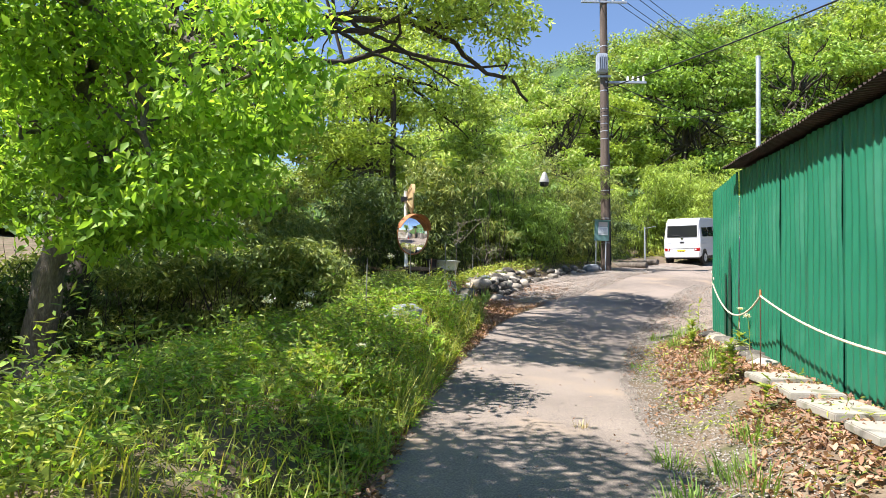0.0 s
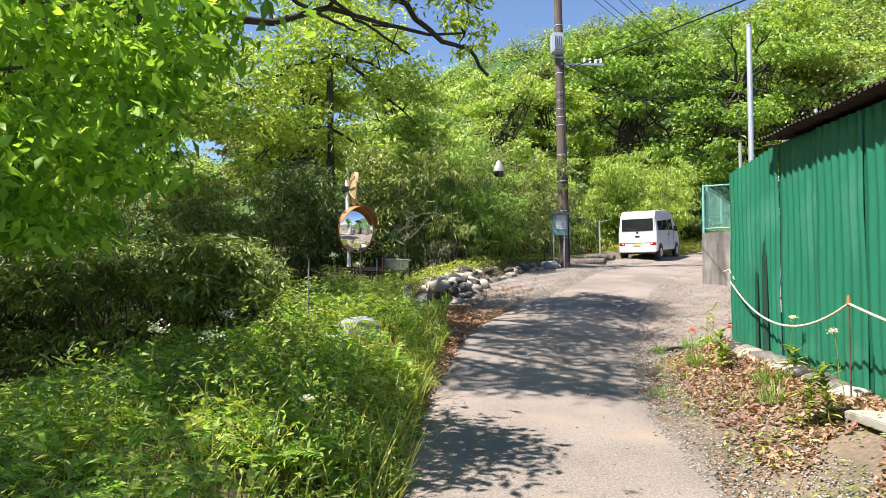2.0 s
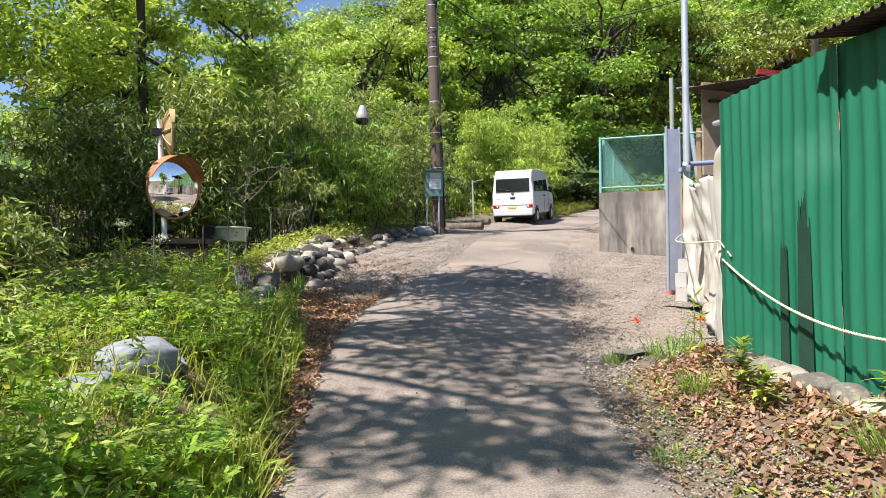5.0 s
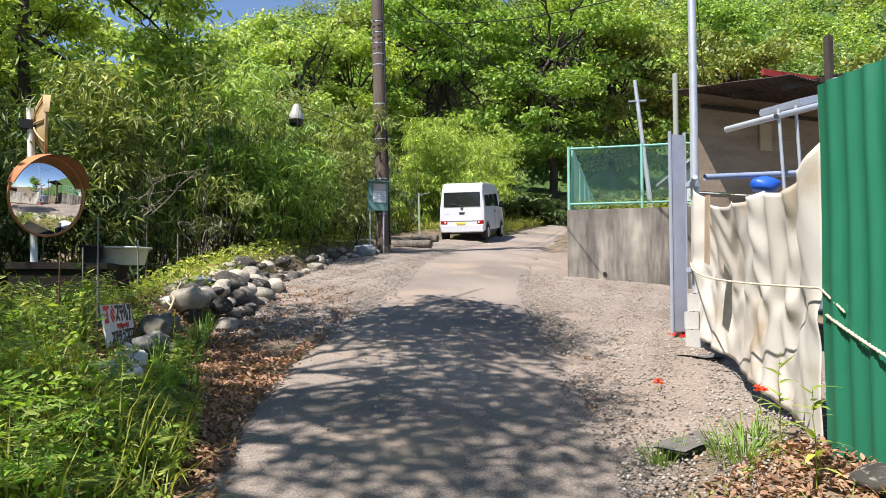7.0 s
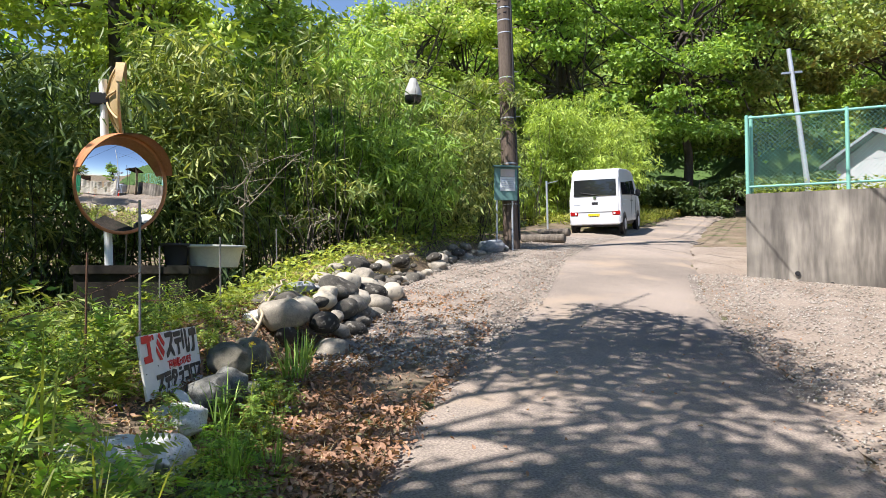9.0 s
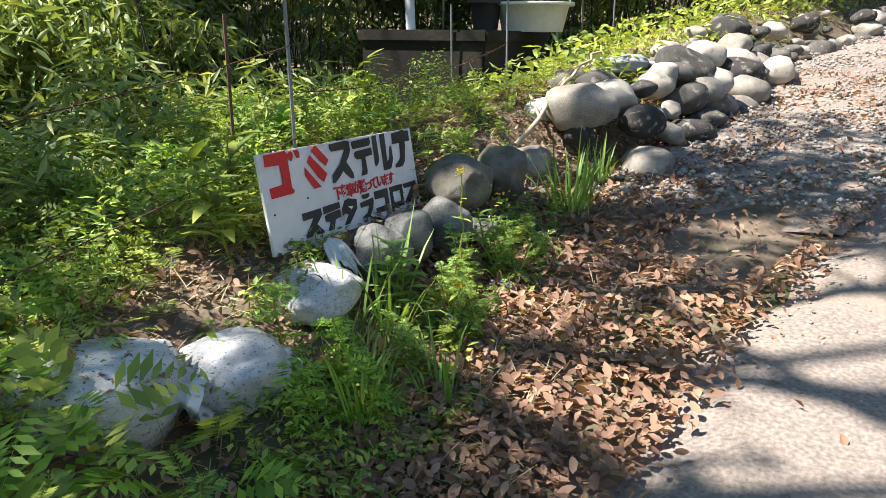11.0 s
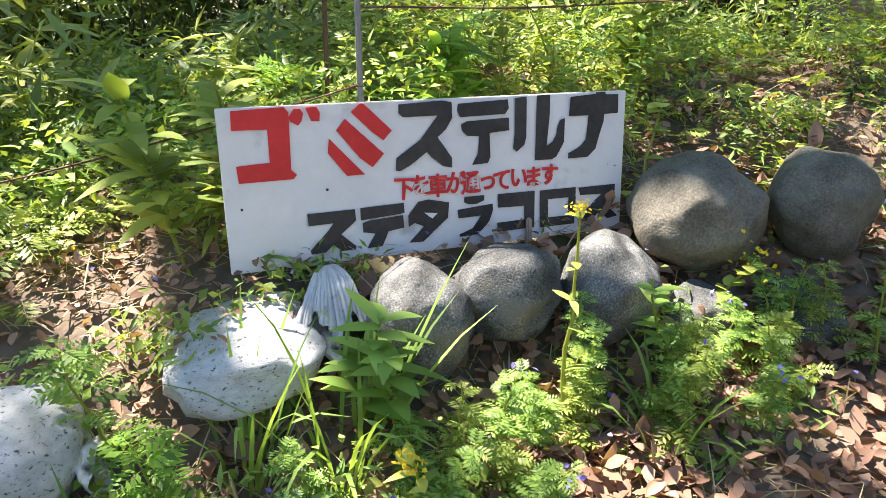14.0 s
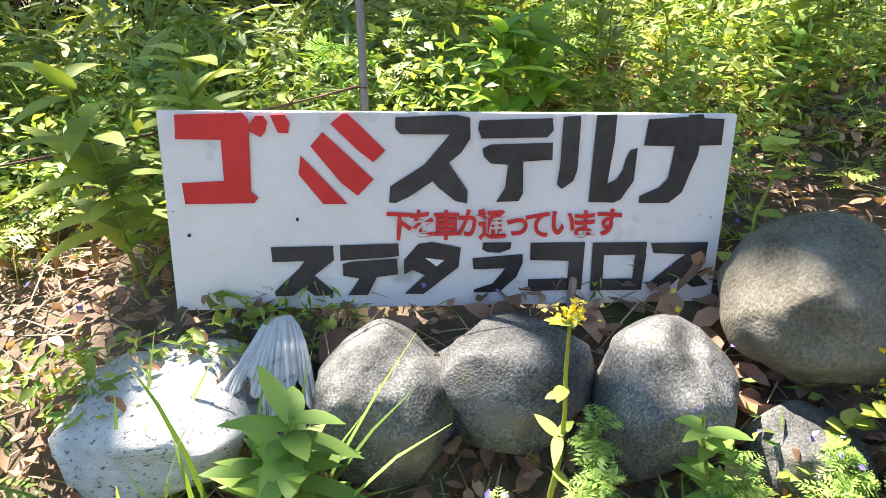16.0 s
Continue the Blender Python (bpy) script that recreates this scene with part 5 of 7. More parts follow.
def round_tree(x, y, h, r, mat, seed, label, leaves, size, group="", base_frac=0.25, aspect=0.5):
    rr = np.random.default_rng(seed)
    z = gz1(x, y)
    blobs = []
    for k in range(38):
        t = base_frac + (1 - base_frac) * rr.random() ** 0.85
        w = r * math.sqrt(max(0.05, 1 - ((t - 0.55) / 0.52) ** 2))
        a = rr.random() * 6.283
        d = w * (0.35 + 0.6 * rr.random())
        q = r * (0.20 + 0.16 * rr.random())
        blobs.append(((x + d * math.cos(a), y + d * math.sin(a), z + h * t), (q * 1.1, q * 1.1, q * 0.42)))
    return tree((x, y), [(0, 0, 0), (0.1, 0, h * 0.25), (0, 0.1, h * 0.5), (0, 0, h * 0.72)], 0.02 * h, blobs, leaves, size, mat, seed, label, DARK_BARK, aspect, 0.45, 45, 0.62, 0.25, True, group, thin=0.28, up=1.2)


G1 = "broadleaf trees beyond the road"
for x, y, h, r, mat, n, size, label in (
        (14.0, 41.0, 12.5, 4.6, L_MAPLE, 15000, 0.36, "large spreading broadleaf tree in full fresh leaf"),
        (19.5, 39.0, 12.0, 4.4, L_MAPLE, 14000, 0.36, "large spreading broadleaf tree in full fresh leaf"),
        (24.5, 41.0, 11.5, 4.4, L_WOODS, 11000, 0.38, "dense mid-green tree behind the houses"),
        (30.0, 37.0, 11.0, 4.4, L_WOODS, 10000, 0.38, "dense mid-green tree behind the houses"),
        (34.0, 29.0, 10.0, 4.2, L_WOODS, 9000, 0.38, "dense mid-green tree behind the houses"),
        (27.0, 47.0, 14.0, 5.0, L_YELLOW, 10000, 0.42, "tall yellow-green tree on the slope"),
        (35.0, 44.0, 13.0, 5.0, L_MAPLE, 10000, 0.42, "tall green tree on the slope"),
        (17.0, 50.0, 14.0, 5.0, L_WOODS, 10000, 0.42, "tall green tree on the slope"),
        (9.5, 46.0, 11.0, 4.0, L_WOODS, 9000, 0.40, "mid-green tree at the foot of the slope"),
        (5.8, 36.5, 8.8, 3.0, L_ACACIA, 9000, 0.27, "pale acacia in white blossom at the foot of the slope"),
        (1.0, 40.0, 9.5, 3.4, L_ACACIA, 9000, 0.30, "pale acacia in white blossom at the foot of the slope"),
        (9.0, 39.5, 9.0, 3.0, L_YELLOW, 8000, 0.32, "yellow-green tree at the foot of the slope"),
        (-3.5, 33.0, 8.5, 3.2, L_YELLOW, 9000, 0.30, "yellow-green tree behind the thicket"),
        (-9.0, 30.0, 9.0, 3.4, L_BRIGHT, 8000, 0.30, "fresh green tree behind the thicket"),
        (-9.5, 21.0, 7.5, 2.8, L_YELLOW, 8000, 0.24, "yellow-green tree behind the thicket"),
        (-14.0, 25.0, 9.5, 3.6, L_BRIGHT, 8000, 0.30, "fresh green tree behind the thicket"),
        (-11.0, 14.0, 8.5, 3.2, L_BRIGHT, 9000, 0.24, "fresh green tree beyond the bank"),
        (-10.0, 8.0, 8.0, 3.0, L_MAPLE, 9000, 0.22, "fresh green tree beyond the bank"),
        (-9.0, 2.0, 8.0, 3.0, L_MAPLE, 7000, 0.24, "fresh green tree beyond the bank"),
        (24.0, 3.0, 9.0, 3.6, L_MAPLE, 5000, 0.40, "round green tree beyond the yard"),
        (18.0, -9.0, 9.0, 3.6, L_WOODS, 5000, 0.40, "round green tree beyond the yard"),
        (-16.0, 36.0, 11.0, 4.2, L_WOODS, 8000, 0.38, "mid-green tree on the slope"),
        (-6.0, 43.0, 10.0, 4.0, L_WOODS, 8000, 0.38, "mid-green tree on the slope")):
    round_tree(x, y, h, r, mat, int(x * 7 + y * 13) % 997 + 40, label, int(n * 1.45), size * 0.78, G1)


def thicket(x, y, w, h, mat, seed, label, leaves, size, group, aspect=0.16, droop=0.75, stems=40, name="bamboo_clump", category="bamboo", lumps=18):
    rr = np.random.default_rng(seed)
    z = gz1(x, y)
    ob = empty(name, pose(x, y, z), label, category, group)
    lines = []
    for k in range(stems):
        a, d = rr.random() * 6.283, w * math.sqrt(rr.random()) * 0.8
        p = np.array([d * math.cos(a), d * math.sin(a), gz1(x + d * math.cos(a), y + d * math.sin(a)) - z - 0.05])
        q = p + np.array([rr.normal(0, 0.3), rr.normal(0, 0.3), h * (0.6 + 0.4 * rr.random())])
        lines.append((bend(p, q, 6, 0, 0.05, rr), np.linspace(0.010, 0.003, 6)))
    tagged(part("stem_tangle", tubes("stem_tangle", lines, 5), DARK_BARK, ob), kind="stuff")
    blobs = []
    for k in range(lumps):
        a, d = rr.random() * 6.283, w * math.sqrt(rr.random())
        t = 0.10 + 0.80 * rr.random()
        blobs.append(((d * math.cos(a), d * math.sin(a), h * t), (w * 0.42, w * 0.42, h * 0.2)))
    pts, _ = clustered(blobs, leaves, rr, 26, 0.40, 0.45, 0.4)
    pts = pts[pts[:, 2] > 0.05]
    part("foliage", leaf_cloud("foliage", pts, size, rr, aspect, droop, 0.2, 0.9), mat, ob)
    return ob


G2, G3 = "bamboo thicket along the lane", "shrubs below the bank"
for k, (x, y, w, h) in enumerate(((-3.2, 19.2, 1.7, 3.4), (-1.2, 19.4, 1.6, 3.2), (0.6, 20.2, 1.7, 3.5), (2.2, 21.6, 1.6, 3.0), (3.6, 23.4, 1.7, 2.8), (4.7, 25.9, 1.5, 2.6), (5.8, 28.6, 1.5, 2.5), (-5.0, 18.0, 1.7, 3.4), (0.0, 22.5, 2.0, 4.6), (2.6, 25.5, 2.2, 4.2))):
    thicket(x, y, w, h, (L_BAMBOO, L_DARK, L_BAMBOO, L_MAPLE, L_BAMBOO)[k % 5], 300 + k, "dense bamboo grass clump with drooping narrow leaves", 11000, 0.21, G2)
for k, (x, y, w, h) in enumerate(((10.5, 31.5, 1.8, 4.2), (12.4, 34.0, 1.8, 4.0), (8.2, 31.0, 1.8, 3.4), (7.0, 33.5, 2.2, 4.4))):
    thicket(x, y, w, h, L_YELLOW, 330 + k, "bright yellow-green bamboo clump at the bend", 10000, 0.25, G2)
# Every third shrub takes the dark leaf, its hollow's shade put into colour.
for k, (x, y, w, h) in enumerate(((-2.9, 15.6, 1.4, 1.9), (-4.4, 14.0, 1.6, 2.0), (-3.4, 12.4, 1.2, 1.6), (-5.0, 11.2, 1.5, 1.6), (-6.4, 13.6, 1.8, 2.4), (-2.6, 17.4, 1.3, 2.2), (-7.0, 17.5, 2.0, 3.0), (-6.6, 9.0, 1.6, 1.8), (-2.2, 10.6, 0.9, 1.1), (-3.0, 10.9, 1.0, 1.2))):
    thicket(x, y, w, h, (L_BAMBOO, L_DARK, L_BAMBOO)[k % 3], 360 + k, "dense shrub below the bank, some with shade-dark leaf colour", 9000, 0.14, G3, 0.24, 0.6, 24, "shrub", "shrub", 10)
# Undergrowth coloured dark to stand for the deep shade below the canopy.
for k, (x, y, w, h) in enumerate(((14.5, 37.0, 2.0, 2.0), (17.5, 36.0, 2.0, 1.8), (20.5, 35.0, 2.0, 2.0), (12.0, 37.0, 1.8, 2.2), (24.0, 35.5, 2.2, 2.2))):
    thicket(x, y, w, h, L_DARK, 390 + k, "undergrowth below the trees with shade put into its leaf colour", 4500, 0.26, "undergrowth under the trees", 0.4, 0.4, 16, "shrub", "shrub", 9)

# bleached twigs that stick out of the thicket
tw = np.random.default_rng(55)
for x, y, z, size in ((0.35, 18.45, 3.1, 0.95), (1.2, 18.9, 2.7, 0.7), (-0.9, 18.0, 3.1, 0.7)):
    lines = []
    for k in range(7):
        p = tw.normal(0, 0.08, 3)
        q = p + np.array([tw.normal(0.25, 0.3), -0.15 + tw.normal(0, 0.15), tw.uniform(0.1, 0.75)]) * size
        line = bend(p, q, 7, 0.06 * size, 0.03, tw)
        lines.append((line, np.linspace(0.009, 0.003, 7)))
        for j in (3, 4, 5):
            lines.append((bend(line[j], line[j] + np.array([tw.normal(0.1, 0.15), tw.normal(0, 0.1), tw.normal(0.08, 0.14)]) * size, 4, 0.02, 0.01, tw), np.linspace(0.005, 0.002, 4)))
    g = gz1(x, y)
    lines.append((bend((0, 0.1, g - z), (0, 0, 0), 6, 0, 0.03, tw), np.linspace(0.014, 0.009, 6)))
    thing("dead_branch", tubes("branch", lines, 5), plain("bleached_twig", (0.22, 0.19, 0.14), 0.9, 0, 0.3, 8, 0.2), "bleached bare branch sticking out of the bamboo thicket", "branch", "dead branches in the thicket", at=pose(x, y, z))

# woods that cover the hill
def canopy(x, y):
    wave = 1.6 * np.sin(x * 0.55 + 1.1 * np.sin(y * 0.31)) * np.cos(y * 0.6 + np.sin(x * 0.27)) + 0.9 * np.sin(x * 1.3) * np.sin(y * 1.2)
    r = np.hypot(x, y)
    return gz(x, y) + 3.0 * np.clip((r - 46) / 10, -0.2, 1) + wave


hill_x, hill_y = np.linspace(-115, 130, 160), np.linspace(-20, 150, 130)
hv, hf = grid(hill_x, hill_y, canopy)
rad = np.hypot(hv[:, 0], hv[:, 1])
az = np.degrees(np.arctan2(hv[:, 0], hv[:, 1]))
keep = ((rad[hf] > 46) & (rad[hf] < 150) & (np.abs(az[hf]) < 95)).all(axis=1)
thing("woodland_floor", quick_mesh("woodland_floor", hv, hf[keep]), surface("wooded_slope", [(0.3, (0.022, 0.05, 0.012)), (0.7, (0.07, 0.13, 0.026))], 0.3, 0.9, 0, 0.6, 3.0, 0.5, distance=0.3), "dense green undergrowth covering the hillside", "undergrowth", kind="stuff", soft=True)
wr = np.random.default_rng(77)
nt = 1700
ta, tr_ = np.radians(wr.uniform(-62, 62, nt)), 48 + 82 * np.sqrt(wr.random(nt))
tx, ty = tr_ * np.sin(ta), tr_ * np.cos(ta)
tz_ = gz(tx, ty)
ts = wr.uniform(1.9, 3.4, nt)
k = np.repeat(np.arange(nt), 270)
d = wr.normal(0, 1, (len(k), 3))
d /= np.linalg.norm(d, axis=1)[:, None]
d[:, 2] = np.abs(d[:, 2]) * 1.5 - 0.25
lump = 1 + 0.25 * np.sin(d[:, 0] * 5 + k) * np.cos(d[:, 1] * 5 + k * 0.7)
pts = np.stack([tx[k], ty[k], tz_[k] + ts[k] * 0.9], 1) + d * ts[k][:, None] * (lump * wr.uniform(0.72, 1.05, len(k)))[:, None]
half = k % 3
for s, mat in ((0, L_WOODS), (1, L_YELLOW), (2, L_MAPLE)):
    thing("hillside_woods", leaf_cloud("woods", pts[half == s], 0.5, wr, 0.6, 0.2, 0.25, 0.8, facing=(d * [1.1, 1.1, 1.1] + [0, 0, 0.5])[half == s]), mat, "dense broadleaf woods covering the hill", "woods", kind="stuff")

# ---- hand-painted board ----
def prism(points, depth=0.0012):
    """A flat letter stroke from its outline in board centimetres."""
    bm = bmesh.new()
    vs = [bm.verts.new((u / 100, -0.0085, v / 100)) for u, v in points]
    f = bm.faces.new(vs)
    top = bmesh.ops.extrude_face_region(bm, geom=[f])
    bmesh.ops.translate(bm, vec=(0, -depth, 0), verts=[g for g in top["geom"] if isinstance(g, bmesh.types.BMVert)])
    bmesh.ops.triangulate(bm, faces=bm.faces[:])
    bmesh.ops.recalc_face_normals(bm, faces=bm.faces[:])
    return bm


glyph_go = [[(2.6, 30.5), (12.1, 30.8), (12.9, 29.8), (12.6, 19.2), (13.6, 18.2), (13.0, 17.4), (2.9, 17.3), (2.7, 20.5), (8.8, 20.8), (8.8, 26.9), (2.4, 27.0)], [(12.8, 28.9), (13.9, 30.4), (15.0, 30.4), (15.6, 29.5), (15.2, 28.1), (14.5, 27.3), (13.1, 28.1)], [(16.0, 30.5), (18.1, 30.6), (18.7, 29.5), (18.5, 27.9), (17.0, 28.0)]]
glyph_mi = [[(24.6, 29.3), (26.4, 30.8), (27.1, 30.8), (32.6, 25.4), (30.8, 23.6), (28.5, 25.4)], [(21.6, 26.0), (23.4, 28.1), (30.8, 21.0), (28.4, 18.5), (26.0, 20.4)], [(19.7, 21.8), (20.1, 24.6), (26.8, 17.2), (23.2, 17.2)]]
glyph_su = [[(34.1, 30.3), (43.0, 30.7), (45.2, 30.3), (45.3, 27.2), (43.9, 25.0), (42.1, 23.5), (45.1, 19.2), (45.1, 17.2), (43.2, 17.6), (40.7, 19.6), (39.7, 20.7), (36.2, 18.3), (34.1, 17.3), (33.1, 17.4), (33.3, 19.9), (38.4, 23.2), (42.2, 27.8), (34.9, 27.8), (34.1, 28.6)]]
glyph_te = [[(46.6, 29.9), (57.6, 30.3), (57.9, 28.5), (57.0, 27.4), (47.0, 27.2), (46.4, 28.6)], [(47.2, 25.7), (48.4, 26.3), (57.9, 26.6), (58.0, 24.0), (53.5, 23.7), (53.7, 18.7), (53.1, 17.5), (49.6, 17.4), (50.9, 19.6), (51.2, 23.2), (48.5, 23.4), (47.4, 24.5)]]
glyph_ru = [[(59.3, 30.5), (61.9, 30.7), (62.0, 30.1), (62.0, 22.3), (61.5, 20.7), (59.8, 19.4), (59.0, 20.1), (59.3, 23.2)], [(64.4, 30.8), (67.5, 30.9), (67.5, 26.8), (66.9, 20.1), (68.4, 21.0), (69.2, 22.3), (69.5, 24.1), (70.1, 25.5), (71.2, 25.8), (71.1, 20.7), (69.3, 17.7), (68.2, 17.2), (64.2, 17.3), (64.3, 23.2)]]
glyph_na = [[(72.5, 30.2), (78.7, 30.6), (78.8, 30.9), (81.0, 31.0), (81.2, 30.4), (84.4, 30.3), (84.5, 26.3), (81.0, 26.2), (80.9, 24.6), (80.1, 22.3), (79.1, 18.8), (77.1, 17.1), (72.3, 17.1), (72.3, 18.2), (75.3, 19.6), (76.6, 21.0), (76.9, 23.7), (77.1, 26.1), (72.2, 26.2)]]
glyph_su_low = [[(15.0, 10.4), (24.4, 10.5), (24.5, 8.2), (21.4, 5.7), (24.3, 3.0), (24.2, 2.3), (21.3, 2.3), (19.7, 3.8), (18.1, 2.4), (15.3, 2.3), (15.2, 3.1), (19.1, 6.9), (20.0, 8.1), (15.1, 8.0)]]
glyph_te_low = [[(25.5, 10.6), (34.5, 10.8), (34.6, 8.8), (33.6, 8.6), (25.5, 8.1)], [(25.8, 7.5), (27.4, 7.9), (34.3, 8.3), (34.4, 5.7), (31.1, 5.3), (29.7, 2.3), (26.6, 2.3), (28.4, 5.1), (25.9, 5.6)]]
glyph_ta = [[(37.6, 10.7), (39.8, 11.0), (44.3, 10.0), (44.0, 6.8), (38.5, 2.3), (35.5, 2.4), (38.7, 5.5), (36.7, 6.4), (35.4, 5.7), (35.4, 8.1)]]
glyph_ra = [[(47.8, 10.8), (52.3, 10.8), (52.2, 9.7), (50.5, 9.1), (48.6, 9.2), (47.7, 9.7)], [(46.2, 8.2), (54.2, 8.8), (54.3, 7.4), (53.4, 5.0), (50.8, 2.5), (46.6, 2.4), (46.6, 2.9), (49.6, 3.9), (51.6, 6.5), (47.9, 6.4), (46.4, 6.4)]]
glyph_ko = [[(55.4, 10.7), (64.2, 10.7), (64.2, 2.6), (55.4, 2.5), (55.3, 4.5), (61.8, 4.6), (61.8, 7.6), (55.5, 7.8)]]
glyph_ro = [[(65.5, 10.6), (74.4, 10.6), (74.4, 8.5), (67.5, 8.5), (67.6, 4.4), (74.3, 4.4), (74.3, 2.4), (65.7, 2.4)], [(72.7, 8.5), (74.5, 8.5), (74.3, 4.3), (72.6, 4.4)]]
glyph_su_end = [[(75.1, 10.4), (84.6, 10.5), (84.5, 7.3), (82.5, 5.9), (85.6, 3.1), (83.0, 2.7), (80.4, 4.3), (78.8, 2.7), (75.7, 2.6), (75.6, 3.7), (79.4, 7.1), (81.2, 8.5), (75.7, 8.7)]]
glyph_ta_gap = [[(38.7, 8.4), (41.7, 8.0), (40.5, 7.0)]]
B0, B1 = Vector((0.145, 13.035, 1.635)), Vector((0.3147, 13.8837, 1.625))
along = (B1 - B0).normalized()
lean_up = (Vector((0.0922, 13.0455, 1.9403)) - B0)
lean_up = (lean_up - along * lean_up.dot(along)).normalized()
mm = Matrix((along, lean_up.cross(along), lean_up)).transposed().to_4x4()
mm.translation = B0
sign = empty("warning_sign", mm, "white painted board with red and black hand-painted writing, leaning on stones", "sign")
bm = box((0.866, 0.012, 0.31), 0.0015, pose(0.433, 0, 0.155))
part("board", bm, SIGN_WHITE, sign)
for name, strokes, mat in (("letter_go", glyph_go, SIGN_RED), ("letter_mi", glyph_mi, SIGN_RED), ("letter_su", glyph_su, SIGN_BLACK), ("letter_te", glyph_te, SIGN_BLACK), ("letter_ru", glyph_ru, SIGN_BLACK),
                           ("letter_na", glyph_na, SIGN_BLACK), ("letter_su", glyph_su_low, SIGN_BLACK), ("letter_te", glyph_te_low, SIGN_BLACK), ("letter_ta", glyph_ta, SIGN_BLACK), ("letter_ra", glyph_ra, SIGN_BLACK),
                           ("letter_ko", glyph_ko, SIGN_BLACK), ("letter_ro", glyph_ro, SIGN_BLACK), ("letter_su", glyph_su_end, SIGN_BLACK)):
    for s in strokes:
        part(name, prism(s), mat, sign, "brushed paint stroke")
part("letter_gap", prism(glyph_ta_gap[0], 0.0024), SIGN_WHITE, sign)
for k, ch in enumerate("下を車が通っています"):
    cu = bpy.data.curves.new("letter", "FONT")
    cu.body, cu.size, cu.offset, cu.extrude = ch, 0.050, 0.0011, 0.0012
    cu.align_x = "CENTER"
    ob = new("red_letter", cu)
    cu.materials.append(SIGN_RED)
    ob.parent = sign
    ob["label"] = "small red brushed letter"
    ob.matrix_basis = pose(0.346 + k * 0.0366, -0.0096, 0.1185 + (0.003 if k % 2 else 0), 90, (3, -4, 0, 5, -3, 6, -4, 3, -2, 4)[k], 0) @ Matrix.Diagonal((0.9, 1, 1, 1))
part("prop_stick", box((0.012, 0.012, 0.16), 0.003, pose(0.625, -0.016, -0.03)), PLYWOOD, sign, "grey wooden peg")
for u, v in ((19.2, 14.8), (3.0, 12.4), (57.0, 28.5)):
    part("nail", cyl(0.0025, 0.004, 8, at=pose(u / 100, -0.008, v / 100, 90, 0, 0)), BLACK, sign)

# ---- stones ----
FINE = [stone_mesh(80 + k, f, 5, 0.82) for k, f in enumerate((0.9, 0.8, 0.95, 0.92, 0.95, 0.9, 0.7))]
for k, me in enumerate(FINE):
    me.materials.append(OLIVE_STONE if k in (3, 5) else BLUE_STONE)
G4 = "boulders under the sign"
for k, (x, y, z, sx, sy, sz, turn) in enumerate(((0.385, 13.305, 1.575, 0.105, 0.110, 0.125, 20), (0.40, 13.50, 1.600, 0.105, 0.128, 0.115, 5), (0.475, 13.70, 1.590, 0.100, 0.118, 0.122, 60), (0.470, 13.945, 1.700, 0.130, 0.135, 0.135, 110), (0.58, 13.89, 1.510, 0.088, 0.088, 0.105, 0), (0.57, 14.24, 1.71, 0.125, 0.120, 0.14, 40), (0.66, 14.08, 1.50, 0.10, 0.13, 0.10, 80))):
    ob = new("boulder", FINE[k])
    ob.matrix_world = pose(x, y, z, 8 * (k % 3) - 8, 6, turn) @ Matrix.Diagonal((sx, sy, sz, 1))
    tagged(ob, "smooth olive-brown river boulder beside the sign board" if k in (3, 5) else "speckled blue-grey river boulder set under the sign board", "boulder", G4)
G5 = "stones of the rubble wall"
for k, (x, y, z, a, b, c) in enumerate(((0.60, 14.72, 1.70, 0.15, 0.2, 0.11), (0.62, 15.4, 1.80, 0.17, 0.17, 0.15), (0.66, 15.55, 2.02, 0.17, 0.15, 0.14), (0.75, 16.25, 2.06, 0.2, 0.24, 0.16), (0.68, 14.48, 1.56, 0.14, 0.15, 0.1), (0.74, 14.9, 1.52, 0.15, 0.17, 0.11), (0.9, 15.75, 1.74, 0.13, 0.11, 0.08), (0.98, 16.0, 1.90, 0.16, 0.18, 0.15))):
    stone(x, y, z - 0.02, a * 0.8, b * 0.8, c * 1.08, k + 2, k * 77, "rounded grey river stone in the rubble wall", G5, 8)
sr = np.random.default_rng(9)
wy = np.array([14.9, 15.6, 17.4, 18.4, 20.4, 21.7])
wx = np.array([1.08, 1.40, 1.95, 2.35, 3.45, 4.35])
for tier, (dx, dz, n) in enumerate(((0.0, 0.04, 38), (-0.15, 0.15, 34), (-0.29, 0.27, 28), (-0.46, 0.30, 18))):
    for k in range(n):
        y = 14.95 + (21.7 - 14.95) * (k + 0.5 * sr.random()) / n
        if tier == 2 and y > 19.5 or tier == 3 and y > 18.2:
            continue
        big = 1.0 if y < 18 else 0.8
        x = np.interp(y, wy, wx) + dx + 0.07 * sr.normal()
        z = float(zroad(y)) + dz * big + 0.03 * sr.normal()
        s = (0.055 + 0.115 * sr.random() ** 1.8) * big
        stone(x, y, z + 0.03, s * 1.2, s * (0.9 + 0.5 * sr.random()), s * 1.05, int(sr.integers(10)), sr.random() * 360, "rounded grey river stone in the rubble wall", G5, sr.normal() * 14)

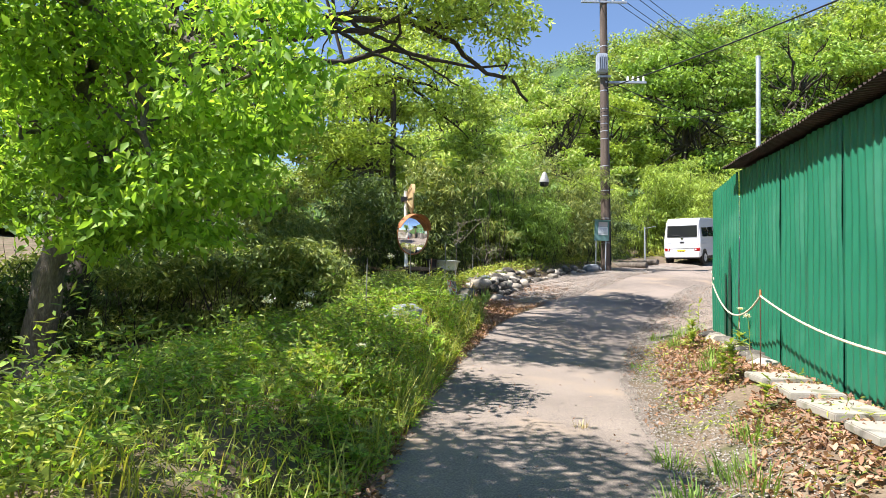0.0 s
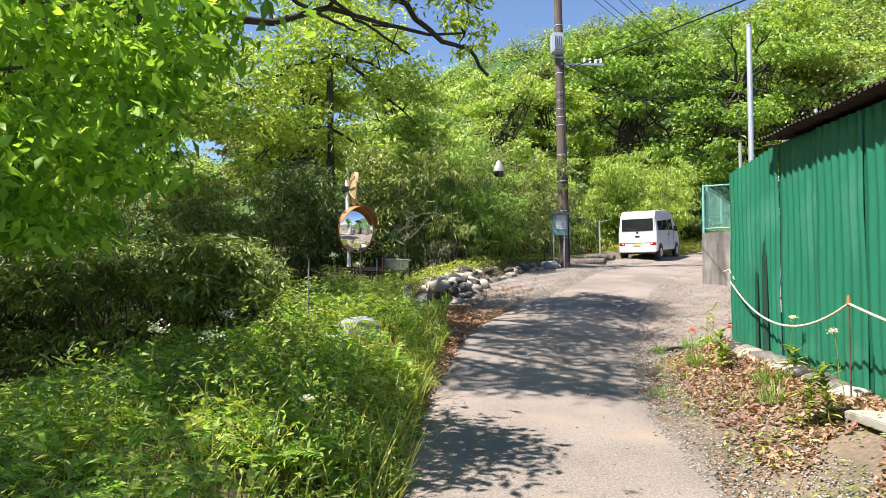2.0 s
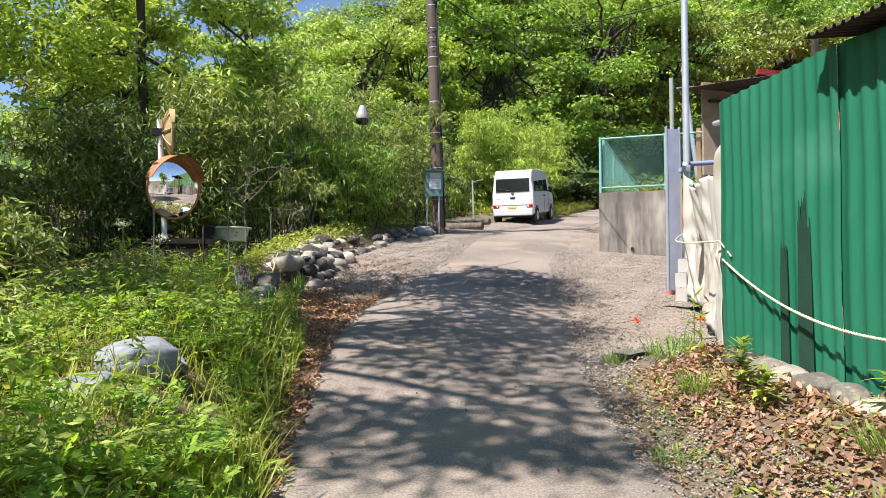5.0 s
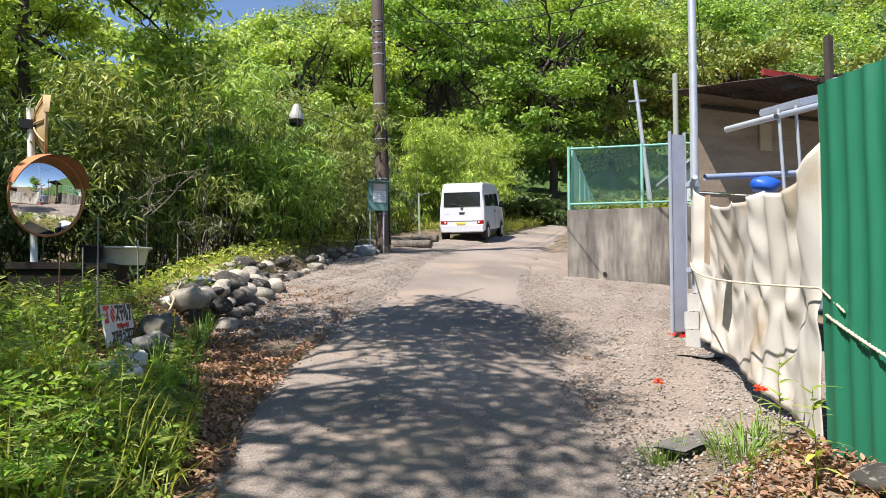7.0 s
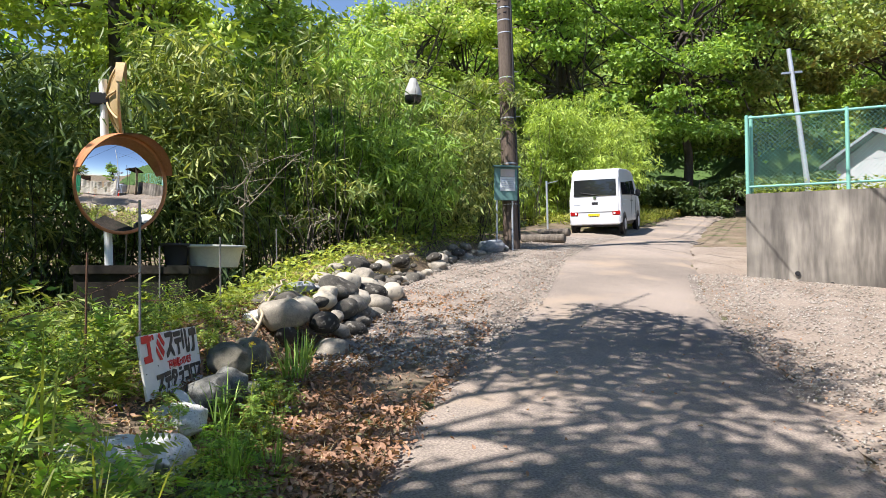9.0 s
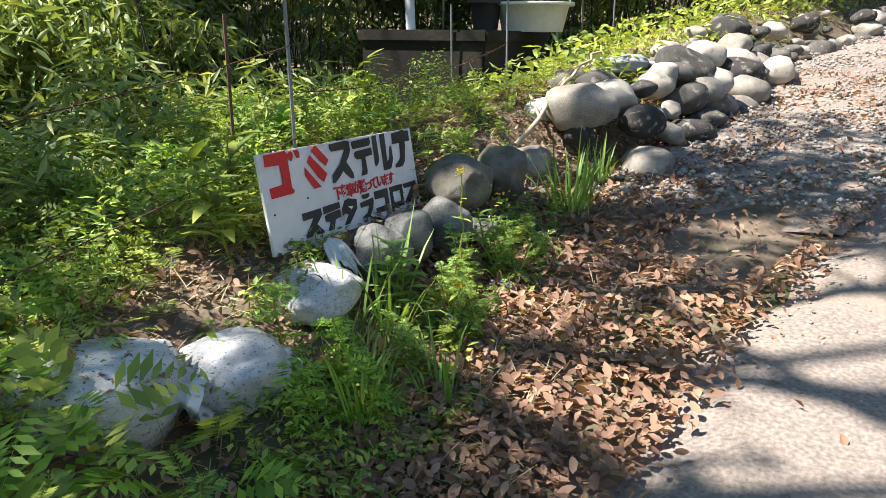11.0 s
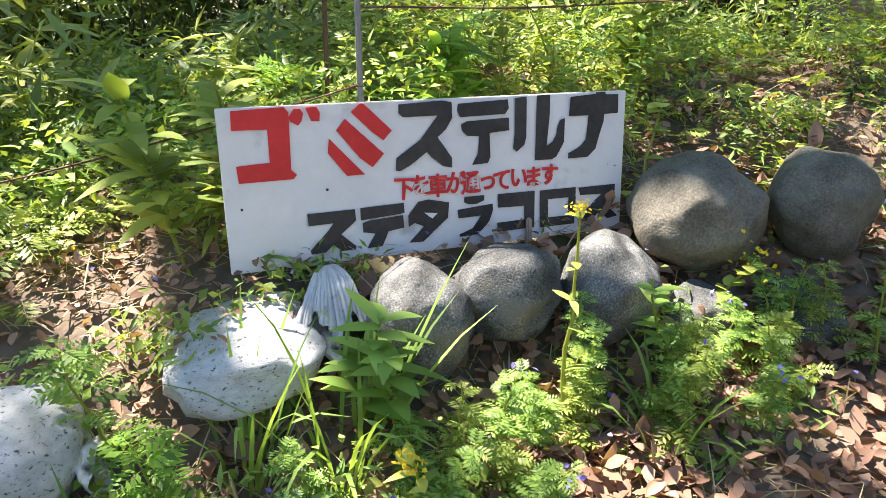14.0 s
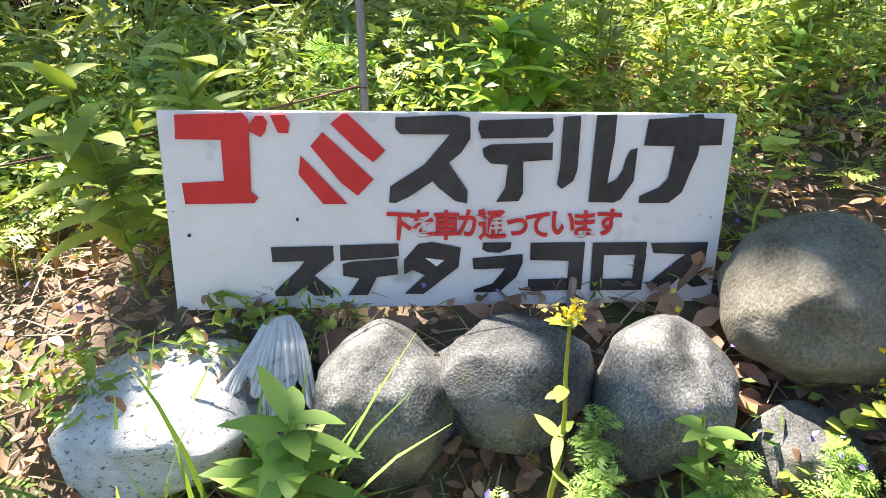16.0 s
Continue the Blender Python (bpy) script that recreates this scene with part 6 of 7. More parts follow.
# ---- sacks ----
def sack(x, y, z, a, b, c, turn, seed, mat, label, group):
    bm = bmesh.new()
    bmesh.ops.create_icosphere(bm, subdivisions=4, radius=1)
    off = Vector((seed, seed * 2.1, 0))
    for v in bm.verts:
        p = v.co.normalized()
        q = Vector((abs(p.x) ** 0.7 * (1 if p.x > 0 else -1), abs(p.y) ** 0.7 * (1 if p.y > 0 else -1), abs(p.z) ** 0.8 * (1 if p.z > 0 else -1)))
        crease = 0.13 * noise.noise(Vector((p.x * 1.4, p.y * 2.6, p.z * 2)) + off) + 0.06 * (0.4 - abs(noise.noise(Vector((p.x * 2, p.y * 6, p.z * 3)) + off))) + 0.012 * noise.noise(p * 14 + off)
        neck = 1 - 0.5 * max(0, p.x - 0.6) / 0.4
        v.co = Vector((q.x, q.y * neck, q.z * neck)) * (0.9 + crease)
    ob = empty("sandbag", pose(x, y, z, 4, -5, turn), label, "sandbag", group)
    part("bag", bm, mat, ob, at=Matrix.Diagonal((a, b, c, 1)), soft=True)
    v, f = [], []
    for k in range(9):
        t = k / 8
        for q in range(40):
            ang = q / 40 * 2 * math.pi
            rad = (0.34 - 0.10 * math.sin(math.pi * min(1, t * 1.6)) + 0.12 * t * t) * (1 + 0.10 * t * math.sin(q * 1.1 + seed) + 0.08 * math.sin(ang * 5))
            v.append((a * (0.78 + 0.30 * t), b * rad * math.cos(ang), c * rad * 0.8 * math.sin(ang) - c * 0.35 * t))
    for k in range(8):
        for q in range(40):
            p, r2 = k * 40 + q, k * 40 + (q + 1) % 40
            f.append((p, r2, r2 + 40, p + 40))
    part("neck", quick_mesh("neck", np.array(v), np.array(f)), mat, ob, "gathered mouth of the sack", soft=True)
    ring = [(a * 0.93, b * 0.27 * math.cos(q * 0.4), c * 0.25 * math.sin(q * 0.4) - c * 0.17) for q in range(17)]
    part("tie_cord", tubes("cord", [(ring, 0.003)], 5), ROPE, ob, "pale cord")
    return ob


G6 = "old sandbags on the bank"
sack(0.29, 13.01, 1.550, 0.15, 0.14, 0.075, 74, 1, SANDBAG, "torn white woven sandbag with dark mildew under the sign", G6)
sack(0.27, 12.61, 1.475, 0.15, 0.13, 0.095, 60, 2, SANDBAG, "white woven sandbag with black specks among weeds", G6)
sack(0.08, 12.36, 1.50, 0.23, 0.17, 0.12, 20, 3, SANDBAG, "mossy white sandbag covered with dead leaves", G6)
sack(-0.48, 9.92, 1.30, 0.26, 0.20, 0.17, 40, 6, GREY_BAG, "bulging grey-white plastic sack on the bank", G6)
sack(-0.68, 9.40, 1.20, 0.22, 0.18, 0.14, 70, 7, GREY_BAG, "bulging grey-white plastic sack on the bank", G6)
sack(0.60, 15.18, 1.90, 0.15, 0.1, 0.07, 60, 8, SANDBAG, "shredded pale sack draped over the stones", G6)
sack(0.92, 16.05, 2.12, 0.2, 0.12, 0.06, 20, 9, GREY_BAG, "shredded pale sack draped over the stones", G6)
sack(4.62, 21.95, gz1(4.62, 21.95) + 0.13, 0.28, 0.2, 0.14, 10, 10, GREY_BAG, "grey sack slumped beside the utility pole", G6)

# gathered mouth of the sack under the sign, spread like a fan
U, V = np.meshgrid(np.linspace(-1, 1, 90), np.linspace(0, 1, 24))
V = V * (0.82 + 0.14 * np.sin(U * 6 + 1) + 0.06 * np.sin(U * 17))
reach = 0.014 + 0.066 * V ** 0.7
pleat = 0.0022 * (np.sin(U * 37 + 2.6 * np.sin(U * 7 + V * 2)) + 0.6 * np.sin(U * 71 + 3 * np.sin(U * 11))) * np.clip(V * 3, 0.25, 1) * (1 - 0.35 * V)
fan = np.stack([0.245 + 0.12 * V + 0.02 * U * V + pleat, 13.185 + U * reach - 0.04 * V, 1.660 - 0.05 * V - 0.045 * V * V + 0.012 * np.sin(V * 6) * U + pleat - 0.015 * U * U * V], -1)
a = (np.arange(23)[:, None] * 90 + np.arange(89)[None]).ravel()
mouth = thing("sack_mouth", quick_mesh("mouth", fan.reshape(-1, 3), np.stack([a, a + 1, a + 91, a + 90], 1)), SANDBAG, "pleated white mouth of a woven sack spread over stones", "sack", soft=True)
mouth.modifiers.new("thickness", "SOLIDIFY").thickness = 0.003


def bag_litter(x, y, z, a, b, c, n, seed):
    """Dead leaves and moss that have settled on an old sack."""
    rr = np.random.default_rng(seed)
    ang, d = rr.random(n) * 6.283, np.sqrt(rr.random(n)) * 1.05
    u, w = d * np.cos(ang), d * np.sin(ang)
    q = 0.5 + 0.5 * np.sin(u * 4 + seed) * np.cos(w * 5 + 1)
    k = rr.random(n) < 0.15 + q
    p = np.stack([x + a * u, y + b * w, z + c * np.sqrt(np.clip(1.0 - d * d * 0.8, 0, 1)) * 0.95 + 0.006], 1)[k]
    h = len(p) // 2
    thing("leaf_litter", leaf_cloud("litter", p[:h], 0.028, rr, 0.5, 0.0, 0.7, 2.0, True), DRY_LEAF, "dead leaves settled on an old sandbag", "leaf litter", kind="stuff")
    thing("moss", leaf_cloud("moss", p[h:], 0.014, rr, 0.5, 0.0, 0.5, 0.8), L_WEED, "moss and sprouts on an old sandbag", "moss", kind="stuff")


bag_litter(0.06, 12.38, 1.50, 0.22, 0.17, 0.12, 420, 4)
bag_litter(0.24, 12.97, 1.575, 0.10, 0.13, 0.06, 60, 5)

# ---- stakes and barbed wire ----
G7 = "stakes of the wire fence"
stakes = [(-0.50, 11.2, 2.35), (0.06, 13.36, 2.62), (0.30, 15.5, 2.55), (0.75, 17.4, 2.75), (-0.28, 16.3, 2.5), (-0.9, 8.6, 2.0)]
for x, y, top in stakes:
    g = gz1(x, y)
    thing("wire_stake", cyl(0.0065, top - g + 0.1, 8, at=pose(0, 0, (top - g) / 2 - 0.05)), plain("grey_weathered_stake", (0.22, 0.21, 0.20), 0.8), "thin grey stake carrying barbed wire", "stake", G7, at=pose(x, y, g, 0.8, -0.8, 0))
thing("wire_stake", cyl(0.006, 0.7, 6, at=pose(0, 0, 0.33)), RUST_SHEET, "thin rusty rod behind the sign", "stake", G7, at=pose(-0.21, 13.40, gz1(-0.21, 13.4)))


def barbed(a, b, drop, seed):
    rr = np.random.default_rng(seed)
    n = 40
    line = sag(a, b, drop, n)
    L = np.linalg.norm(np.array(b) - np.array(a))
    t = np.linspace(0, 2 * np.pi * L / 0.05, n)
    out = [(line, 0.0016), (line + np.stack([0 * t, 0.002 * np.cos(t), 0.002 * np.sin(t)], 1), 0.0014)]
    for s in np.arange(0.05, L, 0.11):
        c = np.array([np.interp(s / L, np.linspace(0, 1, n), line[:, k]) for k in range(3)])
        for q in range(2):
            d = rr.normal(0, 1, 3)
            d *= 0.016 / np.linalg.norm(d)
            out.append(([c - d, c + d], 0.0013))
    return thing("barbed_wire", tubes("wire", out, 4), RUST_SHEET, "rusty grey barbed wire strand between stakes", "barbed wire", "barbed wire strands")


for k, (a, b, z) in enumerate((((-0.50, 11.2), (0.06, 13.36), 0), ((0.06, 13.36), (0.30, 15.5), 0), ((0.30, 15.5), (0.75, 17.4), 0.05), ((-0.9, 8.6), (-0.50, 11.2), -0.2))):
    barbed((*a, 1.72 + z - (0.15 if k == 0 else 0)), (*b, 1.95 + z), 0.05, k)
    barbed((*a, 2.1 + z - (0.1 if k == 0 else 0)), (*b, 2.25 + z), 0.06, k + 9)
thing("dead_branch", tubes("branch", [(bend((0.55, 14.62, 1.78), (0.82, 15.75, 2.2), 12, 0.05, 0.02, sr), np.linspace(0.013, 0.007, 12)), ([(0.62, 14.9, 1.87), (0.5, 15.2, 1.98)], 0.008)], 7), plain("bleached_wood", (0.42, 0.33, 0.22), 0.9, 0, 0.3, 8, 0.3), "bleached dead branch lying on the stones", "branch", soft=True)

# ---- small plants ----
def blades(name, base, out, length, width, curl, segs=4):
    """Tapered bending blades: base and heading (arrays), length, width, and how far they bow over."""
    b, d = np.asarray(base, float), np.asarray(out, float)
    n = len(b)
    d = d / np.linalg.norm(d, axis=1)[:, None]
    flat = d * [1, 1, 0]
    flat = flat / (np.linalg.norm(flat, axis=1)[:, None] + 1e-6)
    side = np.cross(d, [0, 0, 1.0])
    side /= np.linalg.norm(side, axis=1)[:, None] + 1e-6
    L, W, C = (np.broadcast_to(np.asarray(q, float), n)[:, None] for q in (length, width, curl))
    rows = []
    for k in range(segs + 1):
        t = k / segs
        c = b + d * L * t + (flat * 0.35 - np.array([0, 0, 1.0])) * C * L * t * t
        w = W * 0.5 * np.sin(np.pi * (0.18 + 0.82 * t)) ** 0.9 if segs > 3 else W * 0.5 * (1 - t)
        rows += [c - side * (w + 0.0003), c + side * (w + 0.0003)]
    v = np.stack(rows, 1)
    m = 2 * (segs + 1)
    i = np.arange(n)[:, None] * m
    f = np.concatenate([i + [2 * k, 2 * k + 1, 2 * k + 3, 2 * k + 2] for k in range(segs)])
    return quick_mesh(name, v.reshape(-1, 3), f)


def plant(x, y, h, leaves, length, width, mat, seed, label, name="weed", flower=None, group="weeds on the verge", spread=0.05, tilt=0.55):
    """A stem with lance-shaped leaves, and flowers at its head."""
    rr = np.random.default_rng(seed)
    z = gz1(x, y)
    ob = empty(name, pose(x, y, z), label, "plant", group)
    top = np.array([rr.normal(0, spread), rr.normal(0, spread), h])
    part("stem", tubes("stem", [(bend((0, 0, -0.02), top, 8, 0, 0.004, rr), np.linspace(0.005, 0.002, 8))], 6), GRASS, ob)
    t = rr.uniform(0.12, 1.0, leaves) ** 0.8
    a = np.arange(leaves) * 2.4 + rr.normal(0, 0.3, leaves)
    base = top[None] * t[:, None]
    out = np.stack([np.cos(a), np.sin(a), np.full(leaves, tilt) + rr.normal(0, 0.25, leaves)], 1)
    part("foliage", blades("foliage", base, out, length * rr.uniform(0.6, 1.2, leaves) * (1.15 - 0.4 * t), width * rr.uniform(0.8, 1.2, leaves), rr.uniform(0.1, 0.5, leaves), 5), mat, ob)
    if flower:
        fmat, n, fr, fs = flower
        head = part("flower_head", leaf_cloud("flower", top + rr.normal(0, 1, (n, 3)) * [fr, fr, fr * 0.6], fs, rr, 0.7, -0.3, 0.3, 1.0), fmat, ob)
        tagged(head, kind="stuff")
    return ob


def herb(x, y, h, n, length, mat, seed, label, flower=None, spread=0.05, wide=0.42, group="feathery weeds on the verge", plump=0.36):
    """A branching stem with feathered leaves up its length."""
    rr = np.random.default_rng(seed)
    ob = empty("weed", pose(x, y, gz1(x, y)), label, "plant", group)
    top = np.array([rr.normal(0, spread), rr.normal(0, spread), h])
    part("stem", tubes("stem", [(bend((0, 0, -0.02), top, 8, 0, 0.004, rr), np.linspace(0.0035, 0.0014, 8))], 6), GRASS, ob)
    t = rr.uniform(0.1, 1.0, n) ** 0.75
    a = np.arange(n) * 2.4 + rr.normal(0, 0.4, n)
    out = np.stack([np.cos(a), np.sin(a), rr.uniform(0.1, 0.9, n)], 1)
    part("foliage", sprigs("foliage", top[None] * t[:, None], out, length * rr.uniform(0.6, 1.2, n) * (1.15 - 0.5 * t), rr, 5, wide, 0.35, plump), mat, ob)
    if flower:
        fmat, k, fr, fs = flower
        tagged(part("flower_head", leaf_cloud("flower", top + rr.normal(0, 1, (k, 3)) * [fr, fr, fr * 0.6], fs, rr, 0.7, -0.3, 0.3, 1.0), fmat, ob), kind="stuff")
    return ob


plant(0.46, 13.14, 0.25, 26, 0.105, 0.030, L_MAPLE, 1, "broad-leaved green weed growing before the sign")
plant(0.50, 13.20, 0.22, 22, 0.100, 0.028, L_MAPLE, 2, "broad-leaved green weed growing before the sign")
plant(0.62, 13.22, 0.22, 8, 0.05, 0.016, L_WEED, 3, "yellow-flowered weed before the sign", flower=(PETAL_YELLOW, 40, 0.012, 0.011))
plant(0.62, 13.47, 0.44, 9, 0.045, 0.014, L_WEED, 4, "tall thin mustard stalk with a yellow flower head", "mustard_plant", (PETAL_YELLOW, 60, 0.009, 0.008), spread=0.02)
plant(0.66, 13.72, 0.24, 22, 0.06, 0.020, L_MAPLE, 5, "broad-leaved green weed among the boulders", flower=(PETAL_BLUE, 4, 0.008, 0.010))
plant(0.58, 13.85, 0.17, 12, 0.035, 0.03, L_WEED, 6, "small creeping weed with yellow blooms between boulders", flower=(PETAL_YELLOW, 30, 0.03, 0.012))
plant(-0.02, 13.08, 0.36, 30, 0.13, 0.036, L_WEED, 7, "leafy weed growing behind the sign")
plant(0.05, 12.98, 0.34, 30, 0.14, 0.037, L_WEED, 8, "leafy weed growing behind the sign")
plant(-0.12, 13.66, 0.30, 40, 0.13, 0.034, L_BRIGHT, 9, "bright green leafy weed lit by the sun behind the sign")
plant(-0.16, 13.78, 0.30, 40, 0.13, 0.034, L_BRIGHT, 10, "bright green leafy weed lit by the sun behind the sign")
plant(-0.10, 14.27, 0.40, 44, 0.16, 0.042, L_WEED, 11, "leafy weed growing on the bank")
plant(0.34, 13.90, 0.30, 12, 0.04, 0.034, L_WEED, 12, "ivy-like creeper at the sign's corner", spread=0.03, tilt=0.2)
pr = np.random.default_rng(15)
for k in range(30):
    y = 12.95 + 1.15 * (k + pr.random()) / 30
    herb(0.53 + 0.16 * (y - 13.0) + pr.uniform(-0.02, 0.16), y, pr.uniform(0.12, 0.23), 46, 0.052, (L_MAPLE, L_WEED, L_MAPLE)[k % 3], 60 + k, "low feathery weed before the boulders", (PETAL_BLUE, 5, 0.012, 0.012) if k % 4 == 0 else None)
for k in range(34):
    y = pr.uniform(11.9, 15.2)
    x = np.interp(y, BANK_Y, BANK_X) - pr.uniform(0.45, 1.6) if k % 2 else pr.uniform(0.25, 0.72) if y < 12.9 else pr.uniform(-0.7, 0.0)
    herb(float(x), y, pr.uniform(0.12, 0.34), 26, 0.10, (L_WEED, L_MAPLE, L_BRIGHT)[k % 3], 700 + k, "feathery green weed on the bank", (PETAL_YELLOW, 8, 0.015, 0.010) if k % 7 == 0 else None)
for k in range(26):
    y = pr.uniform(11.2, 16.0)
    x = pr.uniform(-1.1, -0.25 if y < 13.0 else 0.1)
    plant(x, y, pr.uniform(0.15, 0.34), 22, 0.085, 0.022, (L_WEED, L_MAPLE, GRASS)[k % 3], 100 + k, "leafy green weed on the bank")
for k, (x, y) in enumerate(((-0.95, 12.9), (-0.85, 12.75), (-1.3, 7.2), (-1.6, 6.3), (-1.2, 6.0), (-0.6, 12.7))):
    plant(x, y, 0.75 if k < 2 else 0.6, 12, 0.08, 0.015, GRASS, 150 + k, "tall weed with clustered white flowers", "daisy_plant", (PETAL_WHITE, 70, 0.035, 0.02), spread=0.04)
for k, (x, y, h, n) in enumerate(((2.80, 6.75, 0.42, 60), (2.72, 6.9, 0.36, 50), (3.28, 9.25, 0.36, 50), (3.1, 8.9, 0.3, 40), (3.45, 9.9, 0.5, 16), (3.75, 10.4, 0.55, 16), (3.5, 8.3, 0.25, 30), (2.5, 5.6, 0.3, 24))):
    plant(x, y, h, n, 0.17, 0.032, L_WEED, 170 + k, "leafy green weed growing beside the shed")
for k, (x, y, h) in enumerate(((3.08, 7.0, 0.55), (3.45, 8.35, 0.5), (-0.62, 5.9, 0.5))):
    plant(x, y, h, 6, 0.05, 0.01, GRASS, 190 + k, "white dandelion seed head on a long stalk", "dandelion", (PETAL_WHITE, 220, 0.014, 0.014), spread=0.07)
for k, (x, y, h) in enumerate(((4.36, 11.12, 0.22), (4.25, 12.1, 0.10))):
    plant(x, y, h, 5, 0.06, 0.012, GRASS, 200 + k, "single red poppy on a thin stalk", "poppy", (PETAL_RED, 14, 0.012, 0.045), group="poppies on the gravel", spread=0.02)


def tuft(x, y, n, h, r, mat, seed, label, width=0.008):
    rr = np.random.default_rng(seed)
    z = gz1(x, y)
    a, d = rr.random(n) * 6.283, r * np.sqrt(rr.random(n))
    base = np.stack([d * np.cos(a), d * np.sin(a), np.zeros(n) - 0.01], 1)
    out = np.stack([np.cos(a) * 0.5 * rr.random(n), np.sin(a) * 0.5 * rr.random(n), np.ones(n)], 1)
    return thing("grass_tuft", blades("tuft", base, out, h * rr.uniform(0.5, 1.15, n), width, rr.uniform(0.05, 0.7, n), 4), mat, label, "grass", "grass tufts on the verges", at=pose(x, y, z))


for k, (x, y, n, h, r) in enumerate(((0.86, 14.35, 90, 0.42, 0.09), (0.95, 14.75, 40, 0.3, 0.05), (0.55, 12.75, 60, 0.35, 0.07), (0.50, 13.1, 22, 0.5, 0.05), (0.42, 12.95, 30, 0.4, 0.06), (0.72, 12.9, 24, 0.3, 0.05), (0.75, 13.6, 14, 0.3, 0.04), (1.66, 5.05, 80, 0.2, 0.14), (1.5, 4.2, 120, 0.25, 0.2), (2.0, 4.5, 140, 0.25, 0.3), (2.3, 5.2, 100, 0.22, 0.2), (3.1, 8.0, 90, 0.25, 0.15), (2.9, 7.6, 90, 0.22, 0.15), (3.2, 9.6, 100, 0.25, 0.15), (3.3, 10.86, 90, 0.2, 0.12), (3.6, 10.5, 120, 0.28, 0.2), (2.5, 8.9, 60, 0.15, 0.12), (1.9, 3.6, 120, 0.3, 0.3), (3.85, 10.7, 70, 0.25, 0.12))):
    tuft(x, y, n, h, r, L_MAPLE, 400 + k, "tuft of fresh green grass on the verge")
for k, (x, y) in enumerate(((0.42, 12.98), (0.48, 12.93), (1.2, 6.0))):
    tuft(x, y, 30, 0.16, 0.05, STRAW, 450 + k, "tuft of dry straw-coloured grass", 0.005)


def fern(x, y, seed, size=0.5):
    rr = np.random.default_rng(seed)
    ob = empty("fern", pose(x, y, gz1(x, y)), "bright green fern on the bank", "fern", "ferns on the bank")
    for k in range(9):
        a = k * 0.7 + rr.normal(0, 0.15)
        d = np.array([math.cos(a), math.sin(a)])
        t = np.linspace(0.08, 1, 22)
        rib = np.stack([d[0] * t * size * 0.8, d[1] * t * size * 0.8, size * (0.75 * t - 0.55 * t * t)], 1)
        side = np.array([-d[1], d[0], 0])
        base = np.concatenate([rib, rib])
        out = np.concatenate([np.tile(side, (22, 1)), np.tile(-side, (22, 1))]) + np.array([d[0] * 0.35, d[1] * 0.35, 0.1])
        L = np.tile(size * 0.24 * np.sin(np.pi * (0.15 + 0.83 * t)), 2)
        part("frond", blades("frond", base, out, L, size * 0.035, 0.15, 4), L_BRIGHT, ob)
    return ob


for k, (x, y) in enumerate(((-0.55, 6.6), (-0.75, 7.3), (-0.85, 5.9), (-0.35, 8.8), (-0.6, 9.4), (-1.3, 6.9), (-0.2, 10.6), (-0.9, 8.3), (-0.75, 5.2))):
    fern(x, y, 500 + k, 0.42 + 0.05 * (k % 4))

# ---- what nobody could count: grass, weeds, dead leaves, gravel ----
vr = np.random.default_rng(31)


def strewn(n, xa, xb, ya, yb, power=1.0):
    y = vr.uniform(ya, yb, n)
    lo, hi = xa(y), xb(y)
    return lo + (hi - lo) * vr.random(n) ** power, y


def patchy(x, y, s=1.7):
    return 0.5 + 0.5 * np.sin(x * s + 2 * np.sin(y * 0.9 * s)) * np.cos(y * s * 0.8 + 1.3 * np.sin(x * 1.1 * s))


bank = lambda y: np.interp(y, BANK_Y, BANK_X)
# tall weeds on the left bank
x, y = strewn(120000, lambda y: bank(y) - 5.0, lambda y: bank(y) + 0.08, -3, 11.7, 0.72)
clump = patchy(x, y, 2.3) * patchy(x + 3.1, y, 4.7)
near_sack = (np.hypot(x + 0.42, y - 9.75) < 0.42) | (np.hypot(x + 0.62, y - 9.2) < 0.36)
m = (vr.random(len(x)) < 0.06 + 2.2 * clump) & ~(near_sack & (vr.random(len(x)) < 0.9))
x, y, near_sack, clump = x[m], y[m], near_sack[m], clump[m]
inner = bank(y) - x
h = (0.06 + 0.70 * clump + 0.18 * patchy(x, y, 0.7)) * np.interp(inner, [0, 0.9, 1.8, 3.0], [1, 1, 0.5, 0.3]) * np.clip(inner * 2.0 + 0.3, 0.25, 1.25) * np.where(near_sack, 0.25, 1.0)
z = gz(x, y) + h * vr.random(len(x)) ** 0.6
third = vr.integers(0, 3, len(x))
for k, (mat, size, asp) in enumerate(((L_WEED, 0.052, 0.36), (L_BRIGHT, 0.045, 0.5), (L_BAMBOO, 0.07, 0.16))):
    q = third == k
    thing("bank_weeds", leaf_cloud("weeds", np.stack([x, y, z], 1)[q], size, vr, asp, 0.1, 0.25, 0.9), mat, "tangled green weeds covering the bank", "weeds", kind="stuff")
x, y = strewn(16000, lambda y: bank(y) - 4.5, lambda y: bank(y) + 0.1, -3, 15.5, 0.6)
m = ~((x > -0.5) & (y > 11.9)) & (vr.random(len(x)) < np.where(y > 11.9, 0.35, 1.0))
x, y = x[m], y[m]
n = len(x)
thing("bank_grass", blades("grass", np.stack([x, y, gz(x, y) - 0.01], 1), np.stack([vr.normal(0, 0.3, n), vr.normal(0, 0.3, n), np.ones(n)], 1), (0.15 + 0.6 * patchy(x, y, 2.3) * patchy(x + 3.1, y, 4.7) + 0.2 * patchy(x, y, 1.1)) * vr.uniform(0.5, 1.3, n) * np.interp(bank(y) - x, [0, 0.9, 2.0, 3.0], [1, 1, 0.55, 0.4]), 0.008, vr.uniform(0.1, 0.7, n), 4), GRASS, "long green grass on the bank", "grass", kind="stuff")
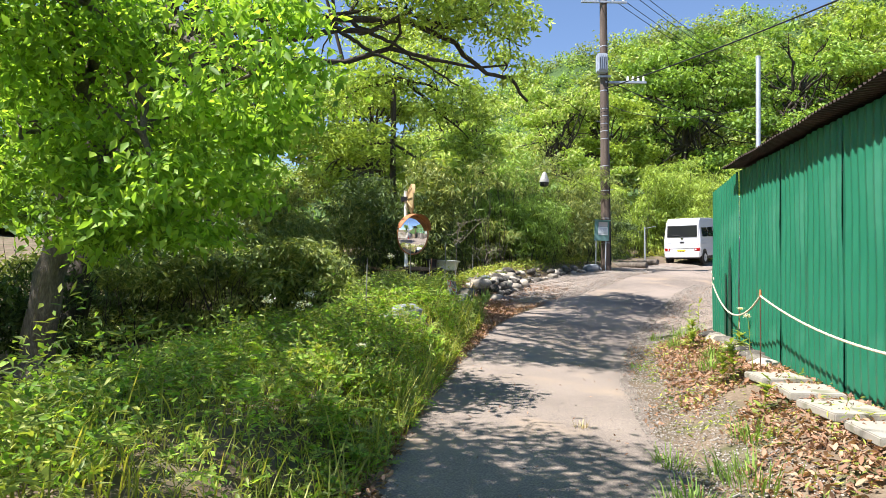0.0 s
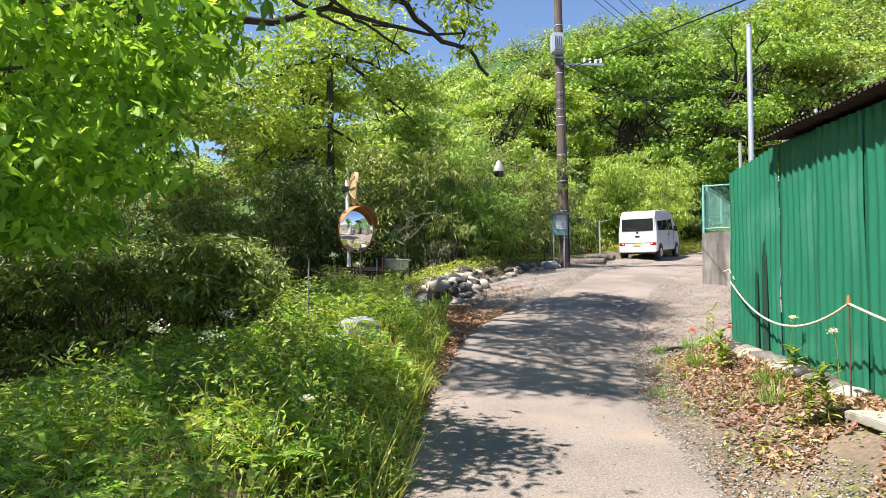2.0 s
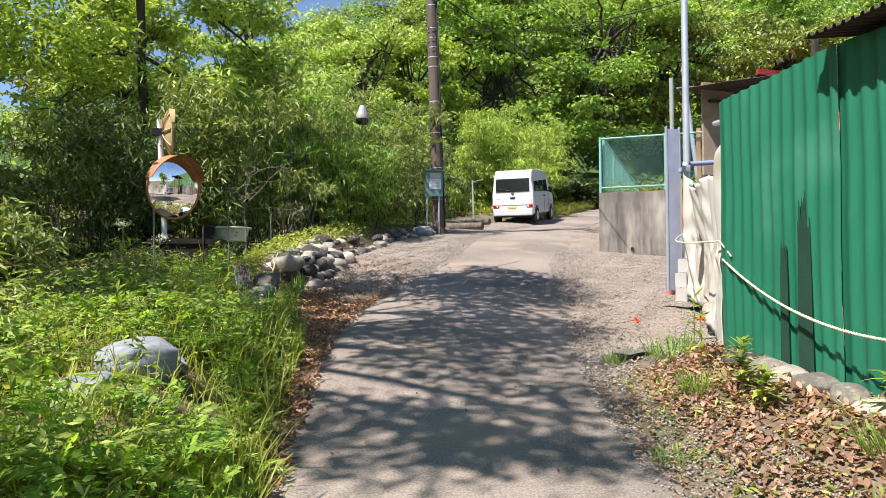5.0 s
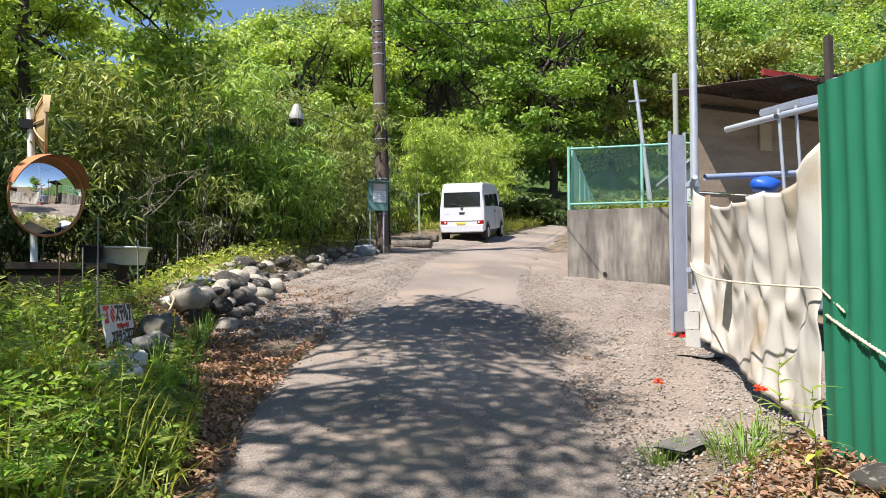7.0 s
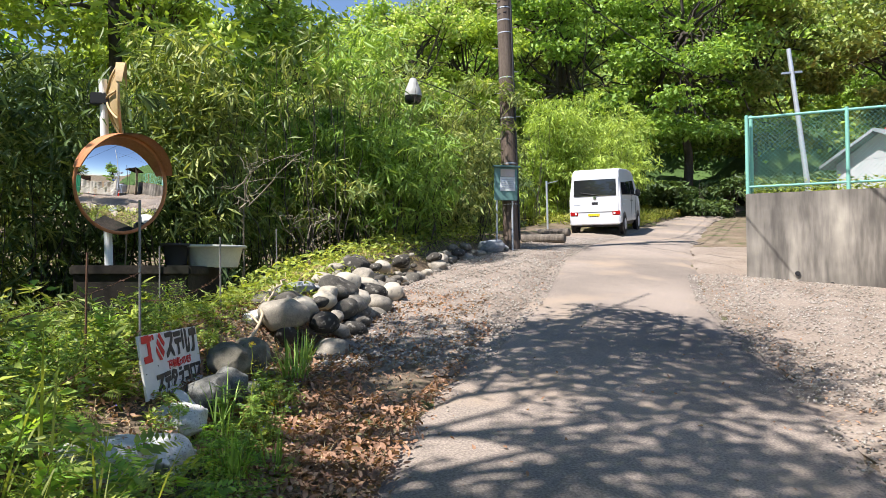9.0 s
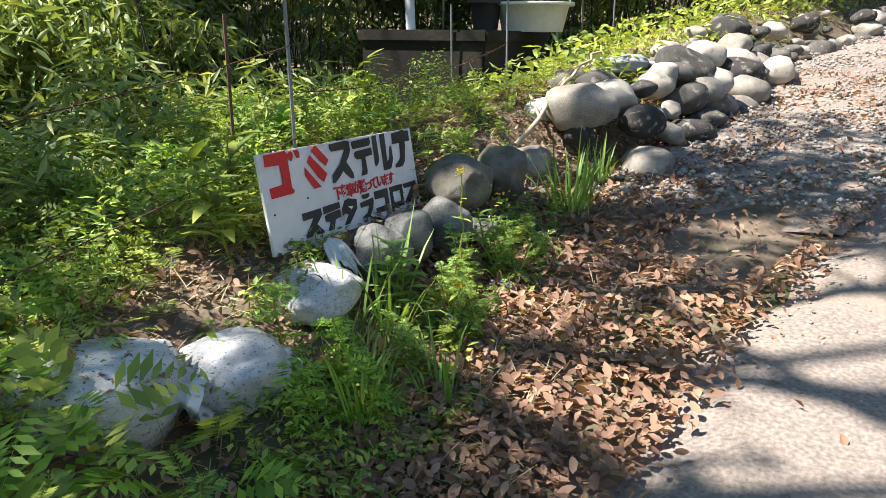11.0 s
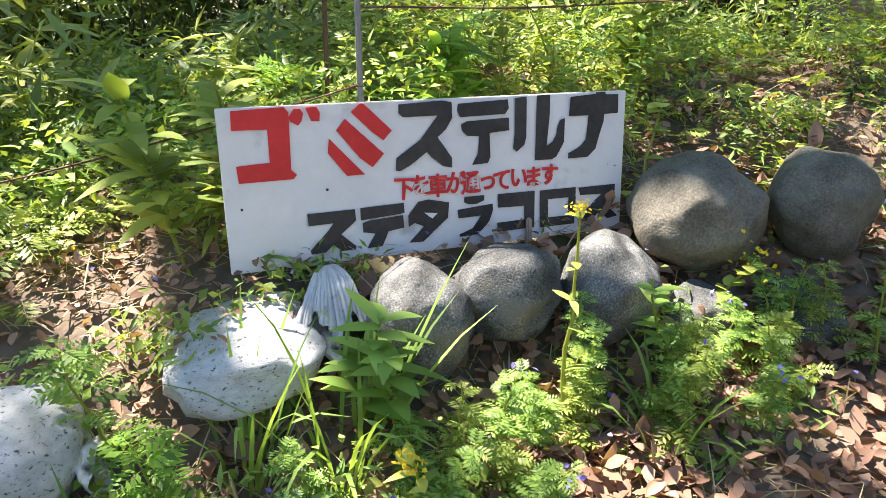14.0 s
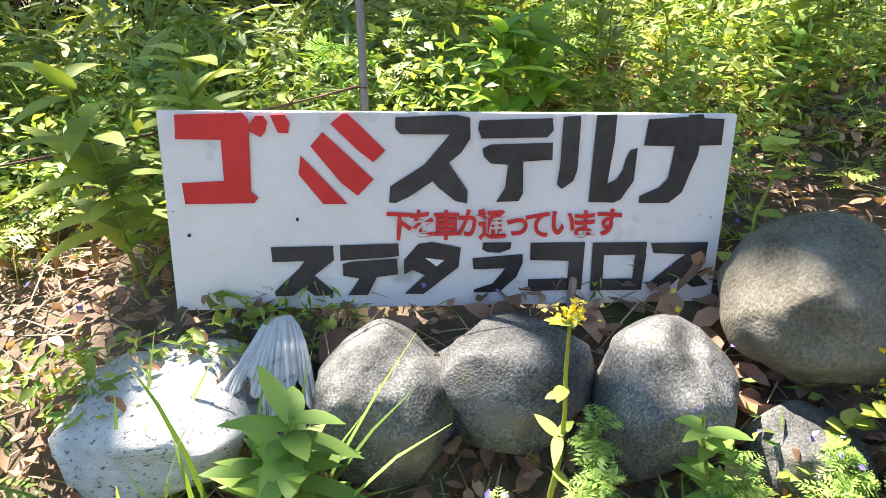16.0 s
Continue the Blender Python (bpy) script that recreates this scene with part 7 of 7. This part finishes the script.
# feathered and fern-like leaves on the bank
x, y = strewn(7500, lambda y: bank(y) - 3.2, lambda y: bank(y) + 0.05, 2.0, 12.4, 0.6)
lush = patchy(x, y, 1.9) * patchy(x + 1.7, y, 0.8)
m = (vr.random(len(x)) < 0.2 + 1.8 * lush) & ~((np.hypot(x + 0.42, y - 9.75) < 0.5) | (np.hypot(x + 0.62, y - 9.2) < 0.45))
x, y, lush = x[m], y[m], lush[m]
n = len(x)
z = gz(x, y) + (0.06 + 0.6 * lush * vr.random(n)) * np.interp(bank(y) - x, [0, 0.35, 0.9, 1.8, 3.0], [0.3, 1, 1, 0.5, 0.3])
way = np.stack([vr.normal(0, 1, n), vr.normal(0, 1, n), vr.uniform(0.2, 1.2, n)], 1)
kindk = vr.integers(0, 2, n)
for k, mat in enumerate((L_WEED, L_BRIGHT)):
    q = kindk == k
    thing("bank_ferns", sprigs("ferns", np.stack([x, y, z], 1)[q], way[q], vr.uniform(0.10, 0.26, q.sum()), vr, 7, 0.30, 0.4, 0.36), mat, "feathered fern-like weeds on the bank", "weeds", kind="stuff")
# low weeds round the sign
x, y = strewn(62000, lambda y: bank(y) - 1.9, lambda y: bank(y) + 0.12, 11.6, 16.2, 0.7)
open_soil = (x > 0.55) & (y > 13.85)
m = (patchy(x, y, 4.0) > np.where(x < 0.1, 0.18, 0.34)) & (patchy(x + 2, y, 9.0) > np.where(x < 0.1, 0.1, 0.25)) & (np.hypot(x - 0.08, y - 12.36) > 0.2) & ~open_soil & ~((x > 0.45) & (y > 12.9) & (vr.random(len(x)) < 0.6)) & ~((np.abs(x - 0.40) < 0.13) & (y > 12.95) & (y < 14.1) & (vr.random(len(x)) < 0.93))
x, y = x[m], y[m]
h = (0.03 + 0.13 * patchy(x, y, 5.0)) * np.where(x < 0.1, 2.2, 1.0)
z = gz(x, y) + 0.01 + h * vr.random(len(x))
half = vr.random(len(x)) < 0.55
thing("ground_weeds", leaf_cloud("weeds", np.stack([x, y, z], 1)[half], 0.024, vr, 0.6, 0.0, 0.25, 1.2), L_WEED, "low leafy weeds round the stones", "weeds", kind="stuff")
thing("ground_weeds", leaf_cloud("weeds", np.stack([x, y, z], 1)[~half], 0.036, vr, 0.22, 0.0, 0.25, 1.0), L_MAPLE, "low fine-leaved weeds round the stones", "weeds", kind="stuff")
x, y = strewn(2600, lambda y: bank(y) - 1.9, lambda y: bank(y) - np.interp(y, [12.5, 12.9, 14.0, 14.3], [0.5, 0.82, 0.72, 0.5]), 11.6, 16.0, 0.8)
n = len(x)
thing("ground_ferns", sprigs("ferns", np.stack([x, y, gz(x, y) + 0.02 + 0.22 * vr.random(n) * patchy(x, y, 3.0)], 1), np.stack([vr.normal(0, 1, n), vr.normal(0, 1, n), vr.uniform(0.2, 1.0, n)], 1), vr.uniform(0.04, 0.10, n), vr, 6, 0.42, 0.35, 0.30), L_WEED, "feathery low weeds behind the sign", "weeds", kind="stuff")
# dwarf bamboo behind the sign
x, y = strewn(15000, lambda y: bank(y) - 4.2, lambda y: bank(y) - 1.35, 11.4, 16.6, 0.8)
m = patchy(x, y, 2.6) > 0.3
x, y = x[m], y[m]
n = len(x)
thing("dwarf_bamboo", leaf_cloud("bamboo", np.stack([x, y, gz(x, y) + 0.04 + 0.55 * vr.random(n) * patchy(x, y, 2.6)], 1), 0.12, vr, 0.17, 0.35, 0.2, 0.9), L_BAMBOO, "sunlit dwarf bamboo grass behind the sign", "bamboo grass", kind="stuff")
x, y = strewn(260, lambda y: bank(y) - 1.2, lambda y: bank(y) + 0.1, 12.0, 15.5)
thing("small_flowers", leaf_cloud("flowers", np.stack([x, y, gz(x, y) + vr.uniform(0.03, 0.09, len(x))], 1), 0.011, vr, 0.9, -0.4, 0.3, 1.2), PETAL_BLUE, "scattered tiny violet flowers among the weeds", "flowers", kind="stuff")
x, y = strewn(200, lambda y: bank(y) - 1.2, lambda y: bank(y) + 0.1, 12.0, 15.5)
thing("small_flowers", leaf_cloud("flowers", np.stack([x, y, gz(x, y) + vr.uniform(0.03, 0.10, len(x))], 1), 0.010, vr, 0.9, -0.4, 0.3, 1.2), PETAL_YELLOW, "scattered tiny yellow flowers among the weeds", "flowers", kind="stuff")
# weeds along the rubble wall and on the terrace
x, y = strewn(5000, lambda y: bank(y) - 1.3, lambda y: bank(y) - 0.25, 15.2, 23)
n = len(x)
thing("dry_straw", blades("straw", np.stack([x, y, gz(x, y) + 0.02], 1), np.stack([vr.normal(0, 1, n), vr.normal(0, 1, n), vr.uniform(0, 0.5, n)], 1), vr.uniform(0.08, 0.25, n), 0.005, 0.1, 4), STRAW, "dry straw behind the rubble wall", "straw", kind="stuff")
x, y = strewn(5000, lambda y: bank(y) - 2.2, lambda y: bank(y) - 0.35, 15.5, 24, 0.7)
thing("bank_weeds", leaf_cloud("weeds", np.stack([x, y, gz(x, y) + 0.25 * vr.random(len(x))], 1), 0.08, vr, 0.4, 0.1, 0.25, 0.9), L_WEED, "green weeds behind the rubble wall", "weeds", kind="stuff")
u, w = vr.random(5000), vr.random(5000) ** 2
tx, ty = 7.75 + 3.6 * u + 4.0 * w, 18.85 - 2.8 * u + 5.0 * w
thing("terrace_weeds", leaf_cloud("weeds", np.stack([tx, ty, 3.38 + 0.3 * vr.random(5000)], 1), 0.10, vr, 0.3, 0.1, 0.25, 0.8), L_WEED, "green weeds on the terrace behind the fence", "weeds", kind="stuff")
x, y = strewn(9000, lambda y: np.interp(y, LEFT_Y, LEFT_X) - 4.0, lambda y: np.interp(y, LEFT_Y, LEFT_X) - 0.2, 29, 42, 0.6)
thing("verge_grass", leaf_cloud("grass", np.stack([x, y, gz(x, y) + 0.25 * vr.random(len(x))], 1), 0.17, vr, 0.2, -0.6, 0.2, 0.6), GRASS, "long grass beyond the bend", "grass", kind="stuff")
x, y = strewn(2600, lambda y: np.interp(y, LEFT_Y, RIGHT_X) + 0.1, lambda y: np.interp(y, [0, 10.2], [2.4, 3.85]), 2.0, 10.4)
m = patchy(x, y, 2.3) > 0.55
thing("verge_weeds", leaf_cloud("weeds", np.stack([x, y, gz(x, y) + 0.10 * vr.random(len(x))], 1)[m], 0.05, vr, 0.3, -0.2, 0.25, 0.9), L_WEED, "sparse weeds on the leaf-strewn verge", "weeds", kind="stuff")


def litter(n, xa, xb, ya, yb, size, power=1.0, keep=0.0, label="brown dead leaves littering the verge"):
    x, y = strewn(n, xa, xb, ya, yb, power)
    m = patchy(x, y, 1.6) > keep
    x, y = x[m], y[m]
    z = gz(x, y) + vr.uniform(0.008, 0.04, len(x))
    thing("leaf_litter", leaf_cloud("litter", np.stack([x, y, z], 1), size, vr, 0.5, 0.0, 0.7, 2.0, True), DRY_LEAF, label, "leaf litter", kind="stuff")


left = lambda y: np.interp(y, LEFT_Y, LEFT_X)
right = lambda y: np.interp(y, LEFT_Y, RIGHT_X)
litter(12000, lambda y: bank(y) - 0.1, lambda y: np.minimum(left(y) + 0.06, bank(y) + 1.25), 11.4, 17.6, 0.042, 1.5, 0.12)
litter(3000, lambda y: bank(y) - 0.1, lambda y: np.minimum(left(y) + 0.15, bank(y) + 1.3), 11.4, 18.5, 0.035, 1.0)
litter(4000, lambda y: bank(y) - 0.12, lambda y: left(y) + 0.16, 3.0, 12.0, 0.05, 1.0)
litter(9000, lambda y: bank(y) - 1.5, lambda y: bank(y), 11.8, 16.5, 0.030, 0.8)
litter(420, lambda y: bank(y) - 0.50, lambda y: bank(y) - 0.02, 12.9, 14.5, 0.065, 1.0, 0.0, "large curled dead leaves between the boulders")
x, y = strewn(7000, lambda y: bank(y) - 1.4, lambda y: bank(y) + 0.3, 11.8, 16.5)
n = len(x)
thing("dry_straw", blades("straw", np.stack([x, y, gz(x, y) + 0.015], 1), np.stack([vr.normal(0, 1, n), vr.normal(0, 1, n), vr.uniform(0, 0.5, n)], 1), vr.uniform(0.03, 0.12, n), 0.0025, 0.1, 4), STRAW, "dry straw strewn among the weeds", "straw", kind="stuff")
litter(12000, lambda y: right(y) + 0.25, lambda y: np.interp(y, [0, 10.2], [2.5, 3.9]), 2.0, 10.4, 0.052, 0.8, 0.15)
litter(1200, lambda y: right(y) - 0.15, lambda y: right(y) + 0.4, 2.0, 10.4, 0.04, 1.0, 0.3)
litter(500, lambda y: left(y), right, 3.0, 16, 0.03, 1.0, 0.0, "small bits of dead leaf blown over the lane")
litter(2200, lambda y: right(y) - 0.1, lambda y: right(y) + 2.2, 10.4, 19, 0.032, 1.0, 0.4, "dead leaves and chaff strewn over the forecourt")
litter(500, lambda y: bank(y) + 0.1, lambda y: left(y) + 0.3, 16.5, 23, 0.04, 1.0, 0.3)


def gravel(n, xa, xb, ya, yb, lo, hi, keep=0.0, lift=0.018):
    x, y = strewn(n, xa, xb, ya, yb)
    m = patchy(x, y, 2.1) > keep
    x, y = x[m], y[m]
    n = len(x)
    s = vr.uniform(lo, hi, n)
    z = np.maximum(gz(x, y), zroad(y)) + lift + s * 0.25
    octa = np.array([(1, 0, 0), (-1, 0, 0), (0, 1, 0), (0, -1, 0), (0, 0, 0.7), (0, 0, -0.7)])
    v = octa[None] * vr.uniform(0.6, 1.3, (n, 6, 1)) * s[:, None, None]
    a = vr.random(n) * 6.283
    ca, sa_ = np.cos(a)[:, None], np.sin(a)[:, None]
    v = np.stack([v[..., 0] * ca - v[..., 1] * sa_, v[..., 0] * sa_ + v[..., 1] * ca, v[..., 2]], -1) + np.stack([x, y, z], 1)[:, None]
    f = np.array([(0, 2, 4), (2, 1, 4), (1, 3, 4), (3, 0, 4), (2, 0, 5), (1, 2, 5), (3, 1, 5), (0, 3, 5)])
    f = (np.arange(n)[:, None, None] * 6 + f).reshape(-1, 3)
    thing("loose_gravel", quick_mesh("gravel", v.reshape(-1, 3), f), PEBBLE_MIX, "loose pale gravel stones", "gravel", kind="stuff")


PEBBLE_MIX = leaf_mat("mixed_pebbles", (0.15, 0.13, 0.108), (0.30, 0.265, 0.225), (0.48, 0.45, 0.40), 0.0, 0.9)
gravel(11000, lambda y: right(y) - 0.25, lambda y: right(y) + 2.6, 10.2, 19, 0.006, 0.018, 0.15, 0.044)
gravel(9000, lambda y: bank(y) + 0.05, lambda y: left(y) + 0.3, 14.5, 26, 0.007, 0.02, 0.0, 0.042)
gravel(9000, lambda y: left(y) - 0.1, lambda y: right(y) + 0.1, 2, 15, 0.003, 0.009, 0.3)
gravel(7000, lambda y: right(y) - 0.2, lambda y: right(y) + 0.6, 3, 10.8, 0.004, 0.014)
